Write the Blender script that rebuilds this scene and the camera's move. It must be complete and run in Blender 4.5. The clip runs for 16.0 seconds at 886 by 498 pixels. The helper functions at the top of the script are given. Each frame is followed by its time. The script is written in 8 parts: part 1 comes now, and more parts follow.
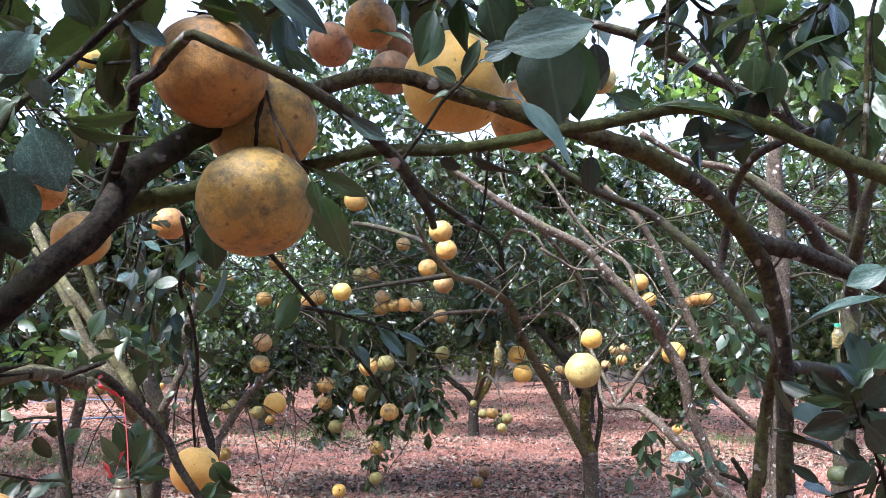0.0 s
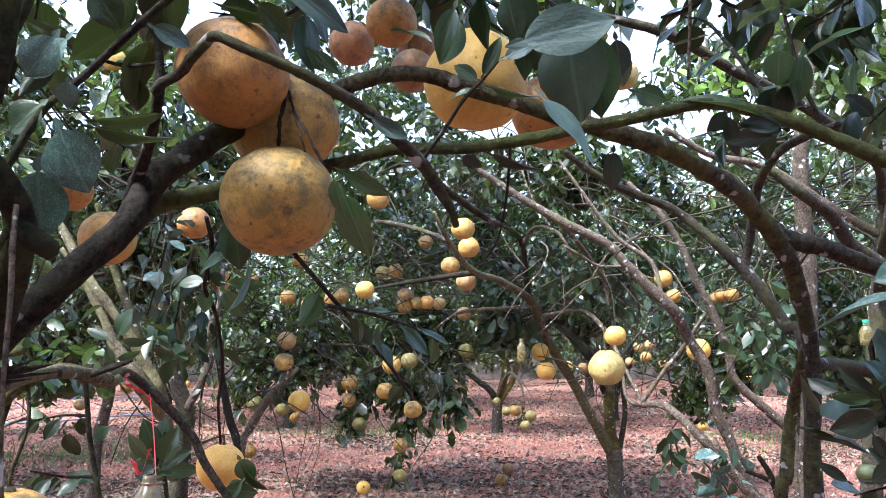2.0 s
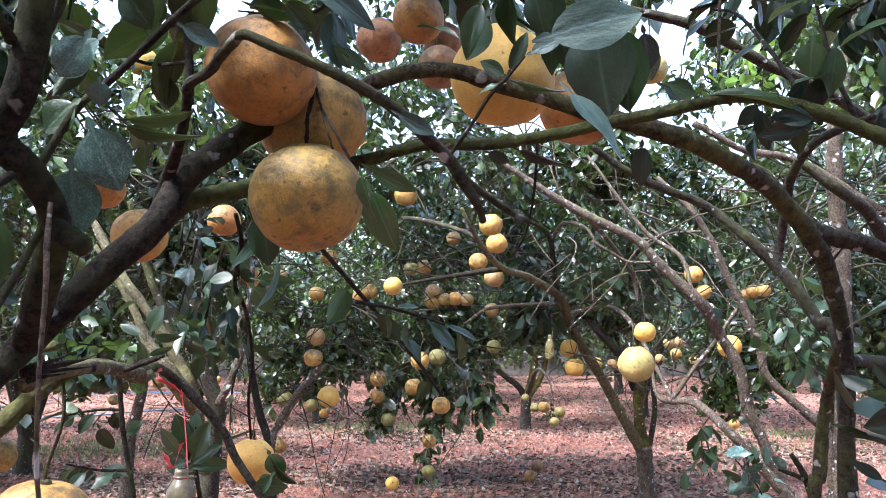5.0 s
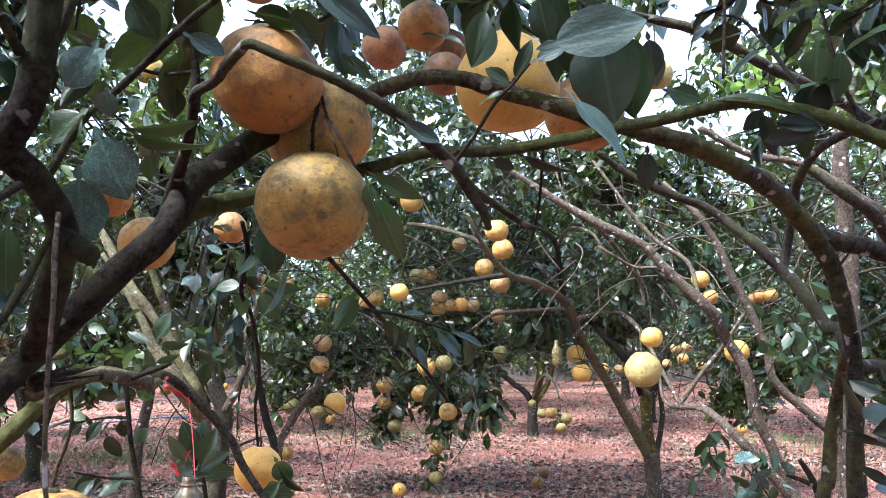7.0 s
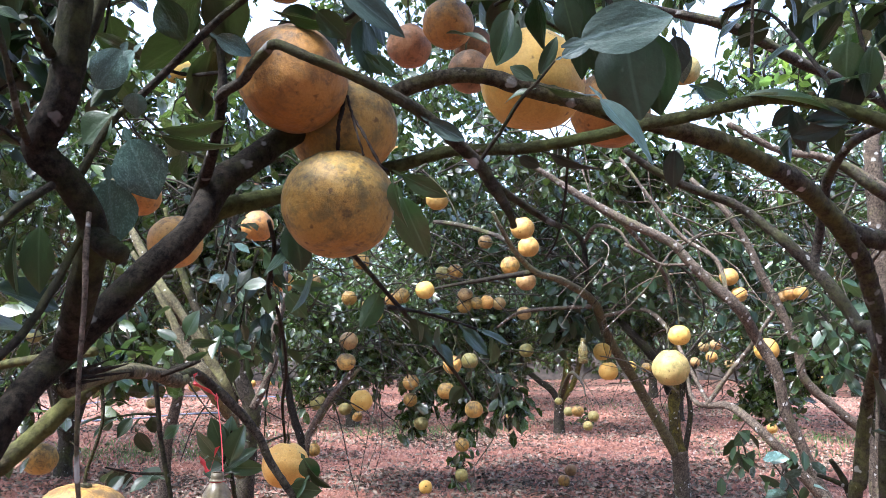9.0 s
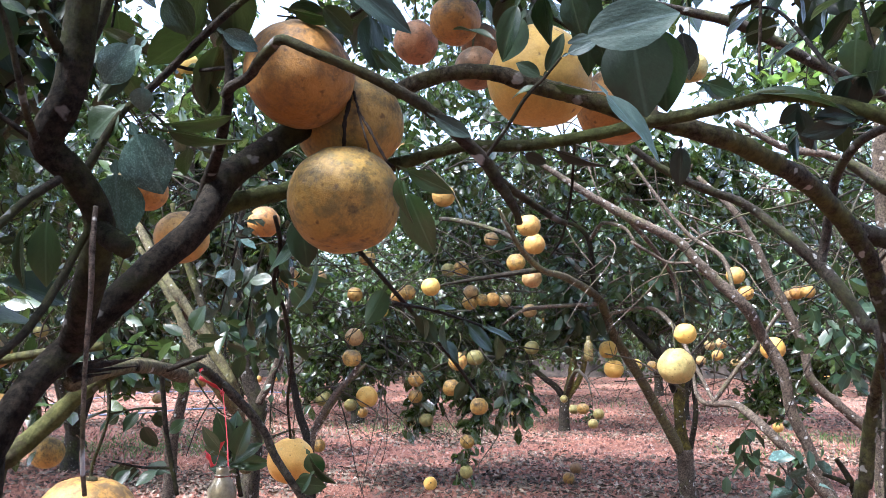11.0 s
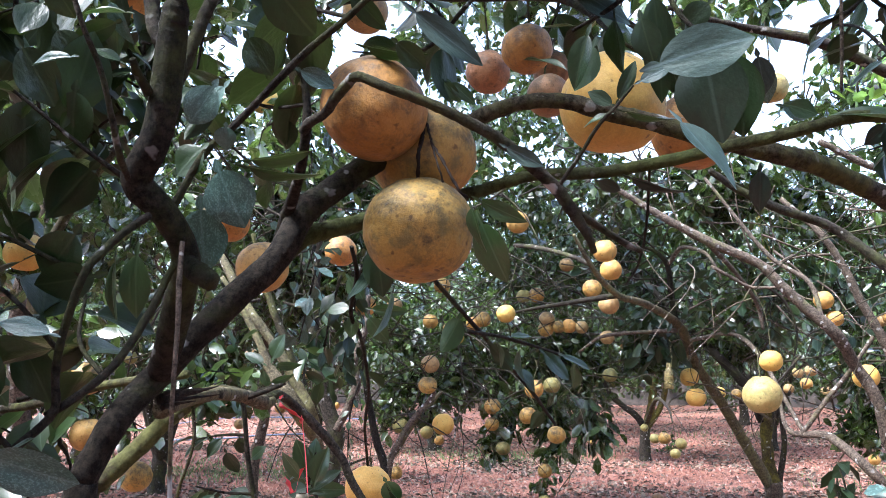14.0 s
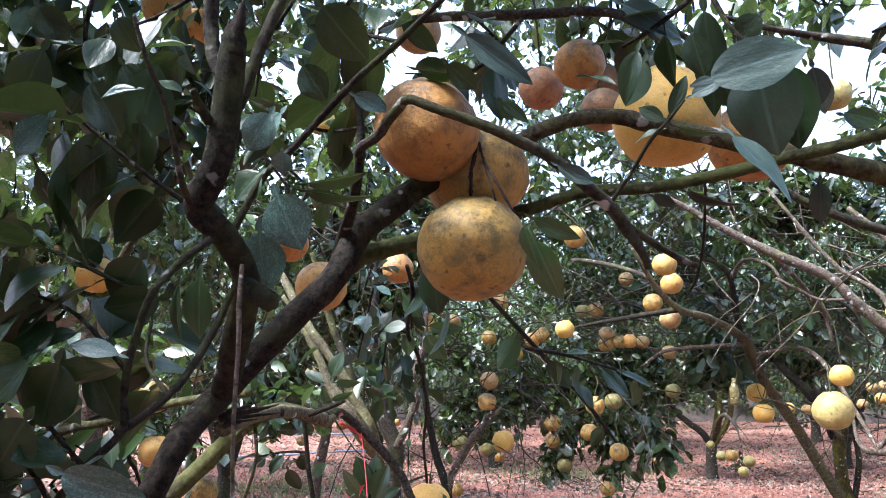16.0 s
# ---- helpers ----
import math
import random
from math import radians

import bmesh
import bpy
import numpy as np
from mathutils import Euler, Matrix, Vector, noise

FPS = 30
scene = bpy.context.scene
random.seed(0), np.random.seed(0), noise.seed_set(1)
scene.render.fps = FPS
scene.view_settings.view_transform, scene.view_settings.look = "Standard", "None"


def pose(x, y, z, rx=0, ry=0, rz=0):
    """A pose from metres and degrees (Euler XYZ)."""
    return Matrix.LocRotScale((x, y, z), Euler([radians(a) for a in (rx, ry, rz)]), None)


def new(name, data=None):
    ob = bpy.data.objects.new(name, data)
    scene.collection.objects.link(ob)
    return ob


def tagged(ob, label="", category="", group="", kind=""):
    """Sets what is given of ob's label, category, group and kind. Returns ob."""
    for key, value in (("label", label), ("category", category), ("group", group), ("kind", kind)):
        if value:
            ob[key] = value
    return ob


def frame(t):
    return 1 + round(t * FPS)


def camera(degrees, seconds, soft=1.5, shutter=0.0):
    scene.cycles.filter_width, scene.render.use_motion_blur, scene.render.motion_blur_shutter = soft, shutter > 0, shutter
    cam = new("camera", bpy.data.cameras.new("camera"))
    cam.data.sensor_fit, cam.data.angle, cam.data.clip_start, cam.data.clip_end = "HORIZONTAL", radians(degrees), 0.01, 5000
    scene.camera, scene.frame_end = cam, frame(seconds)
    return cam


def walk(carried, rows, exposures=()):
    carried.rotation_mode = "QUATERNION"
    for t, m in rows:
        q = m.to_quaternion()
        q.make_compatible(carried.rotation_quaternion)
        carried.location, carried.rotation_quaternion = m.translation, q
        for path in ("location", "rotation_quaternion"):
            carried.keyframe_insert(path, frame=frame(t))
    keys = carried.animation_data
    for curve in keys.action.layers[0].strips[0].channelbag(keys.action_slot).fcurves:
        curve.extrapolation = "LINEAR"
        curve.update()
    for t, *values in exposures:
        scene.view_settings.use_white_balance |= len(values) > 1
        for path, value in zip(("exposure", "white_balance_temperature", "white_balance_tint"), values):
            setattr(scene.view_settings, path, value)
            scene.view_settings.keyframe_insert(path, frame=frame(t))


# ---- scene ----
cam = camera(57.66, 16.0, soft=0.45)
PATH = [
    (0.0, pose(0.0000, 0.0000, 1.5000, 96.30, -0.00, 0.00)),
    (0.5, pose(0.0004, -0.0003, 1.4999, 96.16, -0.03, 0.44)),
    (1.0, pose(0.0000, -0.0002, 1.5000, 96.06, 0.05, 0.98)),
    (1.5, pose(0.0005, -0.0008, 1.5009, 96.08, 0.12, 1.40)),
    (2.0, pose(0.0005, -0.0010, 1.5007, 96.12, 0.17, 1.63)),
    (2.5, pose(0.0009, -0.0011, 1.5010, 96.13, 0.16, 1.85)),
    (3.0, pose(0.0013, -0.0013, 1.5008, 96.14, 0.16, 2.13)),
    (3.5, pose(0.0015, -0.0016, 1.5013, 96.12, 0.09, 2.47)),
    (4.0, pose(0.0017, -0.0015, 1.5004, 95.99, 0.00, 2.88)),
    (4.5, pose(0.0015, -0.0014, 1.5000, 95.81, 0.01, 3.35)),
    (7.0, pose(0.0017, -0.0027, 1.5016, 96.28, 0.36, 4.08)),
    (7.5, pose(0.0017, -0.0025, 1.5017, 96.24, 0.31, 4.29)),
    (8.0, pose(0.0019, -0.0024, 1.5010, 96.02, 0.21, 4.89)),
    (8.5, pose(0.0022, -0.0035, 1.5018, 95.96, 0.31, 5.57)),
    (9.0, pose(0.0027, -0.0039, 1.5022, 96.12, 0.29, 5.92)),
    (11.5, pose(0.0037, -0.0041, 1.5011, 95.88, -0.16, 6.46)),
    (12.0, pose(0.0041, -0.0050, 1.5017, 95.95, -0.15, 6.82)),
    (12.5, pose(0.0047, -0.0059, 1.5017, 96.16, -0.24, 7.11)),
    (13.0, pose(0.0022, -0.0072, 1.5027, 96.64, -0.09, 7.89)),
    (13.5, pose(0.0028, -0.0071, 1.5038, 97.26, -0.01, 9.77)),
    (14.0, pose(0.0056, -0.0101, 1.5045, 97.77, -0.07, 11.67)),
    (14.5, pose(0.0092, -0.0142, 1.5047, 98.16, -0.19, 13.35)),
    (15.0, pose(0.0104, -0.0148, 1.5041, 98.27, -0.31, 14.80)),
    (15.5, pose(0.0120, -0.0175, 1.5048, 98.53, -0.04, 15.78)),
    (16.0, pose(0.0128, -0.0178, 1.5063, 98.91, 0.25, 15.87)),
]
walk(cam, PATH, [(0.0, 3.35, 5620, 12), (16.0, 3.35, 5620, 12)])
SKY, SUN = 0.10, 1.5
# ---- world and light: an overcast day ----
world = bpy.data.worlds.new("overcast_sky")
scene.world = world
world.use_nodes = True
wn, wl = world.node_tree.nodes, world.node_tree.links
wn.clear()
sky = wn.new("ShaderNodeTexSky")
sky.sky_type, sky.sun_disc = "NISHITA", False
sky.sun_elevation, sky.sun_rotation = radians(58), radians(228)
sky.dust_density, sky.ozone_density = 3.0, 1.0
grey = wn.new("ShaderNodeHueSaturation")
grey.inputs["Saturation"].default_value = 0.8
back = wn.new("ShaderNodeBackground")
back.inputs["Strength"].default_value = SKY
wout = wn.new("ShaderNodeOutputWorld")
wl.new(sky.outputs["Color"], grey.inputs["Color"])
wl.new(grey.outputs["Color"], back.inputs["Color"])
wl.new(back.outputs["Background"], wout.inputs["Surface"])
sun = new("sun", bpy.data.lights.new("sun", "SUN"))
sun.data.energy, sun.data.angle, sun.data.color = SUN, radians(14), (1.0, 0.96, 0.9)
sun.matrix_world = pose(0, 0, 10, 32, 0, -48)


# ---- materials ----
class Nodes:
    """A node material, built step by step."""

    def __init__(self, name):
        self.mat = bpy.data.materials.new(name)
        self.mat.use_nodes = True
        self.tree = self.mat.node_tree
        self.tree.nodes.clear()
        self.out = self.add("ShaderNodeOutputMaterial")
        self.bsdf = self.add("ShaderNodeBsdfPrincipled")
        self.link(self.bsdf, "BSDF", self.out, "Surface")

    def add(self, kind, **values):
        node = self.tree.nodes.new(kind)
        for key, value in values.items():
            node.inputs[key.replace("_", " ")].default_value = value
        return node

    def link(self, a, a_name, b, b_name):
        self.tree.links.new(a.outputs[a_name], b.inputs[b_name])

    def coords(self, what="Object"):
        return self.add("ShaderNodeTexCoord"), what

    def noise(self, scale, detail=4.0, rough=0.55, at=None, squash=None):
        node = self.add("ShaderNodeTexNoise", Scale=scale, Detail=detail, Roughness=rough)
        src, out = at or self.coords()
        if squash:
            mp = self.add("ShaderNodeMapping")
            mp.inputs["Scale"].default_value = squash
            self.link(src, out, mp, "Vector")
            src, out = mp, "Vector"
        self.link(src, out, node, "Vector")
        return node

    def ramp(self, node, out, stops):
        r = self.add("ShaderNodeValToRGB")
        while len(r.color_ramp.elements) < len(stops):
            r.color_ramp.elements.new(0.5)
        for e, (p, c) in zip(r.color_ramp.elements, stops):
            e.position = p
            e.color = (*c, 1) if len(c) == 3 else c
        self.link(node, out, r, "Fac")
        return r

    def mix(self, fac, a, b, how="MIX"):
        """fac: a number or (node, output); a, b: colours or (node, output)."""
        m = self.tree.nodes.new("ShaderNodeMix")
        m.data_type, m.blend_type = "RGBA", how
        for value, socket in ((fac, 0), (a, 6), (b, 7)):
            if isinstance(value, tuple) and len(value) == 2:
                self.tree.links.new(value[0].outputs[value[1]], m.inputs[socket])
            elif isinstance(value, tuple):
                m.inputs[socket].default_value = (*value, 1)
            else:
                m.inputs[socket].default_value = value
        return m, 2

    def colour(self, pair):
        self.tree.links.new(pair[0].outputs[pair[1]], self.bsdf.inputs["Base Color"])

    def bump(self, node, out, strength, distance):
        b = self.add("ShaderNodeBump", Strength=strength, Distance=distance)
        self.link(node, out, b, "Height")
        self.link(b, "Normal", self.bsdf, "Normal")
        return b


def bark_material(name, dark, light, moss, lichen, moss_at=0.5, spots=0.16):
    n = Nodes(name)
    grain = n.noise(110, 9, 0.78)
    base = n.ramp(grain, "Fac", [(0.4, dark), (0.6, light)])
    patchy = n.ramp(n.noise(26, 8, 0.78), "Fac", [(0.36, (0.5, 0.48, 0.47)), (0.64, (1.4, 1.4, 1.4))])
    base = n.mix(1.0, (base, "Color"), (patchy, "Color"), "MULTIPLY")
    big = n.noise(6, 7, 0.7)
    mask = n.ramp(big, "Fac", [(moss_at, (0, 0, 0)), (moss_at + 0.14, (0.85, 0.85, 0.85))])
    fuzz = n.ramp(n.noise(48, 8, 0.75), "Fac", [(0.34, (0.3, 0.3, 0.3)), (0.66, (1.55, 1.5, 1.45))])
    green = n.mix(1.0, moss, (fuzz, "Color"), "MULTIPLY")
    col = n.mix((mask, "Color"), base, green)
    vor = n.add("ShaderNodeTexVoronoi", Scale=24.0)
    src, out = n.coords()
    warp = n.noise(60, 2)
    wmix = n.mix(0.025, (src, out), (warp, "Color"), "ADD")
    n.tree.links.new(wmix[0].outputs[2], vor.inputs["Vector"])
    dots = n.ramp(vor, "Distance", [(spots, (1, 1, 1)), (spots + 0.07, (0, 0, 0))])
    where = n.ramp(n.noise(7.0, 2), "Fac", [(0.44, (0, 0, 0)), (0.56, (1, 1, 1))])
    both = n.mix(1.0, (dots, "Color"), (where, "Color"), "MULTIPLY")
    col = n.mix(both, col, lichen)
    n.colour(col)
    n.bsdf.inputs["Roughness"].default_value = 0.85
    n.bsdf.inputs["Specular IOR Level"].default_value = 0.15
    fine = n.noise(95, 9, 0.74)
    n.bump(fine, "Fac", 1.0, 0.006)
    return n.mat


def leaf_material(name, top, under, vein, rough=0.34, light=0.3, spread=((0.75, 0.8, 0.85), (1.3, 1.2, 0.9)), shine=0.5, dusty=0.0, soft=0.16):
    """A glossy leaf with a paler midrib and side veins; UV: u across, v along."""
    n = Nodes(name)
    uv = n.add("ShaderNodeUVMap")
    sep = n.add("ShaderNodeSeparateXYZ")
    n.link(uv, "UV", sep, "Vector")
    off = n.add("ShaderNodeMath")
    off.operation = "SUBTRACT"
    off.inputs[1].default_value = 0.5
    n.link(sep, "X", off, 0)
    side = n.add("ShaderNodeMath")
    side.operation = "ABSOLUTE"
    n.link(off, "Value", side, 0)
    rib = n.ramp(side, "Value", [(0.012, (1, 1, 1)), (0.035, (0, 0, 0))])
    run = n.add("ShaderNodeMath")
    run.operation = "MULTIPLY_ADD"
    run.inputs[1].default_value = -0.55
    n.link(side, "Value", run, 0)
    n.link(sep, "Y", run, 2)
    wave = n.add("ShaderNodeMath")
    wave.operation = "PINGPONG"
    wave.inputs[1].default_value = 0.045
    n.link(run, "Value", wave, 0)
    thin = n.ramp(wave, "Value", [(0.002, (0.13, 0.13, 0.13)), (0.012, (0, 0, 0))])
    info = n.add("ShaderNodeObjectInfo")
    geo = n.add("ShaderNodeNewGeometry")
    blotch = n.noise(7, 5, 0.65)
    shade = n.ramp(blotch, "Fac", [(0.3, tuple(0.72 * c for c in top)), (0.7, tuple(1.2 * c for c in top))])
    vary = n.mix((geo, "Random Per Island"), *spread)
    vary2 = n.mix((info, "Random"), (0.85, 0.9, 0.95), (1.2, 1.12, 0.9))
    col = n.mix(1.0, (shade, "Color"), vary, "MULTIPLY")
    col = n.mix(1.0, col, vary2, "MULTIPLY")
    col = n.mix((thin, "Color"), col, vein)
    col = n.mix((rib, "Color"), col, vein)
    if dusty:
        film = n.ramp(n.noise(5, 6, 0.75), "Fac", [(0.36, (0.3, 0.3, 0.3)), (0.62, (1, 1, 1))])
        fleck = n.ramp(n.noise(34, 5, 0.75), "Fac", [(0.5, (0, 0, 0)), (0.6, (1, 1, 1))])
        both = n.mix(1.0, (film, "Color"), (fleck, "Color"), "MULTIPLY")
        both = n.mix(soft, both, (film, "Color"))
        amount = n.mix(1.0, both, (dusty, dusty, dusty), "MULTIPLY")
        col = n.mix(amount, col, (0.165, 0.275, 0.255))
    n.colour(col)
    n.bsdf.inputs["Specular IOR Level"].default_value = shine
    dust = n.noise(14, 5, 0.7)
    rr = n.add("ShaderNodeMapRange")
    rr.inputs["To Min"].default_value, rr.inputs["To Max"].default_value = rough - 0.06, rough + 0.2
    n.link(dust, "Fac", rr, "Value")
    n.link(rr, "Result", n.bsdf, "Roughness")
    veins = n.mix(1.0, (thin, "Color"), (rib, "Color"), "ADD")
    b = n.add("ShaderNodeBump", Strength=0.1, Distance=0.001)
    n.tree.links.new(veins[0].outputs[2], b.inputs["Height"])
    swell = n.add("ShaderNodeBump", Strength=0.3, Distance=0.006)
    n.link(n.noise(4.5, 4, 0.6), "Fac", swell, "Height")
    n.link(b, "Normal", swell, "Normal")
    n.link(swell, "Normal", n.bsdf, "Normal")
    trans = n.add("ShaderNodeBsdfTranslucent")
    trans.inputs["Color"].default_value = (*under, 1)
    blend = n.add("ShaderNodeMixShader", Fac=light)
    n.tree.links.new(n.bsdf.outputs[0], blend.inputs[1])
    n.tree.links.new(trans.outputs[0], blend.inputs[2])
    n.tree.links.new(blend.outputs[0], n.out.inputs["Surface"])
    return n.mat


def peel_material(name, low, high, olive, olive_at=0.5, stain=0.62):
    """Pomelo rind: mottled yellow, greenish and brown smudges, oil-gland pits, small scars."""
    n = Nodes(name)
    info = n.add("ShaderNodeObjectInfo")
    src, out = n.coords()
    shift = n.add("ShaderNodeVectorMath")
    shift.operation = "ADD"
    mul = n.add("ShaderNodeMath")
    mul.operation = "MULTIPLY"
    mul.inputs[1].default_value = 40.0
    n.link(info, "Random", mul, 0)
    n.link(src, out, shift, 0)
    n.link(mul, "Value", shift, 1)
    at = (shift, "Vector")
    tone = n.ramp(n.noise(2.6, 6, 0.65, at), "Fac", [(0.32, low), (0.68, high)])
    patch = n.ramp(n.noise(4.6, 8, 0.75, at), "Fac", [(olive_at, (0, 0, 0)), (olive_at + 0.14, (0.85, 0.85, 0.85))])
    col = n.mix((patch, "Color"), (tone, "Color"), olive)
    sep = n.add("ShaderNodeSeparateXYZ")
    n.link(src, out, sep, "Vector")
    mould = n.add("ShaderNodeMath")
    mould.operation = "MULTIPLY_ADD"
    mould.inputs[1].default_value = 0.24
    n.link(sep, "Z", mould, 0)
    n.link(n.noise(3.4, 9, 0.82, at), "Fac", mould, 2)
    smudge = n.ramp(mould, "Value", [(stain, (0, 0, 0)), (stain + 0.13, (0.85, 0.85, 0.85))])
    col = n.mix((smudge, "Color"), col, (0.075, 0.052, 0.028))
    vor = n.add("ShaderNodeTexVoronoi", Scale=7.0, Randomness=1.0)
    n.link(shift, "Vector", vor, "Vector")
    wob = n.mix(0.12, (shift, "Vector"), (n.noise(9, 3, 0.6, at), "Color"), "ADD")
    n.tree.links.new(wob[0].outputs[2], vor.inputs["Vector"])
    dot = n.ramp(vor, "Distance", [(0.08, (0.75, 0.75, 0.75)), (0.2, (0, 0, 0))])
    col = n.mix((dot, "Color"), col, (0.09, 0.045, 0.015))
    freckle = n.ramp(n.noise(38, 5, 0.7, at), "Fac", [(0.35, (0.88, 0.87, 0.85)), (0.65, (1.08, 1.08, 1.07))])
    col = n.mix(1.0, col, (freckle, "Color"), "MULTIPLY")
    vary = n.mix((info, "Random"), (0.82, 0.86, 0.8), (1.16, 1.06, 1.0))
    col = n.mix(1.0, col, vary, "MULTIPLY")
    n.colour(col)
    n.bsdf.inputs["Roughness"].default_value = 0.55
    n.bsdf.inputs["Specular IOR Level"].default_value = 0.35
    pits = n.add("ShaderNodeTexVoronoi", Scale=110.0)
    n.link(shift, "Vector", pits, "Vector")
    b1 = n.add("ShaderNodeBump", Strength=0.13, Distance=0.004)
    n.link(pits, "Distance", b1, "Height")
    lump = n.noise(5, 4, 0.55, at)
    b2 = n.add("ShaderNodeBump", Strength=0.25, Distance=0.02)
    n.link(lump, "Fac", b2, "Height")
    n.link(b1, "Normal", b2, "Normal")
    n.link(b2, "Normal", n.bsdf, "Normal")
    return n.mat


def plain_material(name, colour, rough=0.5, noisy=0.25, scale=30, glass=0.0):
    n = Nodes(name)
    base = n.ramp(n.noise(scale, 4), "Fac", [(0.3, tuple(c * (1 - noisy) for c in colour)), (0.7, tuple(min(1, c * (1 + noisy)) for c in colour))])
    n.colour((base, "Color"))
    n.bsdf.inputs["Roughness"].default_value = rough
    n.bsdf.inputs["Transmission Weight"].default_value = glass
    n.bump(n.noise(scale * 4, 3), "Fac", 0.2, 0.002)
    return n.mat


def soil_material():
    n = Nodes("red_soil")
    at = n.coords()
    big = n.ramp(n.noise(0.55, 5, 0.6, at), "Fac", [(0.35, (0.245, 0.104, 0.067)), (0.65, (0.365, 0.165, 0.108))])
    mid = n.ramp(n.noise(5.0, 6, 0.7, at), "Fac", [(0.35, (0.6, 0.58, 0.58)), (0.7, (1.3, 1.26, 1.22))])
    col = n.mix(1.0, (big, "Color"), (mid, "Color"), "MULTIPLY")
    pale = n.ramp(n.noise(1.7, 5, 0.7, at), "Fac", [(0.55, (0, 0, 0)), (0.75, (0.6, 0.6, 0.6))])
    col = n.mix((pale, "Color"), col, (0.43, 0.245, 0.172))
    weed = n.ramp(n.noise(0.42, 4, 0.7, at), "Fac", [(0.6, (0, 0, 0)), (0.72, (0.45, 0.45, 0.45))])
    col = n.mix((weed, "Color"), col, (0.09, 0.12, 0.045))
    rot = n.ramp(n.noise(1.1, 7, 0.72, at), "Fac", [(0.48, (0, 0, 0)), (0.58, (0.6, 0.6, 0.6))])
    col = n.mix((rot, "Color"), col, (0.065, 0.047, 0.042))
    crumbs = n.ramp(n.noise(20, 8, 0.82, at), "Fac", [(0.38, (0.34, 0.31, 0.30)), (0.62, (1.5, 1.46, 1.44))])
    col = n.mix(1.0, col, (crumbs, "Color"), "MULTIPLY")
    n.colour(col)
    n.bsdf.inputs["Roughness"].default_value = 0.95
    n.bump(n.noise(28, 6, 0.75, at), "Fac", 0.9, 0.045)
    return n.mat


BARK = bark_material("limb_bark", (0.011, 0.0092, 0.0075), (0.068, 0.057, 0.045), (0.054, 0.058, 0.024), (0.38, 0.38, 0.36), 0.485, 0.15)
BARK_SMOOTH = bark_material("smooth_green_bark", (0.020, 0.022, 0.009), (0.060, 0.064, 0.027), (0.062, 0.076, 0.024), (0.2, 0.2, 0.18), 0.44, 0.05)
BARK_DARK = bark_material("dark_bark", (0.004, 0.0035, 0.003), (0.038, 0.031, 0.023), (0.036, 0.041, 0.015), (0.2, 0.2, 0.19), 0.50, 0.1)
BARK_GREEN = bark_material("mossy_bark", (0.013, 0.011, 0.007), (0.082, 0.070, 0.044), (0.080, 0.085, 0.028), (0.34, 0.34, 0.31), 0.45, 0.14)
BARK_MOSSY = bark_material("yellow_moss_bark", (0.018, 0.015, 0.006), (0.085, 0.070, 0.032), (0.110, 0.096, 0.018), (0.34, 0.34, 0.31), 0.40, 0.12)
BARK_OLIVE = bark_material("olive_bark", (0.035, 0.030, 0.018), (0.175, 0.150, 0.094), (0.140, 0.134, 0.062), (0.40, 0.40, 0.36), 0.45, 0.14)
BARK_PALE = bark_material("pale_bark", (0.026, 0.020, 0.015), (0.155, 0.122, 0.094), (0.105, 0.103, 0.048), (0.46, 0.46, 0.44), 0.54, 0.2)
LEAF = leaf_material("leaf_green", (0.020, 0.046, 0.017), (0.09, 0.18, 0.04), (0.06, 0.10, 0.05), 0.28, 0.16, shine=0.7)
LEAF_DARK = leaf_material("leaf_dark", (0.014, 0.026, 0.010), (0.06, 0.10, 0.020), (0.03, 0.045, 0.02), 0.26, 0.10, ((0.65, 0.8, 0.85), (1.05, 1.2, 1.0)), shine=0.42)
LEAF_DEEP = leaf_material("leaf_deep_green", (0.008, 0.018, 0.011), (0.02, 0.05, 0.02), (0.02, 0.035, 0.025), 0.3, 0.04, ((0.8, 0.85, 0.9), (1.1, 1.15, 1.1)), shine=0.5)
LEAF_DUSTY = leaf_material("leaf_dusty", (0.018, 0.052, 0.042), (0.05, 0.11, 0.05), (0.045, 0.085, 0.075), 0.34, 0.07, shine=0.65, dusty=0.8)
LEAF_BLUE = leaf_material("leaf_blue_grey", (0.017, 0.036, 0.037), (0.03, 0.07, 0.05), (0.055, 0.085, 0.085), 0.46, 0.04, shine=0.45, dusty=0.22, soft=0.55)
LEAF_FRESH = leaf_material("leaf_fresh", (0.10, 0.20, 0.035), (0.28, 0.42, 0.06), (0.2, 0.3, 0.08), 0.4, 0.35)
LEAF_FAR = leaf_material("leaf_crown", (0.023, 0.043, 0.016), (0.16, 0.26, 0.05), (0.05, 0.075, 0.035), 0.2, 0.14, ((0.05, 0.06, 0.07), (2.5, 2.3, 1.2)), 0.85)
LITTER = leaf_material("dry_leaf", (0.170, 0.128, 0.100), (0.2, 0.14, 0.1), (0.24, 0.19, 0.16), 0.6, 0.04, ((0.05, 0.045, 0.045), (1.75, 1.75, 1.75)), 0.3)
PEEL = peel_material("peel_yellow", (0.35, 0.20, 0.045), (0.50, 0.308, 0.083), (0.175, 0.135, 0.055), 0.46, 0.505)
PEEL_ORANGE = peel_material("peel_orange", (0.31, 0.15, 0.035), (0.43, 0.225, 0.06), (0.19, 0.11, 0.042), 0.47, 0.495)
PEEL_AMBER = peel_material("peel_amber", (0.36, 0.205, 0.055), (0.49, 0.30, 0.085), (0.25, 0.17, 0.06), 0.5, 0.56)
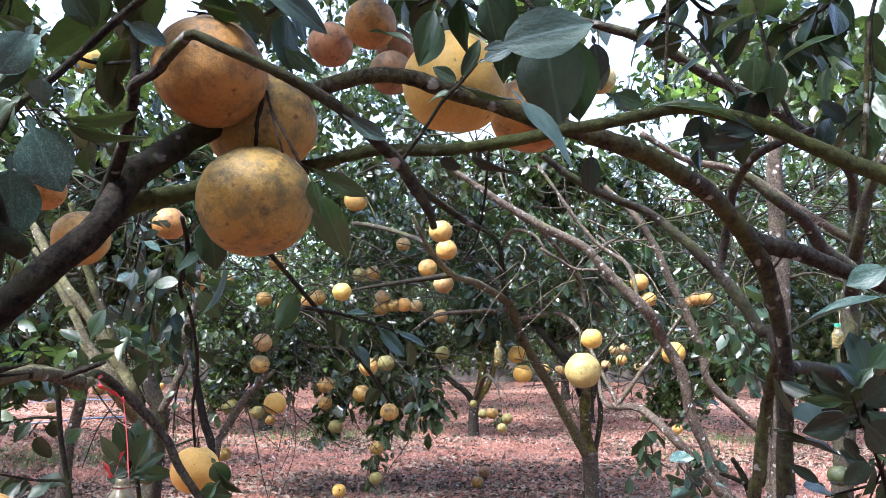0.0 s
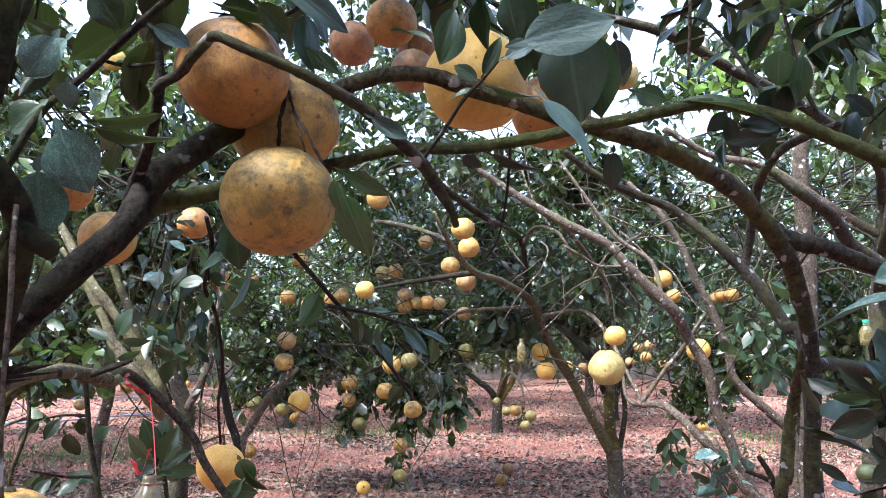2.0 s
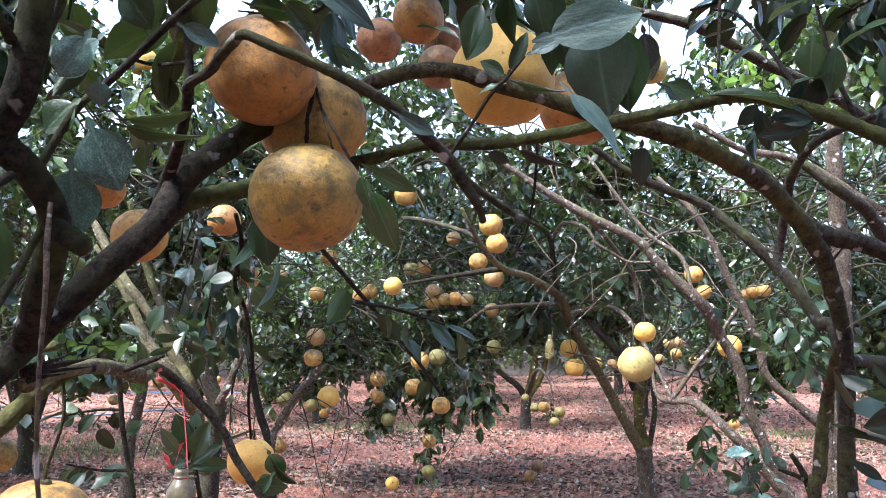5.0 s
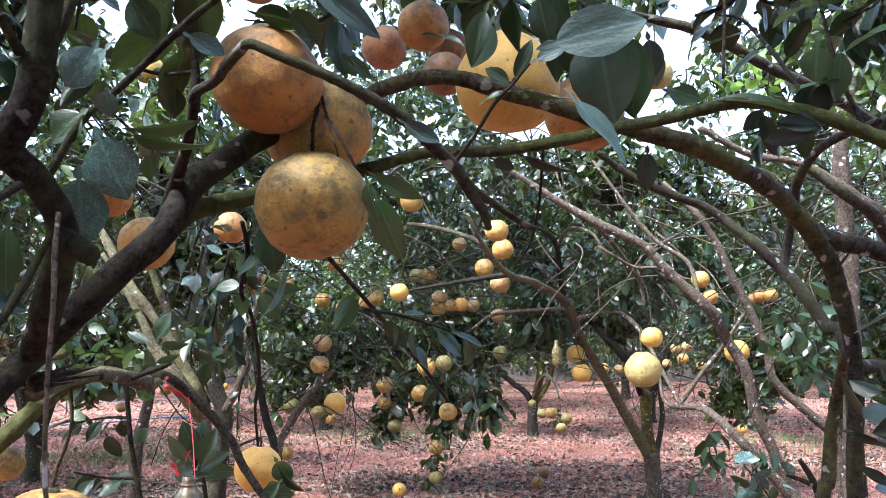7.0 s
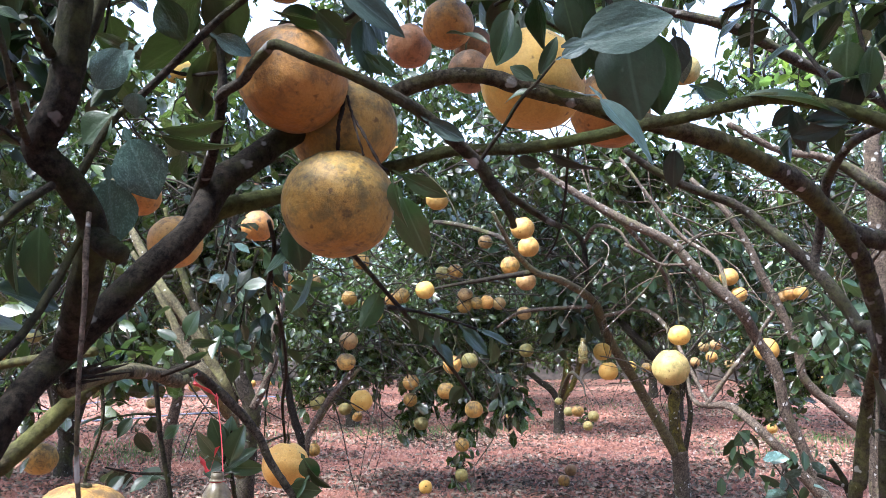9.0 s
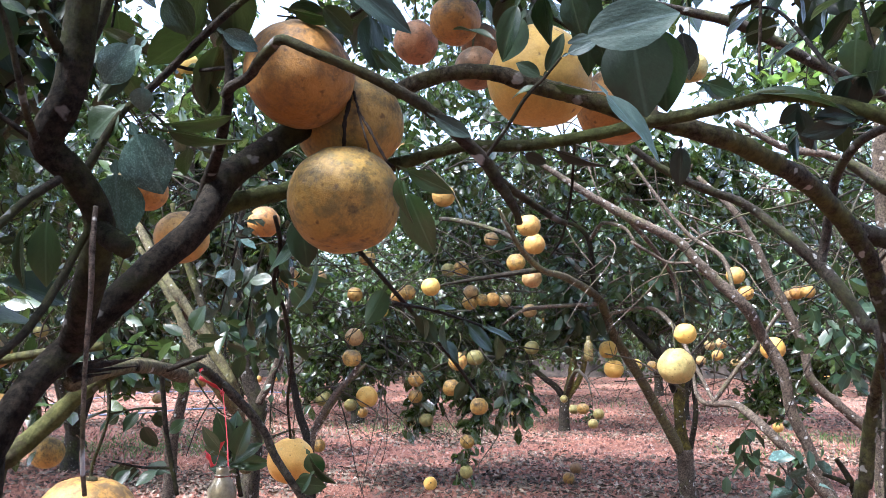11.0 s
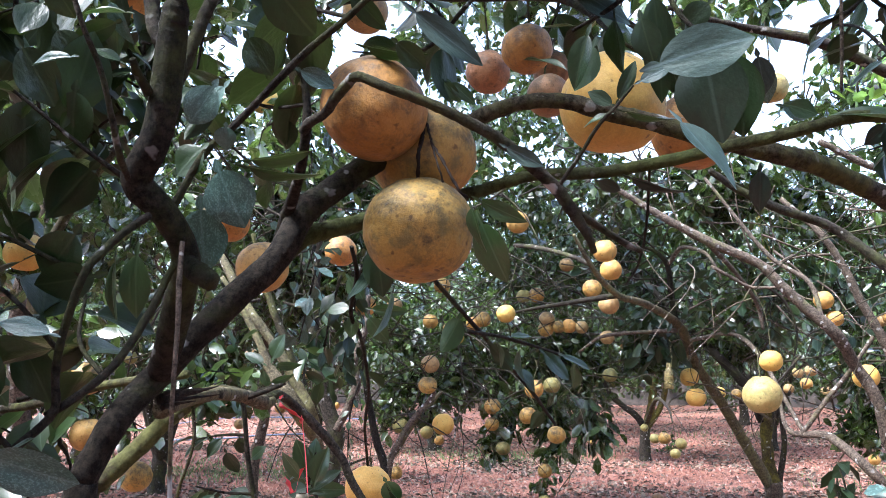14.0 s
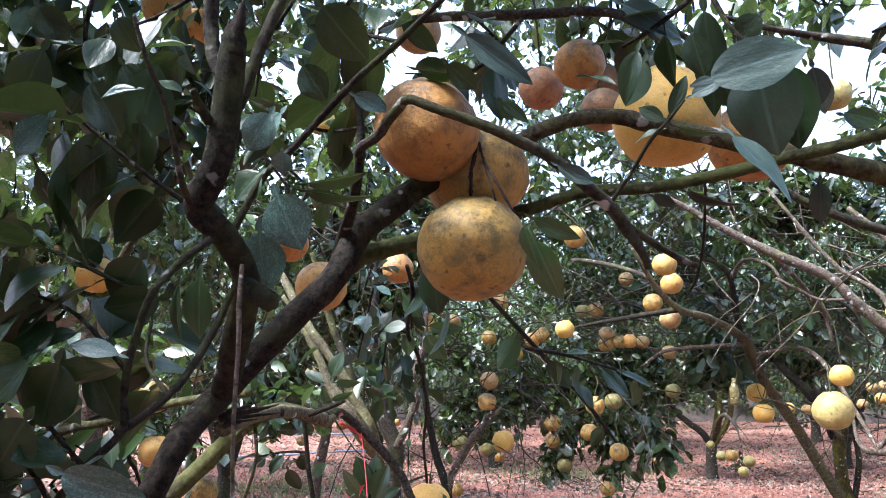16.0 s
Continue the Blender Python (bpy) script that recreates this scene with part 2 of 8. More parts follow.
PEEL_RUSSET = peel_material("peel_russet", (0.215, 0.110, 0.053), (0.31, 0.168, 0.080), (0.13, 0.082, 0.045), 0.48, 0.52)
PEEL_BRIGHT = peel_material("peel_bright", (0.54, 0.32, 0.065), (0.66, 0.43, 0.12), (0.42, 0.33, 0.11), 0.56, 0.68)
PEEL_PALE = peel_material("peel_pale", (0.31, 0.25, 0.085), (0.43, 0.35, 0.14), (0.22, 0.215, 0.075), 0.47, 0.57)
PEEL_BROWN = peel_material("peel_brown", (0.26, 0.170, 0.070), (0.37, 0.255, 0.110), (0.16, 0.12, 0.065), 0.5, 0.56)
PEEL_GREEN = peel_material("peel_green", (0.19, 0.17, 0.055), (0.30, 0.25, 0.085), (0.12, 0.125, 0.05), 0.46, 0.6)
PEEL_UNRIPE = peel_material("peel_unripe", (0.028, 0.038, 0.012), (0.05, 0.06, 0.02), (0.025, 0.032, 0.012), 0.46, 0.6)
SOIL = soil_material()
def clod_material():
    n = Nodes("soil_crumb")
    geo = n.add("ShaderNodeNewGeometry")
    tone = n.ramp(geo, "Random Per Island", [(0.0, (0.05, 0.035, 0.03)), (0.3, (0.22, 0.095, 0.07)), (0.7, (0.36, 0.165, 0.12)), (0.93, (0.40, 0.235, 0.185)), (1.0, (0.44, 0.36, 0.31))])
    fine = n.ramp(n.noise(60, 4, 0.7), "Fac", [(0.3, (0.75, 0.75, 0.75)), (0.7, (1.2, 1.2, 1.2))])
    n.colour(n.mix(1.0, (tone, "Color"), (fine, "Color"), "MULTIPLY"))
    n.bsdf.inputs["Roughness"].default_value = 0.95
    return n.mat


CLOD = clod_material()
# near-black brown that carries the shade under the far trees
FAR_SHADE = plain_material("far_shade_brown", (0.040, 0.030, 0.024), 0.95, 0.7, 7)
GRASS = plain_material("weed_green", (0.10, 0.15, 0.045), 0.7, 0.4, 9)
RED = plain_material("red_ribbon_plastic", (0.62, 0.05, 0.06), 0.4, 0.1)
BOTTLE = plain_material("yellowed_bottle_plastic", (0.36, 0.30, 0.12), 0.25, 0.25, 40, 0.6)
BOTTLE_CLEAR = plain_material("cloudy_bottle_plastic", (0.25, 0.215, 0.13), 0.3, 0.6, 60, 0.5)
BOTTLE_CAP = plain_material("green_cap_plastic", (0.04, 0.30, 0.16), 0.4, 0.1)
LIQUID = plain_material("brown_bait_liquid", (0.10, 0.065, 0.03), 0.3, 0.3, 40)
HOSE = plain_material("blue_grey_hose", (0.12, 0.16, 0.25), 0.5, 0.2)
WOOD = bark_material("torn_wood", (0.008, 0.006, 0.005), (0.035, 0.024, 0.018), (0.02, 0.014, 0.011), (0.05, 0.04, 0.035), 0.5, 0.02)


# ---- mesh helpers ----
def mesh_object(name, verts, faces, material, parent=None, uvs=None, smooth=True, label=""):
    me = bpy.data.meshes.new(name)
    me.from_pydata(verts, [], faces)
    if smooth:
        me.polygons.foreach_set("use_smooth", [True] * len(me.polygons))
    if uvs is not None:
        layer = me.uv_layers.new(name="UVMap")
        loops = np.empty(len(me.loops), dtype=np.int32)
        me.loops.foreach_get("vertex_index", loops)
        layer.data.foreach_set("uv", np.asarray(uvs, dtype=np.float32)[loops].ravel())
    me.materials.append(material)
    me.update()
    ob = new(name, me)
    attach(ob, parent)
    if label:
        tagged(ob, label)
    return ob


def attach(ob, parent):
    """Parents ob; under an Empty its coordinates stay those of the world."""
    if parent:
        ob.parent = parent
        if parent.type == "EMPTY":
            ob.matrix_parent_inverse = Matrix.Translation(-parent.location)


def spline(points, steps):
    """Catmull-Rom through rows of any length."""
    p = np.array(points, dtype=float)
    p = np.vstack([2 * p[0] - p[1], p, 2 * p[-1] - p[-2]])
    out = []
    for i in range(1, len(p) - 2):
        a, b, c, d = p[i - 1:i + 3]
        for s in np.linspace(0, 1, steps, endpoint=False):
            out.append(0.5 * (2 * b + (c - a) * s + (2 * a - 5 * b + 4 * c - d) * s * s + (3 * b - a - 3 * c + d) * s ** 3))
    out.append(p[-2])
    return np.array(out)


def tube(rows, sides=10, steps=6, rough=0.06, seed=0, tip=True):
    """A knobbly, tapering limb through rows of x, y, z, radius: vertices and faces."""
    path = spline(rows, steps)
    pts, rad = path[:, :3], np.maximum(path[:, 3], 0.0007)
    k = len(pts)
    tang = np.gradient(pts, axis=0)
    tang /= np.linalg.norm(tang, axis=1)[:, None] + 1e-9
    ref = np.array([0.31, 0.82, 0.47])
    verts, faces = [], []
    for i in range(k):
        u = np.cross(tang[i], ref)
        u /= np.linalg.norm(u) + 1e-9
        w = np.cross(tang[i], u)
        for s in range(sides):
            a = 2 * math.pi * s / sides
            way = math.cos(a) * u + math.sin(a) * w
            spot = Vector(pts[i] / max(rad[i], 0.004) + 0.9 * way + seed)
            r = rad[i] * (1 + rough * (2.6 * noise.noise(spot * 0.45) + 1.6 * noise.noise(spot * 1.7)))
            verts.append(pts[i] + r * way)
    for i in range(k - 1):
        for s in range(sides):
            s2 = (s + 1) % sides
            faces.append((i * sides + s, i * sides + s2, (i + 1) * sides + s2, (i + 1) * sides + s))
    for end, order in ((0, -1), (k - 1, 1)):
        verts.append(pts[end] + tang[end] * rad[end] * 0.35 * order)
        c = len(verts) - 1
        ring = [end * sides + s for s in range(sides)]
        for s in range(sides):
            a, b = ring[s], ring[(s + 1) % sides]
            faces.append((c, b, a) if order < 0 else (c, a, b))
    return [tuple(v) for v in verts], faces


LIMB_SEED = [10]
WOOD_POINTS = []


def limb(parent, name, rows, material=None, sides=14, steps=9, rough=0.05, label=""):
    LIMB_SEED[0] += 1
    v, f = tube(rows, sides, steps, rough, LIMB_SEED[0])
    WOOD_POINTS.append(spline(rows, 5)[:, :3])
    return mesh_object(name, v, f, material or BARK, parent, label=label)


def leaf_grid(length, width, fold=0.25, droop=0.25, twist=0.0, along=11, wave=0.0, bend=0.0, phase=0.0):
    """A pomelo leaf from its base at 0,0,0 along +Y, face up +Z: broad blade with a blunt tip, cupped on the midrib, wavy margins, a curved run and a small winged stalk."""
    verts, uvs, faces = [], [], []
    cross = (-1.0, -0.72, -0.36, 0.0, 0.36, 0.72, 1.0)
    stalk = ((0.0, 0.02), (0.06, 0.075), (0.115, 0.105), (0.15, 0.09), (0.185, 0.03))
    blade = [0.5 - 0.5 * math.cos(math.pi * (i + 1) / along) for i in range(along)]
    stations = list(stalk) + [(0.185 + 0.815 * s, max(0.006, 0.5 * math.sin(math.pi * s ** 0.88) ** (0.62 + 0.22 * s) if s < 0.999 else 0.006)) for s in blade]
    for v, half in stations:
        ripple = wave * 0.03 * math.sin(7.5 * v + phase)
        other = wave * 0.03 * math.sin(9.0 * v + 2.1 + phase)
        for c in cross:
            x = c * half * width
            cup = fold * abs(x) * (1 - 0.42 * abs(c))
            z = cup - droop * length * v * v + length * c * c * (ripple if c < 0 else other) * min(1, half * 3)
            a = twist * v
            verts.append((x * math.cos(a) - z * math.sin(a) + bend * v * (1 - v) * length, v * length, z * math.cos(a) + x * math.sin(a)))
            uvs.append((0.5 + c * half, v))
    k = len(cross)
    for i in range(len(stations) - 1):
        for j in range(k - 1):
            a = i * k + j
            faces.append((a, a + 1, a + k + 1, a + k))
    return verts, faces, uvs


LEAF_MESHES = {}


def leaf_mesh(kind, material, variant=0):
    """One of five habits in four variants each, shared by alike leaves."""
    key = (kind, variant, material.name)
    if key not in LEAF_MESHES:
        fold, droop, twist, wave = [(0.28, 0.2, 0.0, 0.7), (0.2, 0.1, 0.2, 1.0), (0.4, 0.32, -0.25, 1.0), (0.22, 0.14, 0.35, 1.4), (0.16, 0.09, 0.08, 1.1)][kind]
        rng = random.Random(kind * 7 + variant)
        v, f, uv = leaf_grid(1.0, 1.0, fold * rng.uniform(0.6, 1.5), droop * rng.uniform(0.6, 1.5), twist + rng.uniform(-0.2, 0.2), 11, wave, rng.uniform(-0.16, 0.16), rng.uniform(0, 6))
        ob = mesh_object("leaf", v, f, material, None, uv)
        LEAF_MESHES[key] = ob.data
        bpy.data.objects.remove(ob)
    return LEAF_MESHES[key]


def leaf(parent, base, tip, up, width, material=None, kind=0):
    """One leaf of its own from base to tip, its face towards up."""
    base, tip, up = Vector(base), Vector(tip), Vector(up)
    y = tip - base
    size = y.length
    y.normalize()
    x = y.cross(up).normalized()
    z = x.cross(y)
    m = Matrix((x, y, z)).transposed().to_4x4() @ Matrix.Diagonal((width, size, (width + size) / 2, 1))
    m.translation = base
    ob = new("leaf", leaf_mesh(kind, material or LEAF, int(abs(base.x * 913 + base.z * 577)) % 4))
    attach(ob, parent)
    ob.matrix_basis = m
    return ob


def spray(parent, rows, count, size=0.10, seed=0, material=None, wood=None, wide=0.45, start=0.15, sides=6):
    """A twig through rows of x, y, z, radius, with leaves set alternately along it."""
    rng = random.Random(seed)
    twig = limb(parent, "twig", rows, wood or BARK_DARK, sides, 5, 0.05)
    path = spline(rows, 8)[:, :3]
    for i in range(count):
        s = start + (1 - start) * (i + 0.5) / count
        j = min(len(path) - 2, int(s * (len(path) - 1)))
        here = Vector(path[j])
        run = Vector(path[j + 1] - path[j]).normalized()
        around = Vector((rng.uniform(-1, 1), rng.uniform(-1, 1), rng.uniform(-0.9, 0.7)))
        out = (around - around.project(run)).normalized()
        way = (out * 0.8 + run * rng.uniform(0.2, 0.9) + Vector((0, 0, -0.35))).normalized()
        length = size * rng.uniform(0.7, 1.25)
        up = Vector((rng.uniform(-0.7, 0.7), rng.uniform(-0.7, 0.7), 1))
        leaf(twig, here, here + way * length, up, length * rng.uniform(wide - 0.06, wide + 0.1), material or LEAF_DARK, rng.randrange(4))


def crown_leaves(centres, ways, per, size, rng, spread, simple=False):
    """Many small folded leaves round twig centres: vertices, faces and UVs of one mesh."""
    n = len(centres) * per
    c = np.repeat(centres, per, axis=0)
    w = np.repeat(ways, per, axis=0)
    along = rng.uniform(-1, 1, (n, 1))
    base = c + w * along * spread + rng.normal(0, spread * 0.28, (n, 3))
    d = rng.normal(0, 1, (n, 3)) * (1, 1, 0.55) + w * 0.7 + np.array([0, 0, -0.5])
    d /= np.linalg.norm(d, axis=1)[:, None]
    up = rng.normal(0, 0.75, (n, 3)) + np.array([0, 0, 1.0])
    x = np.cross(d, up)
    x /= np.linalg.norm(x, axis=1)[:, None] + 1e-9
    z = np.cross(x, d)
    L = size * rng.uniform(0.65, 1.25, (n, 1))
    W = L * rng.uniform(0.23, 0.31, (n, 1))
    fold = rng.uniform(0.1, 0.5, (n, 1))
    droop = rng.uniform(0.0, 0.3, (n, 1))
    at = lambda a, b: base + d * L * a + x * W * b + z * (W * abs(b) * fold - L * droop * a * a)
    if simple:
        cols = [(0, 0), (0.5, -1), (1, 0), (0.5, 1)]
        quads = [(0, 1, 2, 3)]
    else:
        cols = [(0, 0), (0.28, -0.78), (0.68, -0.9), (1, 0), (0.68, 0.9), (0.28, 0.78), (0.5, 0)]
        quads = [(0, 1, 6), (1, 2, 6), (2, 3, 6), (3, 4, 6), (4, 5, 6), (5, 0, 6)]
    k = len(cols)
    verts = np.stack([at(a, b) for a, b in cols], axis=1).reshape(-1, 3)
    uvs = np.tile(np.array([(0.5 + 0.5 * b, a) for a, b in cols]), (n, 1))
    q = np.array(quads)
    faces = (q[None] + (np.arange(n) * k)[:, None, None]).reshape(-1, q.shape[1])
    return verts, faces, uvs


def leaf_mass(name, parent, parts, material):
    """Joins leaf sets into one mesh, without slow steps."""
    verts = np.vstack([p[0] for p in parts])
    shift = np.cumsum([0] + [len(p[0]) for p in parts[:-1]])
    faces = np.vstack([p[1] + s for p, s in zip(parts, shift)])
    uvs = np.vstack([p[2] for p in parts])
    return tagged(mesh_object(name, verts.tolist(), faces.tolist(), material, parent, uvs), kind="stuff")


# ---- pomelos ----
def fruit_mesh(seed, rings, sides, neck, dent):
    """A pomelo of diameter 1 about its centre: flattened foot with a dimple, slight neck, uneven flanks."""
    off = Vector((seed * 3.1, seed * 1.7, seed * 0.9))
    verts, faces = [], []
    for i in range(rings + 1):
        th = math.pi * i / rings
        for s in range(sides):
            a = 2 * math.pi * s / sides
            p = Vector((math.sin(th) * math.cos(a), math.sin(th) * math.sin(a), math.cos(th)))
            r = 0.5 * (1 + 0.045 * noise.noise(p * 1.4 + off) + 0.012 * noise.noise(p * 5 + off))
            z = p.z * 0.95
            if p.z > 0.55:
                z += neck * (p.z - 0.55) ** 2
            if p.z < -0.8:
                z += dent * ((-p.z - 0.8) / 0.2) ** 2
            if p.z > 0.965:
                z -= 0.04
            verts.append((p.x * r, p.y * r, z * r))
    for i in range(rings):
        for s in range(sides):
            s2 = (s + 1) % sides
            faces.append((i * sides + s, (i + 1) * sides + s, (i + 1) * sides + s2, i * sides + s2))
    return verts, faces


FRUIT_MESHES = {}
LABELS = {
    "peel_yellow": "ripe yellow pomelo with olive smudges", "peel_orange": "orange-yellow ripe pomelo with brown scars",
    "peel_amber": "amber-yellow ripe pomelo with faint scars",
    "peel_russet": "reddish-brown ripe pomelo with dark streaks",
    "peel_bright": "bright golden ripe pomelo", "peel_pale": "pale speckled yellow pomelo",
    "peel_brown": "brownish overripe pomelo in shade", "peel_unripe": "small dark green unripe pomelo", "peel_green": "half-ripe greenish pomelo",
}


def pomelo(at, size, peel, seed=0, tilt=(0, 0, 0), fine=False, stalk=0.06, where="hanging from a branch", hung=None):
    """One fruit with its stalk; at is the fruit's centre."""
    key = (peel.name, seed % 5, fine)
    if key not in FRUIT_MESHES:
        kind = seed % 5
        v, f = fruit_mesh(kind + 1, 40 if fine else 14, 56 if fine else 20, (0.1, 0.25, 0.0, 0.35, 0.15)[kind], (0.06, 0.03, 0.08, 0.05, 0.04)[kind])
        made = mesh_object("pomelo", v, f, peel)
        FRUIT_MESHES[key] = made.data
        bpy.data.objects.remove(made)
    ob = new("pomelo", FRUIT_MESHES[key])
    ob.matrix_basis = pose(*at, *tilt) @ Matrix.Scale(size, 4)
    tagged(ob, LABELS[peel.name] + " " + where, "pomelo", "pomelos " + ("on the ground" if "ground" in where else "on the trees"))
    if stalk:
        inv = ob.matrix_basis.inverted()
        top = ob.matrix_basis @ Vector((0, 0, 0.45))
        leafy = False
        hold = Vector(hung) if hung else holder(top, size)
        if hold is None:
            hold = top + Vector((0.05 * math.sin(seed * 2.3), 0.09, 0.26 + 0.1 * math.cos(seed * 1.7)))
            leafy = True
        span = (hold - top).length
        sag = top + (hold - top) * 0.45 + Vector((0.02 * math.sin(seed), 0.02 * math.cos(seed), 0.12 * span if hold.z > top.z else 0.3 * span))
        rows = []
        for p, r in ((ob.matrix_basis @ Vector((0, 0, 0.38)), 0.0035), (top + Vector((0, 0, 0.02)), 0.0028), (sag, 0.0026), (hold, 0.0036)):
            q = inv @ p
            rows.append((*q, r / size))
        v, f = tube(rows, 6, 5, 0.08, seed)
        mesh_object("stalk", v, f, BARK_GREEN, ob)
        if leafy:
            tree = min(TREES, key=lambda t: (t.location.xy - hold.xy).length)
            clump(tree, tuple(hold + Vector((0, 0.02, 0.06))), (0.15, 0.13, 0.1), 7, 9, 0.1, seed + 40)
    v, f = tube([(0, 0, 0.40, 0.05), (0, 0, 0.455, 0.062), (0, 0, 0.475, 0.03)], 8, 2, 0.1, seed)
    mesh_object("calyx", v, f, BARK_GREEN, ob)
    return ob


def holder(top, size):
    """The point of a limb or twig above a fruit that it best hangs from."""
    p = np.vstack(WOOD_POINTS) if not HOLD else HOLD[0]
    if not HOLD:
        HOLD.append(p)
    d = p - np.array(top)
    far = np.linalg.norm(d, axis=1)
    cost = far + 0.7 * np.hypot(d[:, 0], d[:, 1]) + np.where(d[:, 2] < 0.02, 0.6, 0.0) + np.where(far < size * 0.35, 0.3, 0.0)
    k = int(np.argmin(cost))
    return Vector(p[k]) if far[k] < 0.6 else None


HOLD = []


# ---- ground ----
def rise(x, y):
    """Height of the orchard floor: nearly flat, with low swells and clods."""
    far = min(1.0, max(0.0, (math.hypot(x, y) - 3) / 6))
    return 0.05 * far * noise.noise(Vector((x * 0.16, y * 0.16, 0.3))) + 0.018 * noise.noise(Vector((x * 0.9, y * 0.9, 4.0))) + 0.008 * noise.noise(Vector((x * 3.4, y * 3.4, 7.0)))


def build_ground():
    axis = sorted({round(v, 2) for v in [*np.arange(-14, 14.01, 0.16), *np.arange(-40, 40, 1.5), *(s * 40 * 1.35 ** k for k in range(14) for s in (-1, 1))]})
    deep = sorted({round(v, 2) for v in [*np.arange(2, 20.01, 0.16), *np.arange(-20, 60, 1.5), *(s * 60 * 1.4 ** k for k in range(12) for s in (-1, 1))]})
    verts = [(x, y, rise(x, y) if abs(x) < 60 and abs(y) < 80 else 0.0) for y in deep for x in axis]
    w = len(axis)
    faces = [(j * w + i, j * w + i + 1, (j + 1) * w + i + 1, (j + 1) * w + i) for j in range(len(deep) - 1) for i in range(w - 1)]
    tagged(mesh_object("ground", verts, faces, SOIL), "red orchard soil strewn with dry leaves", "ground", kind="structure")


build_ground()


def build_litter():
    rng = np.random.default_rng(5)
    n = 260000
    r = 4.2 + 25 * rng.random(n) ** 1.5
    a = rng.uniform(-0.75, 1.0, n)
    x, y = -r * np.sin(a), r * np.cos(a)
    keep = np.array([1.3 * noise.noise(Vector((p * 0.42, q * 0.8, 2.0))) + 0.6 * noise.noise(Vector((p * 1.9, q * 2.6, 5.0))) for p, q in zip(x, y)]) > rng.uniform(-0.5, 0.85, n)
    x, y = x[keep], y[keep]
    n = len(x)
    z = np.array([rise(p, q) for p, q in zip(x, y)]) + 0.008
    d = np.column_stack([rng.normal(size=n), rng.normal(size=n), rng.normal(0, 0.25, n)])
    d /= np.linalg.norm(d, axis=1)[:, None]
    up = np.column_stack([rng.normal(0, 0.35, n), rng.normal(0, 0.35, n), np.ones(n)])
    s = np.cross(d, up)
    s /= np.linalg.norm(s, axis=1)[:, None]
    u = np.cross(s, d)
    L = rng.uniform(0.03, 0.105, (n, 1))
    W = L * rng.uniform(0.2, 0.32, (n, 1))
    curl = rng.uniform(0.1, 0.9, (n, 1))
    base = np.column_stack([x, y, z])
    cols = [(-0.5, 0), (0.05, -0.9), (0.5, 0), (0.05, 0.9)]
    verts = np.stack([base + d * L * p + s * W * q + u * W * curl * abs(q) for p, q in cols], axis=1).reshape(-1, 3)
    tri = np.array([(0, 1, 2), (0, 2, 3)])
    faces = (tri[None] + (np.arange(n) * 4)[:, None, None]).reshape(-1, 3)
    uvs = np.tile(np.array([(0.5 + 0.5 * q, p + 0.5) for p, q in cols]), (n, 1))
    tagged(mesh_object("leaf_litter", verts.tolist(), faces.tolist(), LITTER, None, uvs, False), "curled dry brown leaves on the red soil", "leaf litter", kind="stuff")


build_litter()


def build_crumbs():
    """Small clods, chips of leaf and bits of twig all over the soil."""
    rng = np.random.default_rng(15)
    n = 150000
    r = 4.2 + 17 * rng.random(n) ** 1.35
    a = rng.uniform(-0.75, 1.0, n)
    x, y = -r * np.sin(a), r * np.cos(a)
    z = np.array([rise(p, q) for p, q in zip(x, y)])
    base = np.column_stack([x, y, z])
    size = 0.006 + 0.022 * rng.random((n, 1)) ** 2.5
    corners = np.array([(1, 0, -0.3), (-0.5, 0.87, -0.3), (-0.5, -0.87, -0.3), (0.1, 0.1, 0.9)])
    verts = base[:, None, :] + size[:, :, None] * (corners[None] * rng.uniform(0.6, 1.6, (n, 4, 1)) * rng.choice([1.0, 1.0, 1.6], (n, 1, 3)))
    tri = np.array([(0, 1, 3), (1, 2, 3), (2, 0, 3)])
    faces = (tri[None] + (np.arange(n) * 4)[:, None, None]).reshape(-1, 3)
    tagged(mesh_object("soil_crumbs", verts.reshape(-1, 3).tolist(), faces.tolist(), CLOD, None, None, False), "crumbs of red soil and chips of dry leaf", "soil crumbs", kind="stuff")


build_crumbs()


def build_weeds(patches):
    """Low grass and weeds in loose patches."""
    rng = np.random.default_rng(9)
    verts, faces = [], []
    for px, py, spread, count in patches:
        for _ in range(count):
            x, y = px + rng.normal(0, spread), py + rng.normal(0, spread * 0.6)
            z = rise(x, y)
            h, lean, a = rng.uniform(0.03, 0.13), rng.uniform(0.02, 0.09), rng.uniform(0, 6.28)
            dx, dy = math.cos(a), math.sin(a)
            w = rng.uniform(0.004, 0.011)
            k = len(verts)
            verts += [(x - dy * w, y + dx * w, z), (x + dy * w, y - dx * w, z), (x + dx * lean * 0.5, y + dy * lean * 0.5, z + h * 0.7), (x + dx * lean, y + dy * lean, z + h)]
            faces += [(k, k + 1, k + 2), (k, k + 2, k + 3)]
    tagged(mesh_object("weeds", verts, faces, GRASS, None, None, False), "low green grass and weeds on the soil", "grass", kind="stuff")


# ---- orchard trees ----
TREES = []
LATER = []  # fruit to hang once all the wood stands


def tree_base(x, y, label, group="trees of the orchard"):
    ob = new("pomelo_tree")
    ob.location = (x, y, rise(x, y) - 0.03)
    ob.empty_display_size = 0.3
    TREES.append(ob)
    return tagged(ob, label, "tree", group)


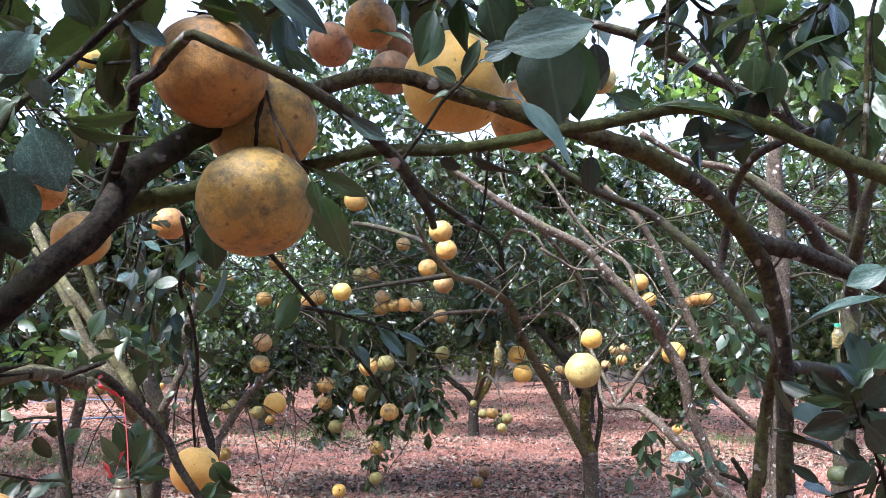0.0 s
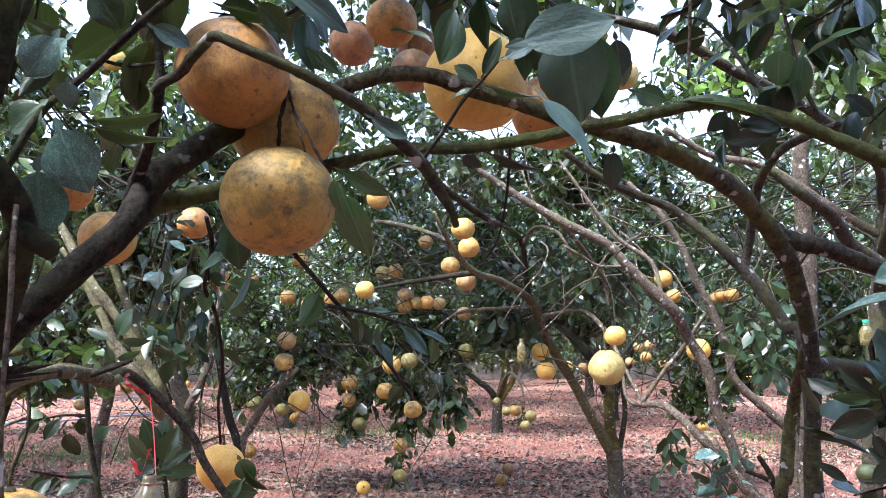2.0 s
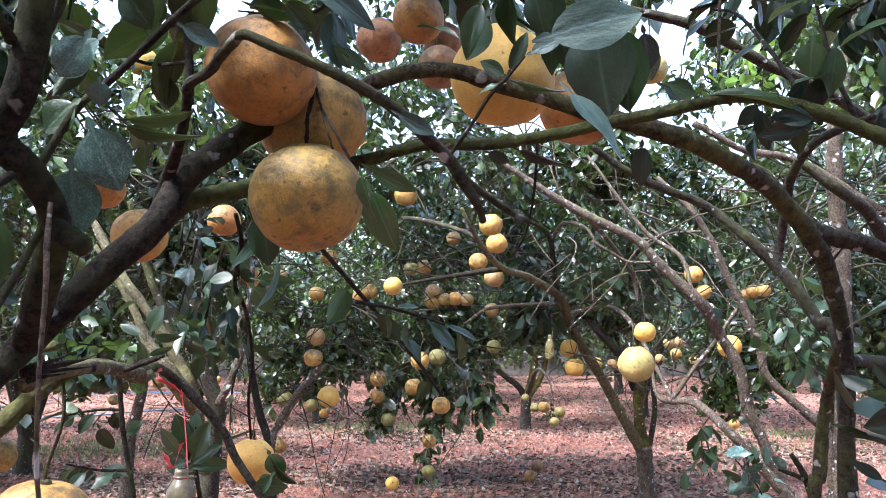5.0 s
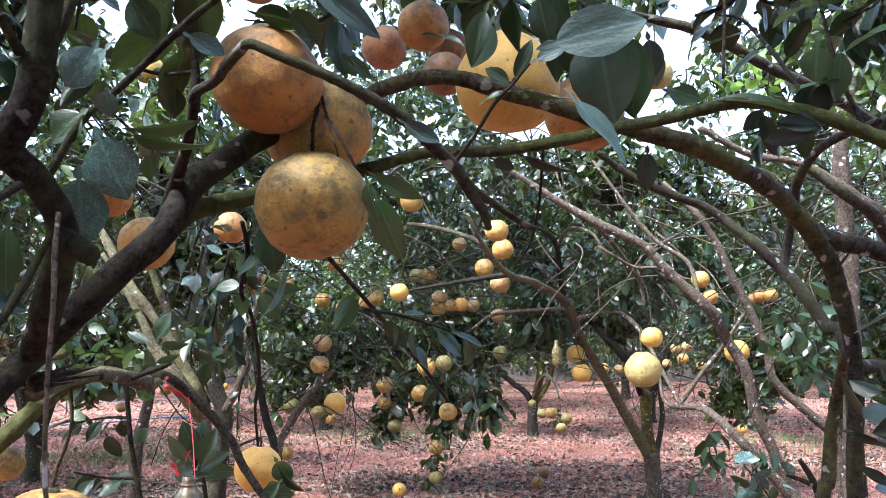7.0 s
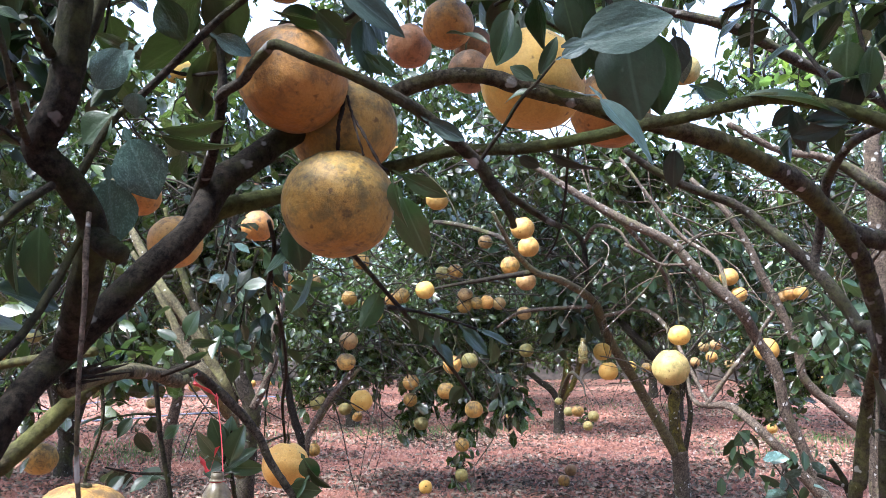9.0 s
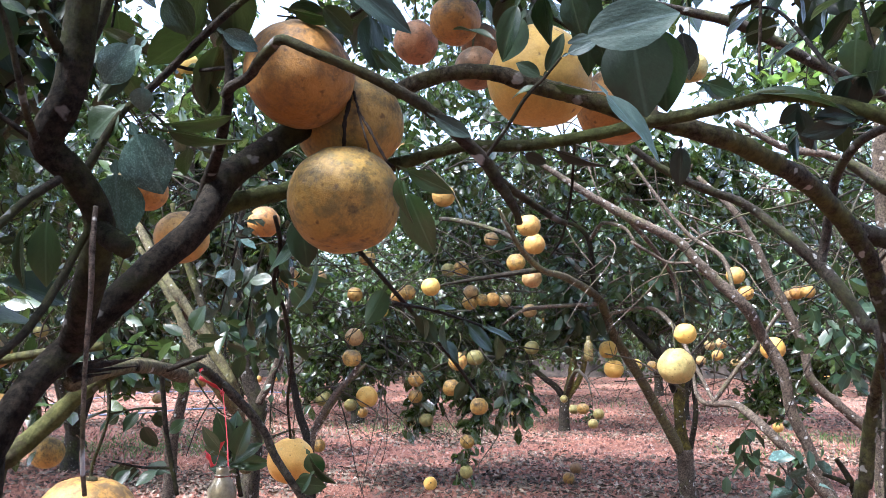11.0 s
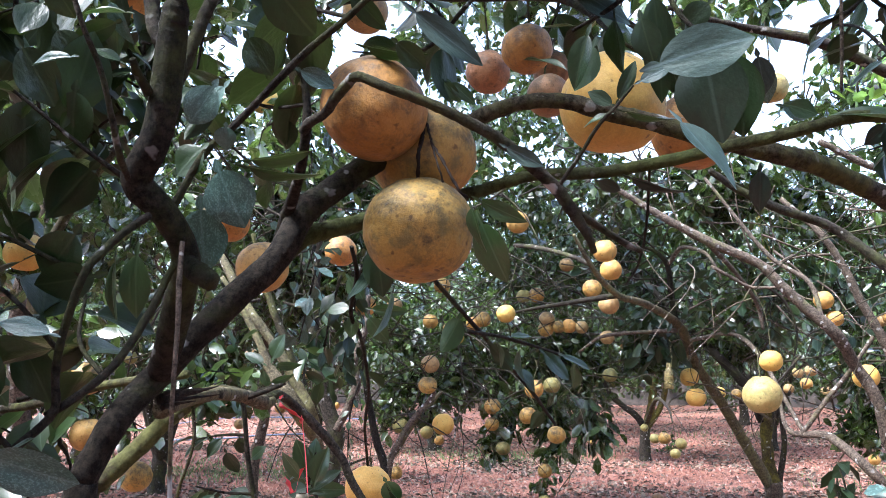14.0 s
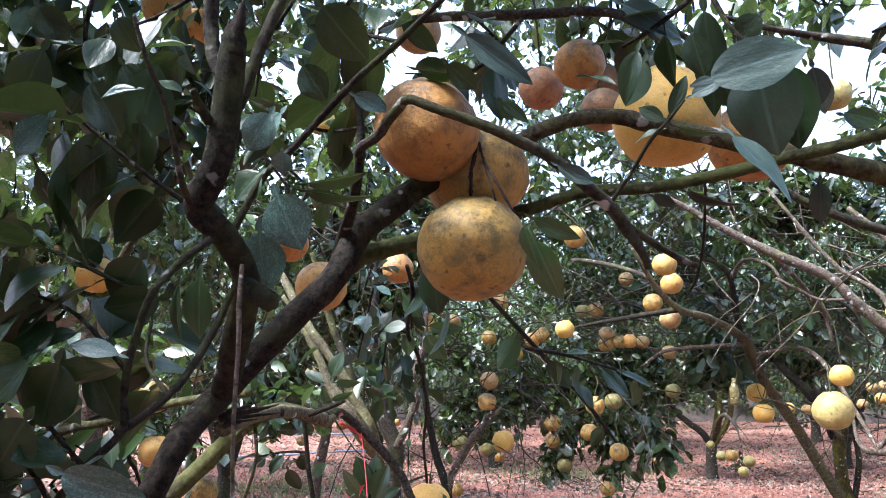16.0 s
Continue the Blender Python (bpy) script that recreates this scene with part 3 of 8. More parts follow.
def orchard_tree(x, y, height, radius, seed, low=0.75, twigs=420, per=13, size=0.11, simple=False, wood=None, label="pomelo tree with dense dark green foliage", limbs=6, fruits=6, lean=0.0, hollow=0.45):
    """A low, spreading tree: forked trunk, arching limbs, drooping leafy twigs."""
    rng = np.random.default_rng(seed)
    pr = random.Random(seed)
    tree = tree_base(x, y, label)
    z0 = rise(x, y) - 0.05
    fork = rng.uniform(0.35, 0.6)
    r0 = 0.055 * height / 3 + 0.02
    fx, fy = x + rng.uniform(-0.08, 0.08) + lean * 0.3, y + rng.uniform(-0.08, 0.08)
    wood = wood or BARK
    limb(tree, "trunk", [(x, y, z0, r0 * 1.25), (x * 0.6 + fx * 0.4, y * 0.6 + fy * 0.4, z0 + fork * 0.5, r0), (fx, fy, z0 + fork + 0.05, r0 * 0.95)], wood, 9, 4, 0.06)
    ends = []
    for i in range(limbs):
        a = 2 * math.pi * (i + rng.uniform(-0.3, 0.3)) / limbs
        reach = radius * rng.uniform(0.55, 0.9)
        top = height * rng.uniform(0.6, 0.92)
        dx, dy = math.cos(a), math.sin(a)
        rows = [(fx, fy, z0 + fork - 0.08, r0 * 0.72),
                (fx + dx * reach * 0.25, fy + dy * reach * 0.25, z0 + fork + (top - fork) * 0.42, r0 * 0.55),
                (fx + dx * reach * 0.6 + rng.uniform(-0.1, 0.1), fy + dy * reach * 0.6 + rng.uniform(-0.1, 0.1), z0 + fork + (top - fork) * 0.85, r0 * 0.36),
                (fx + dx * reach, fy + dy * reach, z0 + top * rng.uniform(0.8, 1.0), r0 * 0.14)]
        limb(tree, "limb", rows, wood, 7, 5, 0.06)
        ends.append(rows)
        for _ in range(2):
            b = a + rng.uniform(-0.8, 0.8)
            p = rows[rng.integers(1, 3)]
            reach2 = radius * rng.uniform(0.5, 0.9)
            q = (fx + math.cos(b) * reach2, fy + math.sin(b) * reach2, z0 + height * rng.uniform(0.35, 0.8))
            mid = tuple((p[k] + q[k]) / 2 + (0.18 if k == 2 else 0) for k in range(3))
            limb(tree, "limb", [(*p[:3], r0 * 0.3), (*mid, r0 * 0.2), (*q, r0 * 0.07)], wood, 5, 4, 0.06)
    # leafy twigs in the outer part of an uneven, clumped crown
    off = Vector((seed * 1.3, seed * 0.7, 0))
    cen, ways = [], []
    tries = 0
    while len(cen) < twigs and tries < twigs * 30:
        tries += 1
        d = rng.normal(size=3)
        d /= np.linalg.norm(d)
        rr = rng.uniform(hollow, 1.0) ** 0.7
        bulge = 1 + 0.28 * noise.noise(Vector(d) * 1.8 + off)
        p = np.array([d[0] * radius * rr * bulge, d[1] * radius * rr * bulge, d[2] * (height - low) / 2 * rr * bulge])
        z = p[2] + (height + low) / 2
        if z < low * 0.8 or noise.noise(Vector(p) * 2.2 + off) < -0.12:
            continue
        cen.append((fx + p[0], fy + p[1], z0 + z))
        out = np.array([d[0], d[1], -0.5 if z < height * 0.55 else 0.15])
        ways.append(out / np.linalg.norm(out))
    cen, ways = np.array(cen), np.array(ways)
    leaf_mass("crown", tree, [crown_leaves(cen, ways, per, size, rng, 0.16, simple)], LEAF_FAR)
    # thin twigs that carry the leaves
    sv, sf = [], []
    for c, w in zip(cen[::3], ways[::3]):
        v, f = tube([(*(c - w * 0.3), 0.006), (*c, 0.004), (*(c + w * 0.22), 0.002)], 3, 2, 0.05, 1)
        k = len(sv)
        sv += v
        sf += [tuple(i + k for i in q) for q in f]
    tagged(mesh_object("brushwood", sv, sf, BARK_DARK, tree), kind="stuff")
    WOOD_POINTS.append(cen)
    for i in range(fruits):
        k = int(rng.integers(len(cen)))
        c = cen[k]
        peel = pr.choice([PEEL, PEEL_AMBER, PEEL_BRIGHT, PEEL, PEEL_GREEN, PEEL_BROWN])
        if c[2] < 2.2:
            LATER.append(((c[0] + ways[k][0] * 0.15, c[1] + ways[k][1] * 0.15, c[2] - 0.12), rng.uniform(0.11, 0.15), peel, int(rng.integers(50)), (0, 0, rng.uniform(0, 360))))
    return tree


def clump(parent, centre, reach, twigs, per=12, size=0.11, seed=0, material=None, droop=0.5, spread=0.15):
    """A loose clump of leafy twigs about a centre; reach: half sizes along x, y and z."""
    rng = np.random.default_rng(seed)
    off = Vector((seed * 0.77, seed * 1.9, 0))
    cen, ways, sv, sf = [], [], [], []
    tries = 0
    while len(cen) < twigs and tries < twigs * 40:
        tries += 1
        u = rng.uniform(-1, 1, 3)
        if np.linalg.norm(u) > 1 + 0.35 * noise.noise(Vector(u) * 2 + off):
            continue
        c = np.array(centre) + u * reach
        if (tries < twigs * 20 and noise.noise(Vector(c) * 3.0 + off) < -0.1) or c[2] < 0.12:
            continue
        w = np.array([rng.normal(0, 0.6), rng.normal(0, 0.6), -droop + rng.normal(0, 0.4)])
        w /= np.linalg.norm(w)
        cen.append(c)
        ways.append(w)
        start = c + (np.array(centre) - c) * rng.uniform(0.1, 0.4) + np.array([0, 0, 0.1])
        bend = (start + c) / 2 + rng.normal(0, 0.03, 3)
        v, f = tube([(*start, 0.006), (*bend, 0.0045), (*c, 0.0035), (*(c + w * spread), 0.0015)], 4, 2, 0.05, tries)
        k = len(sv)
        sv += v
        sf += [tuple(i + k for i in q) for q in f]
    cen = np.array(cen)
    WOOD_POINTS.append(cen)
    leaf_mass("foliage", parent, [crown_leaves(cen, np.array(ways), per, size, rng, spread)], material or LEAF_FAR)
    tagged(mesh_object("brushwood", sv, sf, BARK_DARK, parent), kind="stuff")


def branchlets(parent, centre, reach, count, seed, length=(0.4, 1.1), thick=0.005, material=None):
    """Bare, crooked twigs that cross one another inside a crown."""
    rng = np.random.default_rng(seed)
    sv, sf = [], []
    for i in range(count):
        p = np.array(centre) + rng.uniform(-1, 1, 3) * reach
        d = rng.normal(size=3) * (1, 0.6, 0.6)
        d /= np.linalg.norm(d)
        run = rng.uniform(*length)
        r = thick * rng.uniform(0.6, 1.5)
        rows = [(*p, r)]
        for k in range(4):
            p = p + d * run / 4
            d = d + rng.normal(0, 0.28, 3) + np.array([0, 0, -0.12])
            d /= np.linalg.norm(d)
            r *= 0.78
            rows.append((*p, r))
        WOOD_POINTS.append(np.array(rows)[:, :3])
        v, f = tube(rows, 5, 3, 0.06, i)
        k = len(sv)
        sv += v
        sf += [tuple(a + k for a in q) for q in f]
        if rng.random() < 0.6:
            q = np.array(rows[rng.integers(1, 4)][:3])
            e = rng.normal(size=3)
            e /= np.linalg.norm(e)
            v, f = tube([(*q, r * 1.1), (*(q + e * run * 0.18 + [0, 0, 0.03]), r * 0.8), (*(q + e * run * 0.35), r * 0.4)], 4, 2, 0.06, i)
            k = len(sv)
            sv += v
            sf += [tuple(a + k for a in g) for g in f]
    return tagged(mesh_object("brushwood", sv, sf, material or BARK, parent), kind="stuff")


def build_shrubbery():
    """Dark undergrowth that closes the far side of the orchard."""
    rng = np.random.default_rng(21)
    n = 1500
    a = rng.uniform(-0.95, 1.05, n)
    r = rng.uniform(29, 36, n)
    cen = np.column_stack([-r * np.sin(a), r * np.cos(a), rng.uniform(0.1, 2.3, n)])
    ways = rng.normal(size=(n, 3))
    ways /= np.linalg.norm(ways, axis=1)[:, None]
    ob = leaf_mass("undergrowth", None, [crown_leaves(cen, ways, 16, 0.24, rng, 0.35, True)], LEAF_FAR)
    tagged(ob, "dark leafy undergrowth closing the orchard rows", "undergrowth", kind="stuff")


build_shrubbery()


def build_shade_ridge():
    """Low dark ridge, in place of deep shade beyond the last rows in view."""
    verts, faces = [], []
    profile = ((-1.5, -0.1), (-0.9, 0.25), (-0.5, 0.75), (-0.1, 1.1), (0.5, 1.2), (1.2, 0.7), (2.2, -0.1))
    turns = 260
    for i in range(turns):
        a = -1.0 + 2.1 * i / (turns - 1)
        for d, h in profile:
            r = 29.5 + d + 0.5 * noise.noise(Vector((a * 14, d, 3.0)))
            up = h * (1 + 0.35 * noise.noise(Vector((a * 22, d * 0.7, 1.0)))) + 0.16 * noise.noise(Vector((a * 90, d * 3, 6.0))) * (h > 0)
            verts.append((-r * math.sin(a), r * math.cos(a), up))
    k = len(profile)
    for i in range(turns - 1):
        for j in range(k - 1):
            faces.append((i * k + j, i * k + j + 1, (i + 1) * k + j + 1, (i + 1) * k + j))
    tagged(mesh_object("shade_ridge", verts, faces, FAR_SHADE), "low dark ridge standing in for deep shade under the far rows", "bank", kind="structure")


build_shade_ridge()


# ---- insect-trap bottles, ribbon, hose ----
def lathe(profile, sides=20):
    verts, faces = [], []
    for z, r in profile:
        for s in range(sides):
            a = 2 * math.pi * s / sides
            verts.append((r * math.cos(a), r * math.sin(a), z))
    for i in range(len(profile) - 1):
        for s in range(sides):
            s2 = (s + 1) % sides
            faces.append((i * sides + s, i * sides + s2, (i + 1) * sides + s2, (i + 1) * sides + s))
    return verts, faces


def trap_bottle(at, size, label, hold, capped=False, tie=None, slim=1.0, plastic=None):
    """A plastic drink bottle hung up by its neck: body, neck thread, bait, cap, string."""
    ob = new("trap_bottle")
    ob.location = at
    tagged(ob, label, "bottle", "insect traps")
    s = size
    lathe_slim = lambda profile: lathe([(z, r * slim) for z, r in profile])
    v, f = lathe_slim([(0.0, 0.02 * s), (0.0, 0.26 * s), (0.03 * s, 0.3 * s), (0.3 * s, 0.29 * s), (0.34 * s, 0.275 * s), (0.38 * s, 0.29 * s), (0.7 * s, 0.29 * s), (0.86 * s, 0.2 * s), (0.95 * s, 0.135 * s)])
    body = mesh_object("body", v, f, plastic or BOTTLE, ob)
    body.location = at
    v, f = lathe_slim([(0.94 * s, 0.13 * s), (0.97 * s, 0.13 * s), (0.975 * s, 0.165 * s), (0.995 * s, 0.165 * s), (1.0 * s, 0.125 * s), (1.03 * s, 0.14 * s), (1.045 * s, 0.125 * s), (1.07 * s, 0.14 * s), (1.09 * s, 0.125 * s), (1.14 * s, 0.125 * s), (1.14 * s, 0.09 * s)])
    mesh_object("neck", v, f, plastic or BOTTLE, ob).location = at
    v, f = lathe_slim([(0.012 * s, 0.01 * s), (0.012 * s, 0.25 * s), (0.04 * s, 0.285 * s), (0.2 * s, 0.28 * s), (0.2 * s, 0.01 * s)])
    mesh_object("bait", v, f, LIQUID, ob).location = at
    if capped:
        v, f = lathe_slim([(1.05 * s, 0.15 * s), (1.2 * s, 0.15 * s), (1.22 * s, 0.13 * s), (1.22 * s, 0.01 * s)])
        mesh_object("cap", v, f, BOTTLE_CAP, ob).location = at
    v, f = lathe_slim([(0.955 * s, 0.14 * s), (0.96 * s, 0.155 * s), (0.97 * s, 0.155 * s), (0.975 * s, 0.14 * s)])
    mesh_object("neck_tie", v, f, tie or RED, ob).location = at
    top = Vector(at) + Vector((0.13 * s, 0, 0.965 * s))
    mid = (top + Vector(hold)) / 2 + Vector((0.004, 0, -0.01))
    v, f = tube([(*top, 0.0012), (*mid, 0.0012), (*hold, 0.0012)], 4, 4, 0.0)
    mesh_object("string", v, f, tie or RED, ob)
    return ob


def ribbon(parent, rows, width):
    """A thin flat strip of plastic through points, with a twist."""
    path = spline(rows, 8)
    verts, faces = [], []
    for i, p in enumerate(path):
        a = 0.5 + 1.3 * math.sin(i * 0.35)
        side = Vector((math.cos(a), math.sin(a) * 0.6, 0.35)) * width / 2
        for q in (-1, 1):
            for e in (0, 1):
                verts.append((p[0] + side.x * q, p[1] + side.y * q + 0.0006 * e, p[2] + side.z * q))
    for i in range(len(path) - 1):
        a, b = i * 4, i * 4 + 4
        faces += [(a, a + 2, b + 2, b), (a + 1, b + 1, b + 3, a + 3), (a, b, b + 1, a + 1), (a + 2, a + 3, b + 3, b + 2)]
    return mesh_object("ribbon", verts, faces, RED, parent)




# ---- the tree in whose crown the camera stands ----
tree_a = tree_base(-0.687, 0.836, "old pomelo tree with forked dark limbs and large glossy leaves", "near trees")
limb(tree_a, "trunk", [(-0.687, 0.836, -0.05, 0.06), (-0.667, 0.836, 0.5, 0.047), (-0.609, 0.809, 1.0, 0.036), (-0.559, 0.789, 1.372, 0.0168)], BARK_DARK)
limb(tree_a, "limb", [(-0.559, 0.789, 1.372, 0.0164), (-0.538, 0.816, 1.436, 0.0163), (-0.518, 0.866, 1.487, 0.0169), (-0.454, 0.912, 1.573, 0.0175), (-0.411, 0.956, 1.636, 0.0179), (-0.395, 0.993, 1.695, 0.0185), (-0.369, 1.026, 1.732, 0.0182), (-0.335, 1.061, 1.770, 0.0179), (-0.284, 1.080, 1.806, 0.0181), (-0.236, 1.089, 1.834, 0.0140)], BARK_DARK)
limb(tree_a, "limb", [(-0.442, 1.040, 1.647, 0.0147), (-0.421, 1.067, 1.677, 0.0144), (-0.384, 1.105, 1.696, 0.0134), (-0.353, 1.144, 1.711, 0.0130), (-0.290, 1.181, 1.735, 0.0118), (-0.190, 1.179, 1.756, 0.0101), (-0.149, 1.168, 1.765, 0.0092), (-0.092, 1.157, 1.774, 0.0087), (0.000, 1.147, 1.771, 0.0086), (0.098, 1.126, 1.780, 0.0089), (0.162, 1.115, 1.791, 0.0088), (0.225, 1.104, 1.799, 0.0087), (0.286, 1.093, 1.810, 0.0083), (0.339, 1.092, 1.818, 0.0086), (0.398, 1.093, 1.807, 0.0086), (0.461, 1.095, 1.789, 0.0102)], BARK_SMOOTH)
limb(tree_a, "limb", [(-0.341, 0.856, 1.769, 0.0059), (-0.330, 0.845, 1.775, 0.0058), (-0.303, 0.824, 1.779, 0.0057), (-0.284, 0.803, 1.788, 0.0058), (-0.266, 0.792, 1.800, 0.0060), (-0.250, 0.781, 1.803, 0.0054), (-0.216, 0.783, 1.788, 0.0054), (-0.180, 0.795, 1.775, 0.0058), (-0.143, 0.807, 1.758, 0.0061), (-0.106, 0.829, 1.739, 0.0066), (-0.076, 0.851, 1.716, 0.0070), (-0.048, 0.874, 1.691, 0.0072), (-0.032, 0.887, 1.668, 0.0070), (-0.015, 0.900, 1.640, 0.0048), (-0.010, 0.912, 1.625, 0.0039)], BARK)
limb(tree_a, "limb", [(-0.039, 0.881, 1.677, 0.0050), (-0.023, 0.892, 1.665, 0.0048), (0.000, 0.919, 1.652, 0.0042), (0.027, 0.941, 1.637, 0.0037), (0.044, 0.961, 1.631, 0.0034)], BARK)
limb(tree_a, "limb", [(-0.339, 0.849, 1.831, 0.0040), (-0.336, 0.852, 1.800, 0.0049), (-0.337, 0.855, 1.778, 0.0062), (-0.349, 0.878, 1.749, 0.0063), (-0.380, 0.932, 1.718, 0.0073), (-0.414, 0.985, 1.692, 0.0084), (-0.447, 1.039, 1.660, 0.0103)], BARK_DARK)
limb(tree_a, "limb", [(-0.511, 0.857, 1.490, 0.0163), (-0.475, 0.817, 1.536, 0.0164), (-0.447, 0.786, 1.585, 0.0160), (-0.435, 0.763, 1.620, 0.0149), (-0.444, 0.733, 1.656, 0.0152), (-0.462, 0.713, 1.683, 0.0157), (-0.437, 0.703, 1.725, 0.0156), (-0.425, 0.698, 1.778, 0.0156), (-0.418, 0.692, 1.824, 0.0149), (-0.413, 0.689, 1.853, 0.0127), (-0.411, 0.688, 1.862, 0.0090)], BARK_DARK, 16, 9, 0.03)
limb(tree_a, "splinter", [(-0.414, 0.690, 1.835, 0.0115), (-0.409, 0.688, 1.862, 0.0085), (-0.404, 0.687, 1.884, 0.0040), (-0.401, 0.686, 1.900, 0.0004)], WOOD, 6, 5, 0.16)
limb(tree_a, "splinter", [(-0.420, 0.689, 1.840, 0.0080), (-0.419, 0.688, 1.862, 0.0046), (-0.420, 0.688, 1.876, 0.0004)], WOOD, 5, 5, 0.16)
limb(tree_a, "limb", [(-0.436, 0.764, 1.608, 0.0105), (-0.412, 0.752, 1.593, 0.0115), (-0.393, 0.749, 1.582, 0.0101)], BARK_DARK)
limb(tree_a, "limb", [(-0.438, 0.707, 1.826, 0.0082), (-0.450, 0.710, 1.848, 0.0079), (-0.457, 0.714, 1.882, 0.0083), (-0.455, 0.709, 1.913, 0.0083), (-0.454, 0.701, 1.962, 0.0080)], BARK)
limb(tree_a, "limb", [(-0.426, 0.717, 1.784, 0.0066), (-0.421, 0.725, 1.810, 0.0073), (-0.412, 0.732, 1.849, 0.0068), (-0.404, 0.739, 1.880, 0.0066), (-0.391, 0.747, 1.922, 0.0063), (-0.371, 0.763, 1.988, 0.0058)], BARK)
limb(tree_a, "limb", [(-0.437, 0.686, 1.766, 0.0052), (-0.435, 0.663, 1.777, 0.0043), (-0.434, 0.651, 1.788, 0.0034)], BARK_DARK)
limb(tree_a, "twig", [(-0.456, 0.584, 1.838, 0.0021), (-0.453, 0.588, 1.822, 0.0024), (-0.446, 0.594, 1.796, 0.0024), (-0.439, 0.612, 1.762, 0.0027), (-0.437, 0.629, 1.723, 0.0030), (-0.443, 0.653, 1.694, 0.0033), (-0.460, 0.693, 1.683, 0.0035)], BARK)
limb(tree_a, "twig", [(-0.365, 0.637, 1.607, 0.0021), (-0.359, 0.624, 1.569, 0.0025), (-0.356, 0.620, 1.534, 0.0022), (-0.358, 0.620, 1.468, 0.0020), (-0.362, 0.629, 1.401, 0.0020), (-0.362, 0.635, 1.368, 0.0020)], BARK_PALE)
limb(tree_a, "twig", [(-0.197, 0.761, 1.914, 0.0036), (-0.260, 0.772, 1.867, 0.0037), (-0.317, 0.783, 1.831, 0.0041), (-0.390, 0.793, 1.768, 0.0042), (-0.420, 0.771, 1.725, 0.0041), (-0.445, 0.753, 1.662, 0.0043)], BARK_DARK)
limb(tree_a, "twig", [(-0.545, 0.622, 1.387, 0.0042), (-0.513, 0.625, 1.423, 0.0039), (-0.485, 0.638, 1.456, 0.0039), (-0.482, 0.634, 1.489, 0.0037), (-0.475, 0.630, 1.522, 0.0037), (-0.455, 0.627, 1.578, 0.0037), (-0.450, 0.646, 1.602, 0.0038), (-0.448, 0.674, 1.624, 0.0039), (-0.447, 0.713, 1.647, 0.0041)], BARK_DARK)
limb(tree_a, "twig", [(-0.491, 0.637, 1.453, 0.0039), (-0.474, 0.660, 1.472, 0.0038), (-0.460, 0.691, 1.500, 0.0039), (-0.453, 0.728, 1.545, 0.0041), (-0.447, 0.754, 1.589, 0.0040), (-0.442, 0.762, 1.608, 0.0037)], BARK_DARK)
limb(tree_a, "limb", [(-0.530, 0.891, 1.441, 0.0105), (-0.601, 1.080, 1.446, 0.0110), (-0.679, 1.322, 1.443, 0.0122), (-0.708, 1.473, 1.433, 0.0129), (-0.705, 1.582, 1.416, 0.0143)], BARK_OLIVE)
limb(tree_a, "limb", [(-0.797, 1.771, 1.404, 0.0123), (-0.786, 1.800, 1.413, 0.0112), (-0.778, 1.840, 1.418, 0.0109), (-0.751, 1.884, 1.385, 0.0111), (-0.706, 1.910, 1.335, 0.0112), (-0.659, 1.937, 1.271, 0.0107), (-0.624, 1.945, 1.199, 0.0100), (-0.586, 1.951, 1.142, 0.0093), (-0.539, 1.959, 1.073, 0.0087)], BARK)
limb(tree_a, "limb", [(-0.701, 1.497, 1.428, 0.0057), (-0.654, 1.487, 1.443, 0.0045), (-0.620, 1.474, 1.454, 0.0039)], BARK_DARK)
limb(tree_a, "twig", [(-0.806, 1.699, 1.416, 0.0053), (-0.801, 1.707, 1.346, 0.0053), (-0.797, 1.713, 1.289, 0.0053), (-0.786, 1.721, 1.217, 0.0053), (-0.774, 1.729, 1.146, 0.0047)], BARK_DARK)
limb(tree_a, "limb", [(-0.665, 0.836, 0.50, 0.030), (-0.800, 1.020, 0.92, 0.024), (-0.841, 1.199, 1.269, 0.0190), (-0.815, 1.201, 1.304, 0.0161), (-0.774, 1.236, 1.354, 0.0155), (-0.739, 1.260, 1.397, 0.0147), (-0.696, 1.287, 1.436, 0.0130), (-0.665, 1.315, 1.444, 0.0101)], BARK_GREEN)
limb(tree_a, "limb", [(-1.200, 1.341, 1.385, 0.0090), (-1.105, 1.312, 1.410, 0.0082), (-1.009, 1.284, 1.423, 0.0079), (-0.875, 1.264, 1.455, 0.0076), (-0.734, 1.196, 1.472, 0.0076), (-0.625, 1.121, 1.481, 0.0070)], BARK_GREEN)
limb(tree_a, "splinter", [(-0.520, 0.870, 1.455, 0.0083), (-0.516, 0.913, 1.461, 0.0054), (-0.504, 0.947, 1.465, 0.0026), (-0.495, 0.970, 1.469, 0.0004)], WOOD, 5, 5, 0.16)
limb(tree_a, "splinter", [(-0.511, 0.864, 1.448, 0.0041), (-0.506, 0.896, 1.451, 0.0021), (-0.503, 0.928, 1.452, 0.0004)], WOOD, 5, 5, 0.16)
limb(tree_a, "splinter", [(-0.513, 0.871, 1.463, 0.0034), (-0.506, 0.904, 1.468, 0.0018), (-0.498, 0.926, 1.475, 0.0004)], WOOD, 5, 5, 0.16)
limb(tree_a, "splinter", [(-0.503, 0.865, 1.456, 0.0031), (-0.488, 0.900, 1.458, 0.0018), (-0.472, 0.936, 1.460, 0.0004)], WOOD, 5, 5, 0.16)
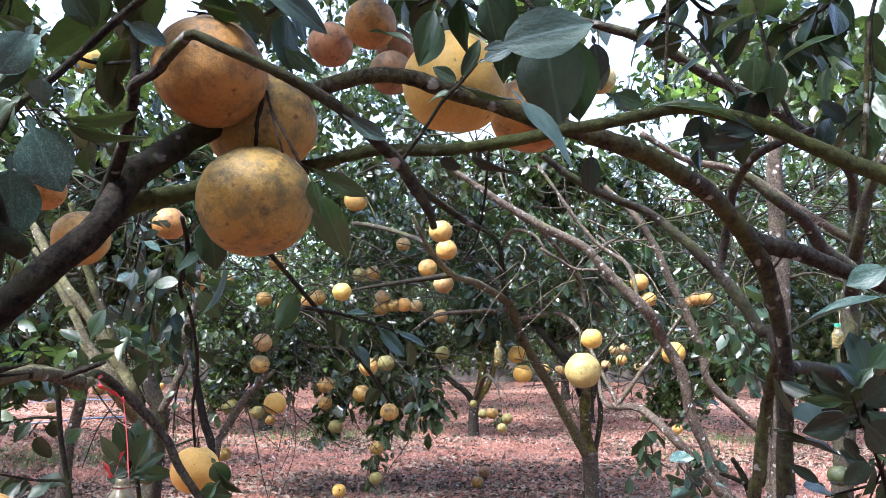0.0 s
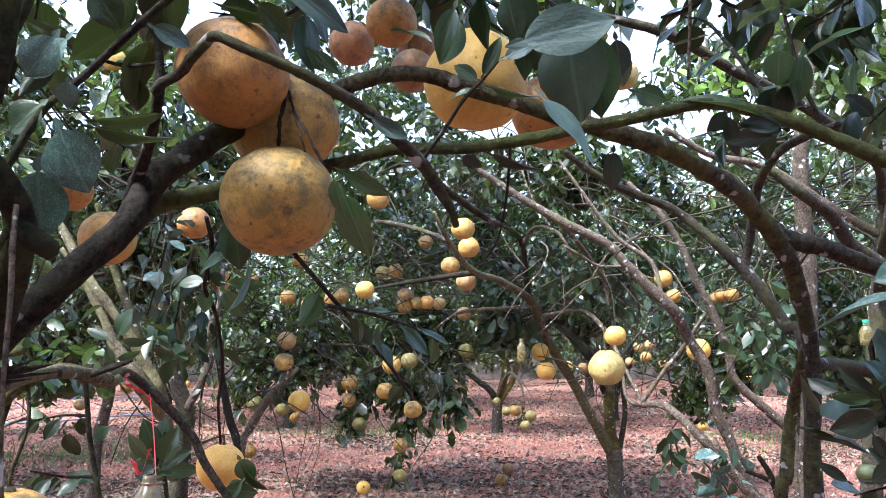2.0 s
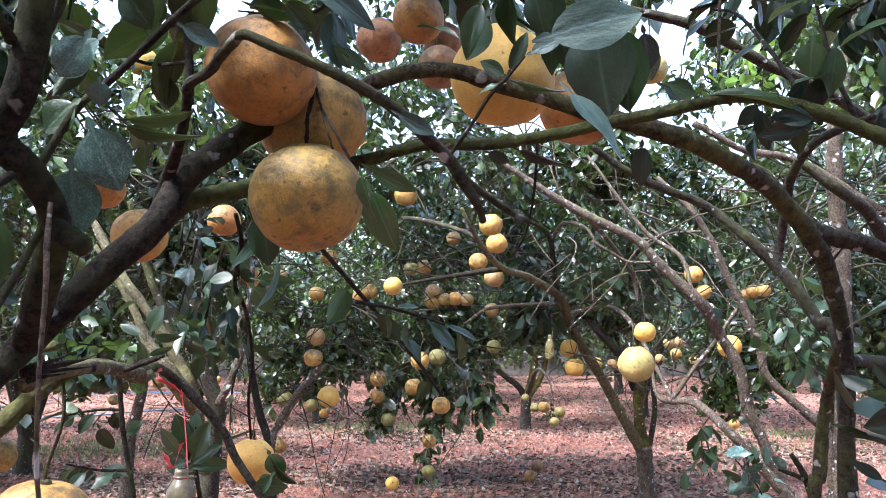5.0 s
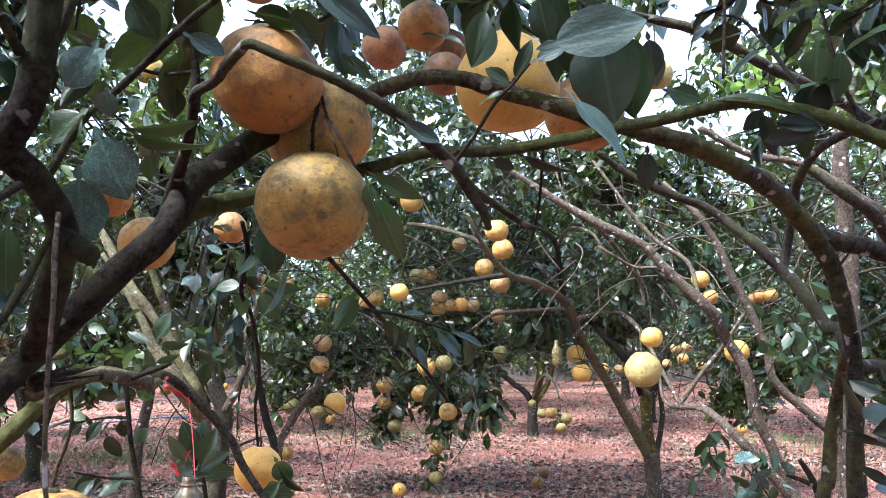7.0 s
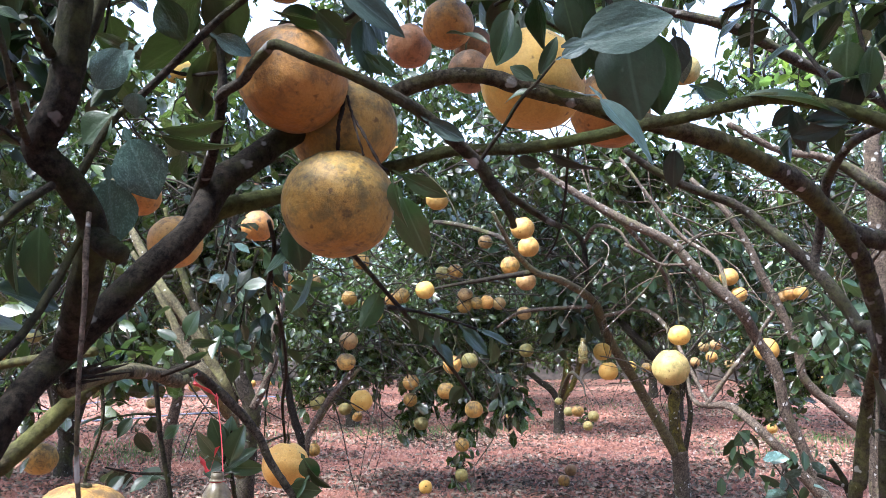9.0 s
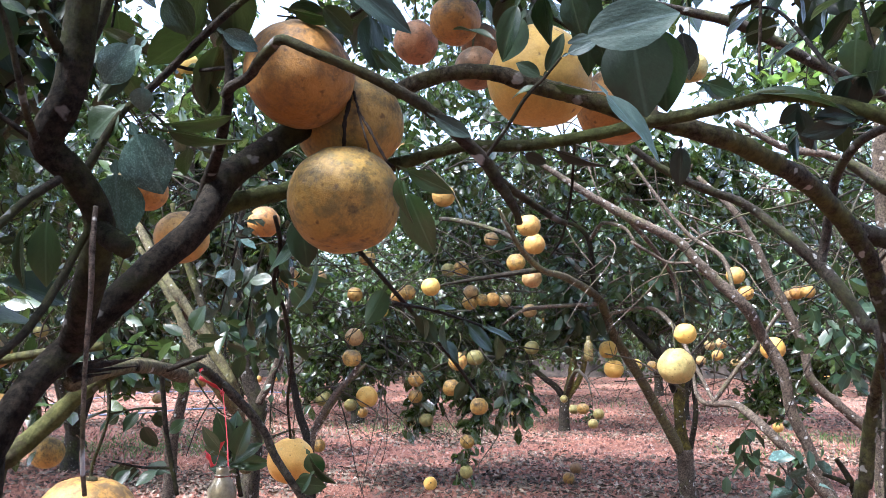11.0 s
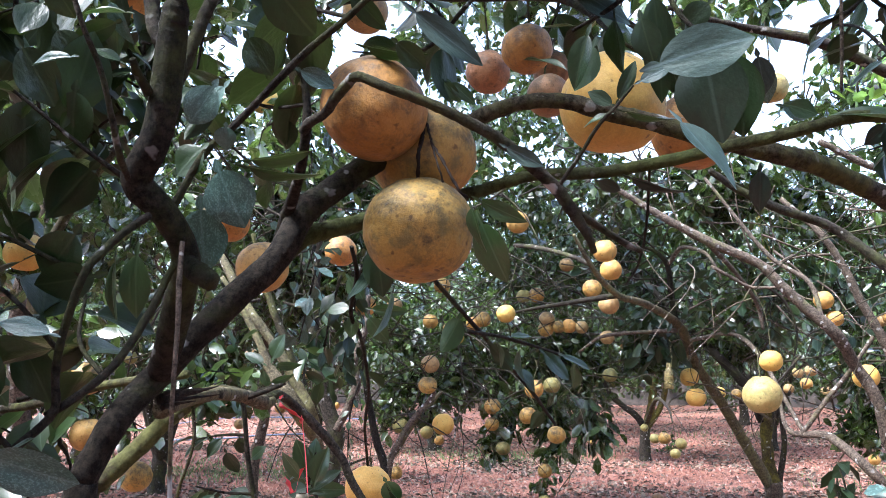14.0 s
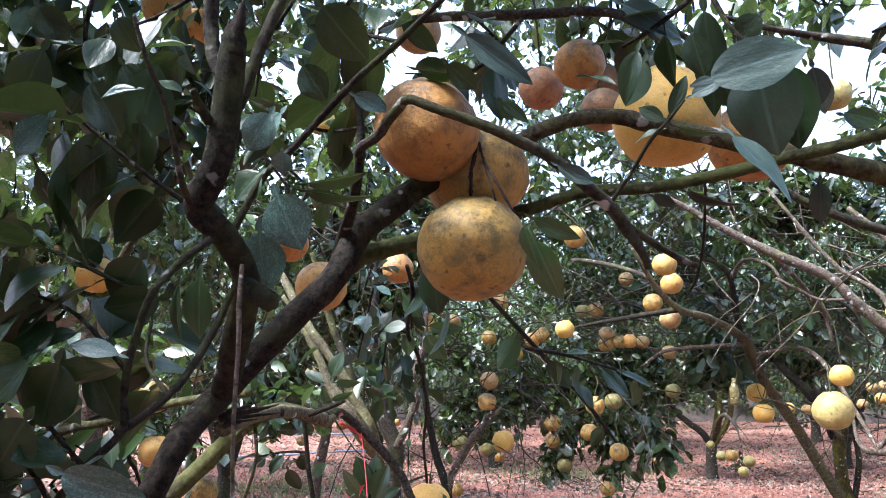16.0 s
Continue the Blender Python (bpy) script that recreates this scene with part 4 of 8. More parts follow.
# ---- the tree whose arching limb meets it ----
tree_b = tree_base(0.709, 1.718, "pomelo tree with a thick arching lichen-spotted limb", "near trees")
limb(tree_b, "trunk", [(0.709, 1.718, -0.05, 0.045), (0.709, 1.708, 0.5, 0.032), (0.689, 1.668, 1.159, 0.021)], BARK)
limb(tree_b, "limb", [(0.689, 1.668, 1.159, 0.0157), (0.687, 1.655, 1.272, 0.0153), (0.692, 1.643, 1.385, 0.0149), (0.675, 1.610, 1.498, 0.0151), (0.652, 1.583, 1.564, 0.0158), (0.621, 1.545, 1.628, 0.0166), (0.585, 1.515, 1.677, 0.0168)], BARK)
limb(tree_b, "limb", [(0.652, 1.583, 1.564, 0.0150), (0.621, 1.545, 1.628, 0.0167), (0.577, 1.509, 1.684, 0.0179), (0.525, 1.464, 1.725, 0.0174), (0.457, 1.380, 1.755, 0.0165), (0.374, 1.298, 1.775, 0.0156), (0.310, 1.236, 1.789, 0.0155), (0.227, 1.174, 1.798, 0.0142), (0.140, 1.162, 1.820, 0.0127), (0.067, 1.149, 1.844, 0.0127), (0.017, 1.148, 1.858, 0.0133), (-0.054, 1.135, 1.877, 0.0119), (-0.118, 1.135, 1.877, 0.0114), (-0.184, 1.138, 1.858, 0.0114), (-0.254, 1.161, 1.827, 0.0109)], BARK_GREEN)
limb(tree_b, "limb", [(0.574, 1.518, 1.696, 0.0165), (0.612, 1.530, 1.679, 0.0182), (0.686, 1.551, 1.666, 0.0176), (0.776, 1.575, 1.636, 0.0154), (0.881, 1.599, 1.601, 0.0148), (0.996, 1.623, 1.566, 0.0141)], BARK)
limb(tree_b, "limb", [(0.677, 1.086, 1.691, 0.0131), (0.605, 1.082, 1.720, 0.0124), (0.561, 1.081, 1.737, 0.0116), (0.499, 1.078, 1.763, 0.0104), (0.453, 1.075, 1.783, 0.0097), (0.409, 1.083, 1.802, 0.0090), (0.366, 1.092, 1.814, 0.0079)], BARK_SMOOTH)
limb(tree_b, "limb", [(0.735, 2.030, -0.06, 0.036), (0.742, 2.020, 0.5, 0.021), (0.754, 2.007, 1.089, 0.0164), (0.765, 2.000, 1.157, 0.0164), (0.775, 1.987, 1.274, 0.0151), (0.771, 1.925, 1.378, 0.0133), (0.732, 1.764, 1.473, 0.0123)], BARK_GREEN)
limb(tree_b, "limb", [(0.712, 1.676, 1.442, 0.0117), (0.804, 1.818, 1.435, 0.0139), (0.902, 1.920, 1.425, 0.0147), (1.021, 2.024, 1.396, 0.0140), (1.203, 2.129, 1.351, 0.0133)], BARK)
limb(tree_b, "limb", [(0.791, 2.250, 1.172, 0.0062), (0.822, 2.255, 1.121, 0.0085), (0.846, 2.263, 1.052, 0.0100), (0.823, 2.171, 0.970, 0.0103), (0.748, 2.030, 0.760, 0.0120)], BARK_DARK)
limb(tree_b, "limb", [(0.757, 2.254, 1.132, 0.0054), (0.791, 2.255, 1.120, 0.0062), (0.828, 2.257, 1.104, 0.0077)], BARK_DARK)
limb(tree_b, "limb", [(0.935, 2.190, -0.06, 0.042), (0.925, 2.200, 0.7, 0.024), (0.917, 2.220, 1.436, 0.0170), (0.903, 2.311, 1.526, 0.0178), (0.856, 2.350, 1.625, 0.0181), (0.817, 2.393, 1.696, 0.0185), (0.754, 2.405, 1.766, 0.0161), (0.717, 2.431, 1.808, 0.0146), (0.639, 2.473, 1.886, 0.0140), (0.497, 2.466, 1.945, 0.0132), (0.390, 2.460, 2.003, 0.0114), (0.309, 2.453, 2.064, 0.0097)], BARK)
limb(tree_b, "limb", [(0.822, 2.392, 1.701, 0.0152), (0.834, 2.387, 1.748, 0.0135), (0.835, 2.325, 1.858, 0.0132), (0.833, 2.266, 1.931, 0.0137), (0.843, 2.160, 1.984, 0.0124), (0.867, 2.057, 2.002, 0.0111), (0.921, 1.955, 2.014, 0.0084)], BARK)
# ---- trees in the middle distance ----
tree_c = tree_base(1.297, 6.958, "mossy forked pomelo tree hung with ripe fruit", "trees of the orchard")
limb(tree_c, "trunk", [(1.317, 7.213, -0.047, 0.0881), (1.307, 7.196, 0.114, 0.0729), (1.288, 7.173, 0.319, 0.0690), (1.273, 7.151, 0.515, 0.0729)], BARK_PALE)
limb(tree_c, "limb", [(1.288, 7.158, 0.456, 0.0639), (1.243, 7.132, 0.690, 0.0491), (1.238, 7.096, 1.018, 0.0491), (1.248, 7.070, 1.247, 0.0442), (1.311, 7.144, 1.491, 0.0349), (1.355, 7.189, 1.994, 0.0303), (1.348, 7.244, 2.408, 0.0256), (1.278, 7.303, 2.782, 0.0182)], BARK_MOSSY)
limb(tree_c, "limb", [(1.259, 7.153, 0.469, 0.0431), (1.143, 7.039, 0.666, 0.0449), (0.890, 6.784, 1.102, 0.0397), (0.634, 6.434, 1.477, 0.0380), (0.503, 6.089, 1.738, 0.0326), (0.255, 5.444, 1.855, 0.0244), (0.069, 4.917, 1.878, 0.0193), (-0.046, 4.592, 1.962, 0.0153), (-0.120, 4.421, 2.071, 0.0121), (-0.173, 4.354, 2.173, 0.0080)], BARK_OLIVE)
limb(tree_c, "limb", [(1.209, 7.097, 1.003, 0.0393), (1.091, 7.067, 1.281, 0.0393), (0.819, 7.231, 1.612, 0.0354), (0.603, 7.406, 1.852, 0.0312), (0.352, 7.571, 2.180, 0.0240), (0.088, 7.746, 2.416, 0.0164)], BARK_DARK)
limb(tree_c, "limb", [(1.322, 7.151, 0.515, 0.0246), (1.371, 7.117, 0.822, 0.0221), (1.356, 7.088, 1.086, 0.0172), (1.430, 7.070, 1.247, 0.0123)], BARK)
limb(tree_c, "limb", [(1.066, 4.975, 1.094, 0.0120), (1.008, 5.252, 1.312, 0.0128), (0.931, 5.528, 1.551, 0.0154), (0.818, 5.816, 1.675, 0.0143), (0.573, 6.021, 1.639, 0.0147)], BARK_PALE)
tree_d = tree_base(1.731, 4.572, "pomelo tree with long arching lichen-spotted limbs", "trees of the orchard")
limb(tree_d, "trunk", [(1.800, 4.790, -0.06, 0.066), (1.763, 4.770, 0.210, 0.0549), (1.731, 4.753, 0.371, 0.0484), (1.666, 4.735, 0.531, 0.0355)], BARK_PALE)
limb(tree_d, "limb", [(1.666, 4.735, 0.531, 0.0323), (1.479, 4.711, 0.750, 0.0291), (1.305, 4.689, 0.945, 0.0258), (1.179, 4.876, 1.079, 0.0236), (1.070, 4.976, 1.080, 0.0189), (1.005, 4.975, 1.091, 0.0155), (0.983, 5.070, 1.145, 0.0123), (0.988, 5.159, 1.245, 0.0090)], BARK_PALE)
limb(tree_d, "limb", [(1.053, 4.976, 1.077, 0.0138), (1.190, 4.955, 1.272, 0.0138), (1.321, 4.936, 1.439, 0.0120), (1.448, 4.915, 1.631, 0.0103)], BARK_PALE)
limb(tree_d, "limb", [(1.770, 4.790, 0.12, 0.048), (1.736, 4.849, 0.412, 0.0396), (1.587, 4.815, 0.714, 0.0363), (1.534, 4.798, 0.868, 0.0330), (1.445, 4.777, 1.065, 0.0313), (1.399, 4.752, 1.288, 0.0313), (1.290, 4.730, 1.484, 0.0313), (1.176, 4.613, 1.639, 0.0323), (1.043, 4.598, 1.767, 0.0307), (0.914, 4.584, 1.896, 0.0275), (0.804, 4.571, 2.014, 0.0258), (0.543, 4.557, 2.146, 0.0258), (0.326, 4.542, 2.274, 0.0210), (0.129, 4.528, 2.406, 0.0161), (0.019, 4.520, 2.473, 0.0113)], BARK_PALE)
limb(tree_d, "limb", [(2.090, 5.225, -0.06, 0.040), (2.078, 5.216, 0.38, 0.032), (2.062, 5.210, 0.782, 0.0286), (2.037, 5.199, 0.885, 0.0286), (1.858, 5.180, 1.052, 0.0286), (1.686, 5.162, 1.220, 0.0269), (1.640, 5.141, 1.412, 0.0269), (1.543, 5.114, 1.654, 0.0269), (1.447, 5.093, 1.843, 0.0251), (1.350, 5.069, 2.060, 0.0233), (1.221, 5.047, 2.263, 0.0197), (1.044, 5.124, 2.473, 0.0146)], BARK_PALE)
limb(tree_d, "limb", [(1.117, 4.606, 1.703, 0.0129), (1.076, 4.682, 1.921, 0.0132), (0.880, 4.763, 2.097, 0.0118), (0.571, 4.813, 2.554, 0.0086)], BARK_PALE)
tree_e = tree_base(1.784, 3.578, "pale-barked pomelo tree with crossing limbs", "trees of the orchard")
limb(tree_e, "trunk", [(1.760, 3.770, -0.06, 0.0640), (1.774, 3.733, 0.491, 0.0506), (1.787, 3.701, 0.787, 0.0465), (1.805, 3.650, 1.244, 0.0445), (1.810, 3.634, 1.388, 0.0425), (1.830, 3.597, 1.727, 0.0384), (1.845, 3.572, 1.948, 0.0303), (1.837, 3.549, 2.156, 0.0242), (1.810, 3.525, 2.375, 0.0202)], BARK)
limb(tree_e, "limb", [(1.735, 4.350, -0.06, 0.052), (1.743, 4.323, 0.616, 0.0413), (1.772, 4.258, 1.202, 0.0413), (1.766, 4.196, 1.765, 0.0413), (1.743, 4.161, 2.081, 0.0413), (1.728, 4.119, 2.462, 0.0398), (1.772, 4.090, 2.726, 0.0324), (1.816, 4.051, 3.078, 0.0236)], BARK_PALE)
limb(tree_e, "limb", [(1.822, 3.590, 1.690, 0.033), (1.677, 3.290, 1.772, 0.0301), (1.512, 3.181, 1.851, 0.0270), (1.393, 3.069, 1.948, 0.0239), (1.234, 2.961, 2.020, 0.0211), (1.163, 2.955, 2.076, 0.0190), (1.108, 2.950, 2.114, 0.0147)], BARK)
limb(tree_e, "limb", [(1.838, 3.575, 1.860, 0.028), (1.757, 3.374, 1.923, 0.0263), (1.740, 3.257, 2.072, 0.0232), (1.743, 3.143, 2.188, 0.0202), (1.819, 3.024, 2.362, 0.0163)], BARK)
limb(tree_e, "limb", [(0.204, 2.398, 2.561, 0.0070), (0.333, 2.452, 2.533, 0.0090), (0.467, 2.504, 2.513, 0.0119), (0.517, 2.505, 2.500, 0.0146), (0.639, 2.509, 2.464, 0.0173), (0.752, 2.563, 2.432, 0.0177), (0.893, 2.620, 2.373, 0.0180), (1.014, 2.674, 2.337, 0.0183), (1.254, 2.832, 2.276, 0.0183), (1.609, 3.146, 2.166, 0.0180), (1.836, 3.555, 2.080, 0.0200)], BARK)
limb(tree_e, "limb", [(0.885, 3.521, 2.410, 0.0126), (1.089, 3.534, 2.292, 0.0152), (1.259, 3.538, 2.259, 0.0164), (1.405, 3.545, 2.199, 0.0164), (1.633, 3.561, 2.048, 0.0177), (1.838, 3.580, 1.930, 0.0200)], BARK_PALE)
tree_f = tree_base(-1.449, 3.976, "slender-limbed pomelo tree with pale and dark stems", "trees of the orchard")
limb(tree_f, "trunk", [(-1.475, 4.190, -0.06, 0.075), (-1.466, 4.160, 0.267, 0.0590), (-1.455, 4.117, 0.658, 0.0477), (-1.427, 4.083, 0.965, 0.0449), (-1.404, 4.066, 1.118, 0.0421), (-1.449, 4.051, 1.258, 0.0393), (-1.483, 4.031, 1.439, 0.0365), (-1.516, 4.013, 1.607, 0.0309), (-1.500, 3.979, 1.914, 0.0225), (-1.457, 3.942, 2.249, 0.0140)], BARK)
limb(tree_f, "limb", [(-1.429, 3.999, 0.815, 0.0356), (-1.425, 3.873, 1.045, 0.0320), (-1.424, 3.751, 1.237, 0.0299), (-1.481, 3.739, 1.353, 0.0273), (-1.559, 3.723, 1.495, 0.0247), (-1.647, 3.709, 1.625, 0.0247), (-1.746, 3.694, 1.754, 0.0234), (-1.932, 3.765, 2.026, 0.0200), (-2.092, 3.834, 2.312, 0.0137)], BARK_OLIVE)
limb(tree_f, "limb", [(-1.422, 3.815, 1.116, 0.0290), (-1.450, 3.702, 1.228, 0.0384), (-1.501, 3.640, 1.332, 0.0379), (-1.582, 3.628, 1.445, 0.0278), (-1.643, 3.613, 1.584, 0.0177), (-1.721, 3.597, 1.727, 0.0139), (-1.830, 3.578, 1.898, 0.0101)], BARK_OLIVE)
limb(tree_f, "limb", [(-1.542, 3.835, 1.389, 0.0173), (-1.558, 3.824, 1.495, 0.0187), (-1.595, 3.812, 1.601, 0.0187), (-1.659, 3.794, 1.761, 0.0187), (-1.713, 3.774, 1.946, 0.0160), (-1.758, 3.753, 2.132, 0.0120)], BARK_GREEN)
limb(tree_f, "limb", [(-1.364, 3.963, 1.147, 0.0205), (-1.309, 3.951, 1.250, 0.0205), (-1.254, 3.937, 1.381, 0.0205), (-1.262, 3.924, 1.495, 0.0178), (-1.202, 3.906, 1.659, 0.0151), (-1.183, 3.888, 1.822, 0.0110)], BARK_PALE)
limb(tree_f, "limb", [(-2.510, 5.440, -0.06, 0.056), (-2.490, 5.425, 0.38, 0.045), (-2.471, 5.410, 0.791, 0.0409), (-2.426, 5.394, 0.939, 0.0372), (-2.374, 5.370, 1.161, 0.0335), (-2.359, 5.333, 1.494, 0.0316), (-2.281, 5.083, 1.939, 0.0304), (-2.226, 4.950, 2.227, 0.0316), (-2.147, 4.817, 2.520, 0.0310), (-2.086, 4.689, 2.767, 0.0253)], BARK_PALE)
tree_g = tree_base(-1.468, 5.169, "thin dark-stemmed pomelo tree with drooping leafy twigs", "trees of the orchard")
limb(tree_g, "trunk", [(-1.455, 5.400, -0.06, 0.045), (-1.460, 5.389, 0.078, 0.0365), (-1.475, 5.336, 0.550, 0.0329), (-1.482, 5.312, 0.768, 0.0292), (-1.548, 5.288, 0.986, 0.0256), (-1.603, 5.252, 1.312, 0.0219), (-1.621, 5.216, 1.639, 0.0164), (-1.584, 5.184, 1.929, 0.0128)], BARK_DARK)
limb(tree_g, "limb", [(-1.482, 5.324, 0.659, 0.0237), (-1.438, 5.302, 0.859, 0.0219), (-1.311, 5.278, 1.076, 0.0201), (-1.176, 5.261, 1.232, 0.0164), (-1.139, 5.254, 1.294, 0.0128)], BARK_PALE)
limb(tree_g, "limb", [(-1.570, 5.700, -0.06, 0.038), (-1.575, 5.661, 0.342, 0.0290), (-1.560, 5.619, 0.726, 0.0270), (-1.475, 5.601, 0.891, 0.0251), (-1.336, 5.578, 1.094, 0.0212), (-1.212, 5.564, 1.225, 0.0174), (-1.151, 5.557, 1.282, 0.0116)], BARK_OLIVE)
limb(tree_a, "twig", [(-0.405, 1.237, 1.686, 0.0035), (-0.413, 1.292, 1.644, 0.0041), (-0.451, 1.379, 1.585, 0.0039), (-0.454, 1.455, 1.539, 0.0036), (-0.488, 1.616, 1.442, 0.0034), (-0.544, 1.777, 1.351, 0.0031), (-0.570, 1.889, 1.252, 0.0032)], BARK_DARK)
limb(tree_a, "limb", [(-0.904, 1.678, 1.424, 0.0117), (-0.866, 1.698, 1.431, 0.0153), (-0.816, 1.719, 1.420, 0.0155), (-0.787, 1.762, 1.400, 0.0140), (-0.780, 1.801, 1.406, 0.0112)], BARK_OLIVE)
limb(tree_a, "twig", [(-0.797, 1.709, 1.420, 0.0053), (-0.739, 1.677, 1.439, 0.0047), (-0.684, 1.645, 1.451, 0.0034)], BARK_DARK)
tree_h = tree_base(0.474, 12.425, "small mossy pomelo tree with low forked trunk", "trees of the orchard")
limb(tree_h, "trunk", [(0.474, 12.753, -0.103, 0.1141), (0.474, 12.737, 0.045, 0.0878), (0.474, 12.712, 0.264, 0.0790), (0.491, 12.685, 0.508, 0.0746)], BARK)
limb(tree_h, "limb", [(0.474, 12.688, 0.482, 0.0483), (0.360, 12.669, 0.656, 0.0483), (0.140, 12.650, 0.831, 0.0439), (-0.035, 12.631, 1.005, 0.0351), (-0.211, 12.578, 1.485, 0.0263)], BARK_DARK)
limb(tree_h, "limb", [(0.491, 12.689, 0.473, 0.0614), (0.579, 12.655, 0.787, 0.0614), (0.632, 12.616, 1.136, 0.0570), (0.667, 12.568, 1.572, 0.0483), (0.632, 12.501, 2.183, 0.0351)], BARK_MOSSY)
limb(tree_h, "limb", [(0.509, 12.689, 0.473, 0.0483), (0.702, 12.657, 0.769, 0.0439), (0.807, 12.616, 1.136, 0.0395), (0.878, 12.539, 1.834, 0.0263)], BARK_MOSSY)
limb(tree_c, "limb", [(0.048, 4.864, 1.878, 0.0187), (-0.137, 4.898, 1.855, 0.0155), (-0.263, 4.987, 1.842, 0.0140), (-0.446, 5.072, 1.821, 0.0107), (-0.601, 5.159, 1.799, 0.0073)], BARK_DARK)
limb(tree_c, "limb", [(-0.077, 4.543, 2.015, 0.0144), (-0.157, 4.570, 2.065, 0.0129), (-0.294, 4.701, 2.127, 0.0133), (-0.440, 4.832, 2.178, 0.0138), (-0.561, 4.918, 2.203, 0.0123)], BARK)
limb(tree_c, "limb", [(0.482, 6.084, 1.763, 0.0232), (0.455, 6.017, 1.886, 0.0209), (0.438, 5.950, 2.027, 0.0207), (0.412, 5.880, 2.178, 0.0185), (0.321, 5.811, 2.266, 0.0143), (0.228, 5.799, 2.290, 0.0081)], BARK_DARK)
limb(tree_c, "limb", [(0.507, 6.092, 1.713, 0.0190), (0.289, 6.070, 1.702, 0.0147), (0.100, 6.052, 1.690, 0.0147), (-0.068, 6.038, 1.662, 0.0126), (-0.220, 6.135, 1.559, 0.0086)], BARK_PALE)
limb(tree_c, "limb", [(0.428, 5.882, 2.174, 0.0164), (0.494, 5.628, 2.254, 0.0138), (0.608, 5.443, 2.204, 0.0114), (0.662, 5.356, 2.120, 0.0093), (0.712, 5.373, 2.009, 0.0074)], BARK_PALE)
limb(tree_d, "limb", [(0.545, 4.584, 2.138, 0.0128), (0.674, 4.858, 2.062, 0.0135), (0.788, 4.983, 1.946, 0.0120), (0.879, 5.107, 1.822, 0.0123), (0.905, 5.125, 1.682, 0.0105)], BARK_PALE)
limb(tree_d, "limb", [(0.590, 4.852, 2.039, 0.0101), (0.706, 4.871, 1.971, 0.0101), (0.812, 4.888, 1.917, 0.0084), (0.959, 4.804, 1.901, 0.0066), (1.060, 4.720, 1.834, 0.0065)], BARK_PALE)
limb(tree_d, "limb", [(0.889, 4.895, 1.926, 0.0084), (0.979, 4.912, 1.852, 0.0084), (1.037, 4.930, 1.741, 0.0067), (1.062, 4.947, 1.607, 0.0051)], BARK_DARK)
limb(tree_b, "twig", [(0.068, 1.145, 1.791, 0.0020), (0.069, 1.239, 1.758, 0.0022), (0.068, 1.293, 1.727, 0.0023), (0.063, 1.347, 1.691, 0.0019), (0.054, 1.400, 1.661, 0.0020), (0.035, 1.451, 1.635, 0.0015)], BARK_DARK)
limb(tree_h, "limb", [(0.490, 12.640, 0.520, 0.040), (0.600, 11.600, 0.950, 0.026), (0.690, 10.600, 0.900, 0.016), (0.700, 10.000, 0.760, 0.008)], BARK)
# ---- foliage of the middle trees ----
clump(tree_c, (-0.478, 8.025, 2.621), (1.19, 0.70, 0.63), 260, 17, 0.092, 101)
clump(tree_c, (-0.910, 7.955, 1.435), (0.94, 0.69, 0.44), 260, 17, 0.092, 102)
clump(tree_c, (-0.442, 6.788, 1.071), (0.24, 0.18, 0.12), 20, 17, 0.092, 103)
clump(tree_c, (0.553, 8.156, 2.348), (0.69, 0.69, 0.69), 150, 17, 0.092, 104)
clump(tree_c, (0.427, 8.034, 1.630), (0.28, 0.25, 0.22), 40, 17, 0.092, 105)
clump(tree_c, (-0.600, 7.166, 0.378), (0.07, 0.10, 0.13), 3, 17, 0.092, 106)
clump(tree_c, (-1.316, 6.646, 1.446), (0.19, 0.19, 0.19), 26, 17, 0.092, 107)
clump(tree_d, (1.214, 6.435, 2.445), (0.91, 0.70, 0.55), 80, 17, 0.092, 108)
clump(tree_d, (1.752, 5.912, 2.623), (0.67, 0.53, 0.38), 60, 17, 0.092, 109)
clump(tree_d, (2.307, 7.925, 1.711), (0.50, 0.55, 0.61), 110, 17, 0.092, 110)
clump(tree_d, (2.540, 7.671, 1.279), (0.37, 0.33, 0.29), 60, 17, 0.092, 111)
clump(tree_d, (1.710, 6.083, 1.074), (0.15, 0.16, 0.17), 16, 17, 0.092, 112)
clump(tree_d, (1.122, 7.400, 1.904), (0.47, 0.44, 0.42), 95, 17, 0.092, 113)
clump(tree_e, (2.322, 5.124, 2.473), (0.55, 0.47, 0.40), 20, 17, 0.092, 114)
clump(tree_e, (1.810, 3.500, 2.601), (0.30, 0.30, 0.30), 34, 17, 0.092, 115)
clump(tree_e, (2.540, 5.618, 1.649), (0.35, 0.47, 0.59), 90, 17, 0.092, 116)
clump(tree_e, (1.739, 4.663, 3.001), (0.44, 0.40, 0.37), 50, 17, 0.092, 117)
clump(tree_e, (2.506, 4.575, 1.976), (0.23, 0.36, 0.48), 20, 17, 0.092, 118)
clump(tree_f, (-1.910, 4.966, 2.087), (0.42, 0.37, 0.32), 130, 17, 0.092, 119)
clump(tree_f, (-2.331, 4.915, 2.541), (0.49, 0.47, 0.46), 70, 17, 0.092, 120)
clump(tree_f, (-2.846, 5.618, 1.649), (0.31, 0.28, 0.24), 28, 17, 0.092, 121)
clump(tree_f, (-1.835, 5.309, 2.624), (0.53, 0.44, 0.34), 72, 17, 0.092, 122)
clump(tree_f, (-1.651, 3.028, 1.413), (0.11, 0.08, 0.06), 8, 17, 0.092, 123)
clump(tree_g, (-1.782, 7.624, 1.703), (0.64, 0.53, 0.43), 150, 17, 0.092, 124)
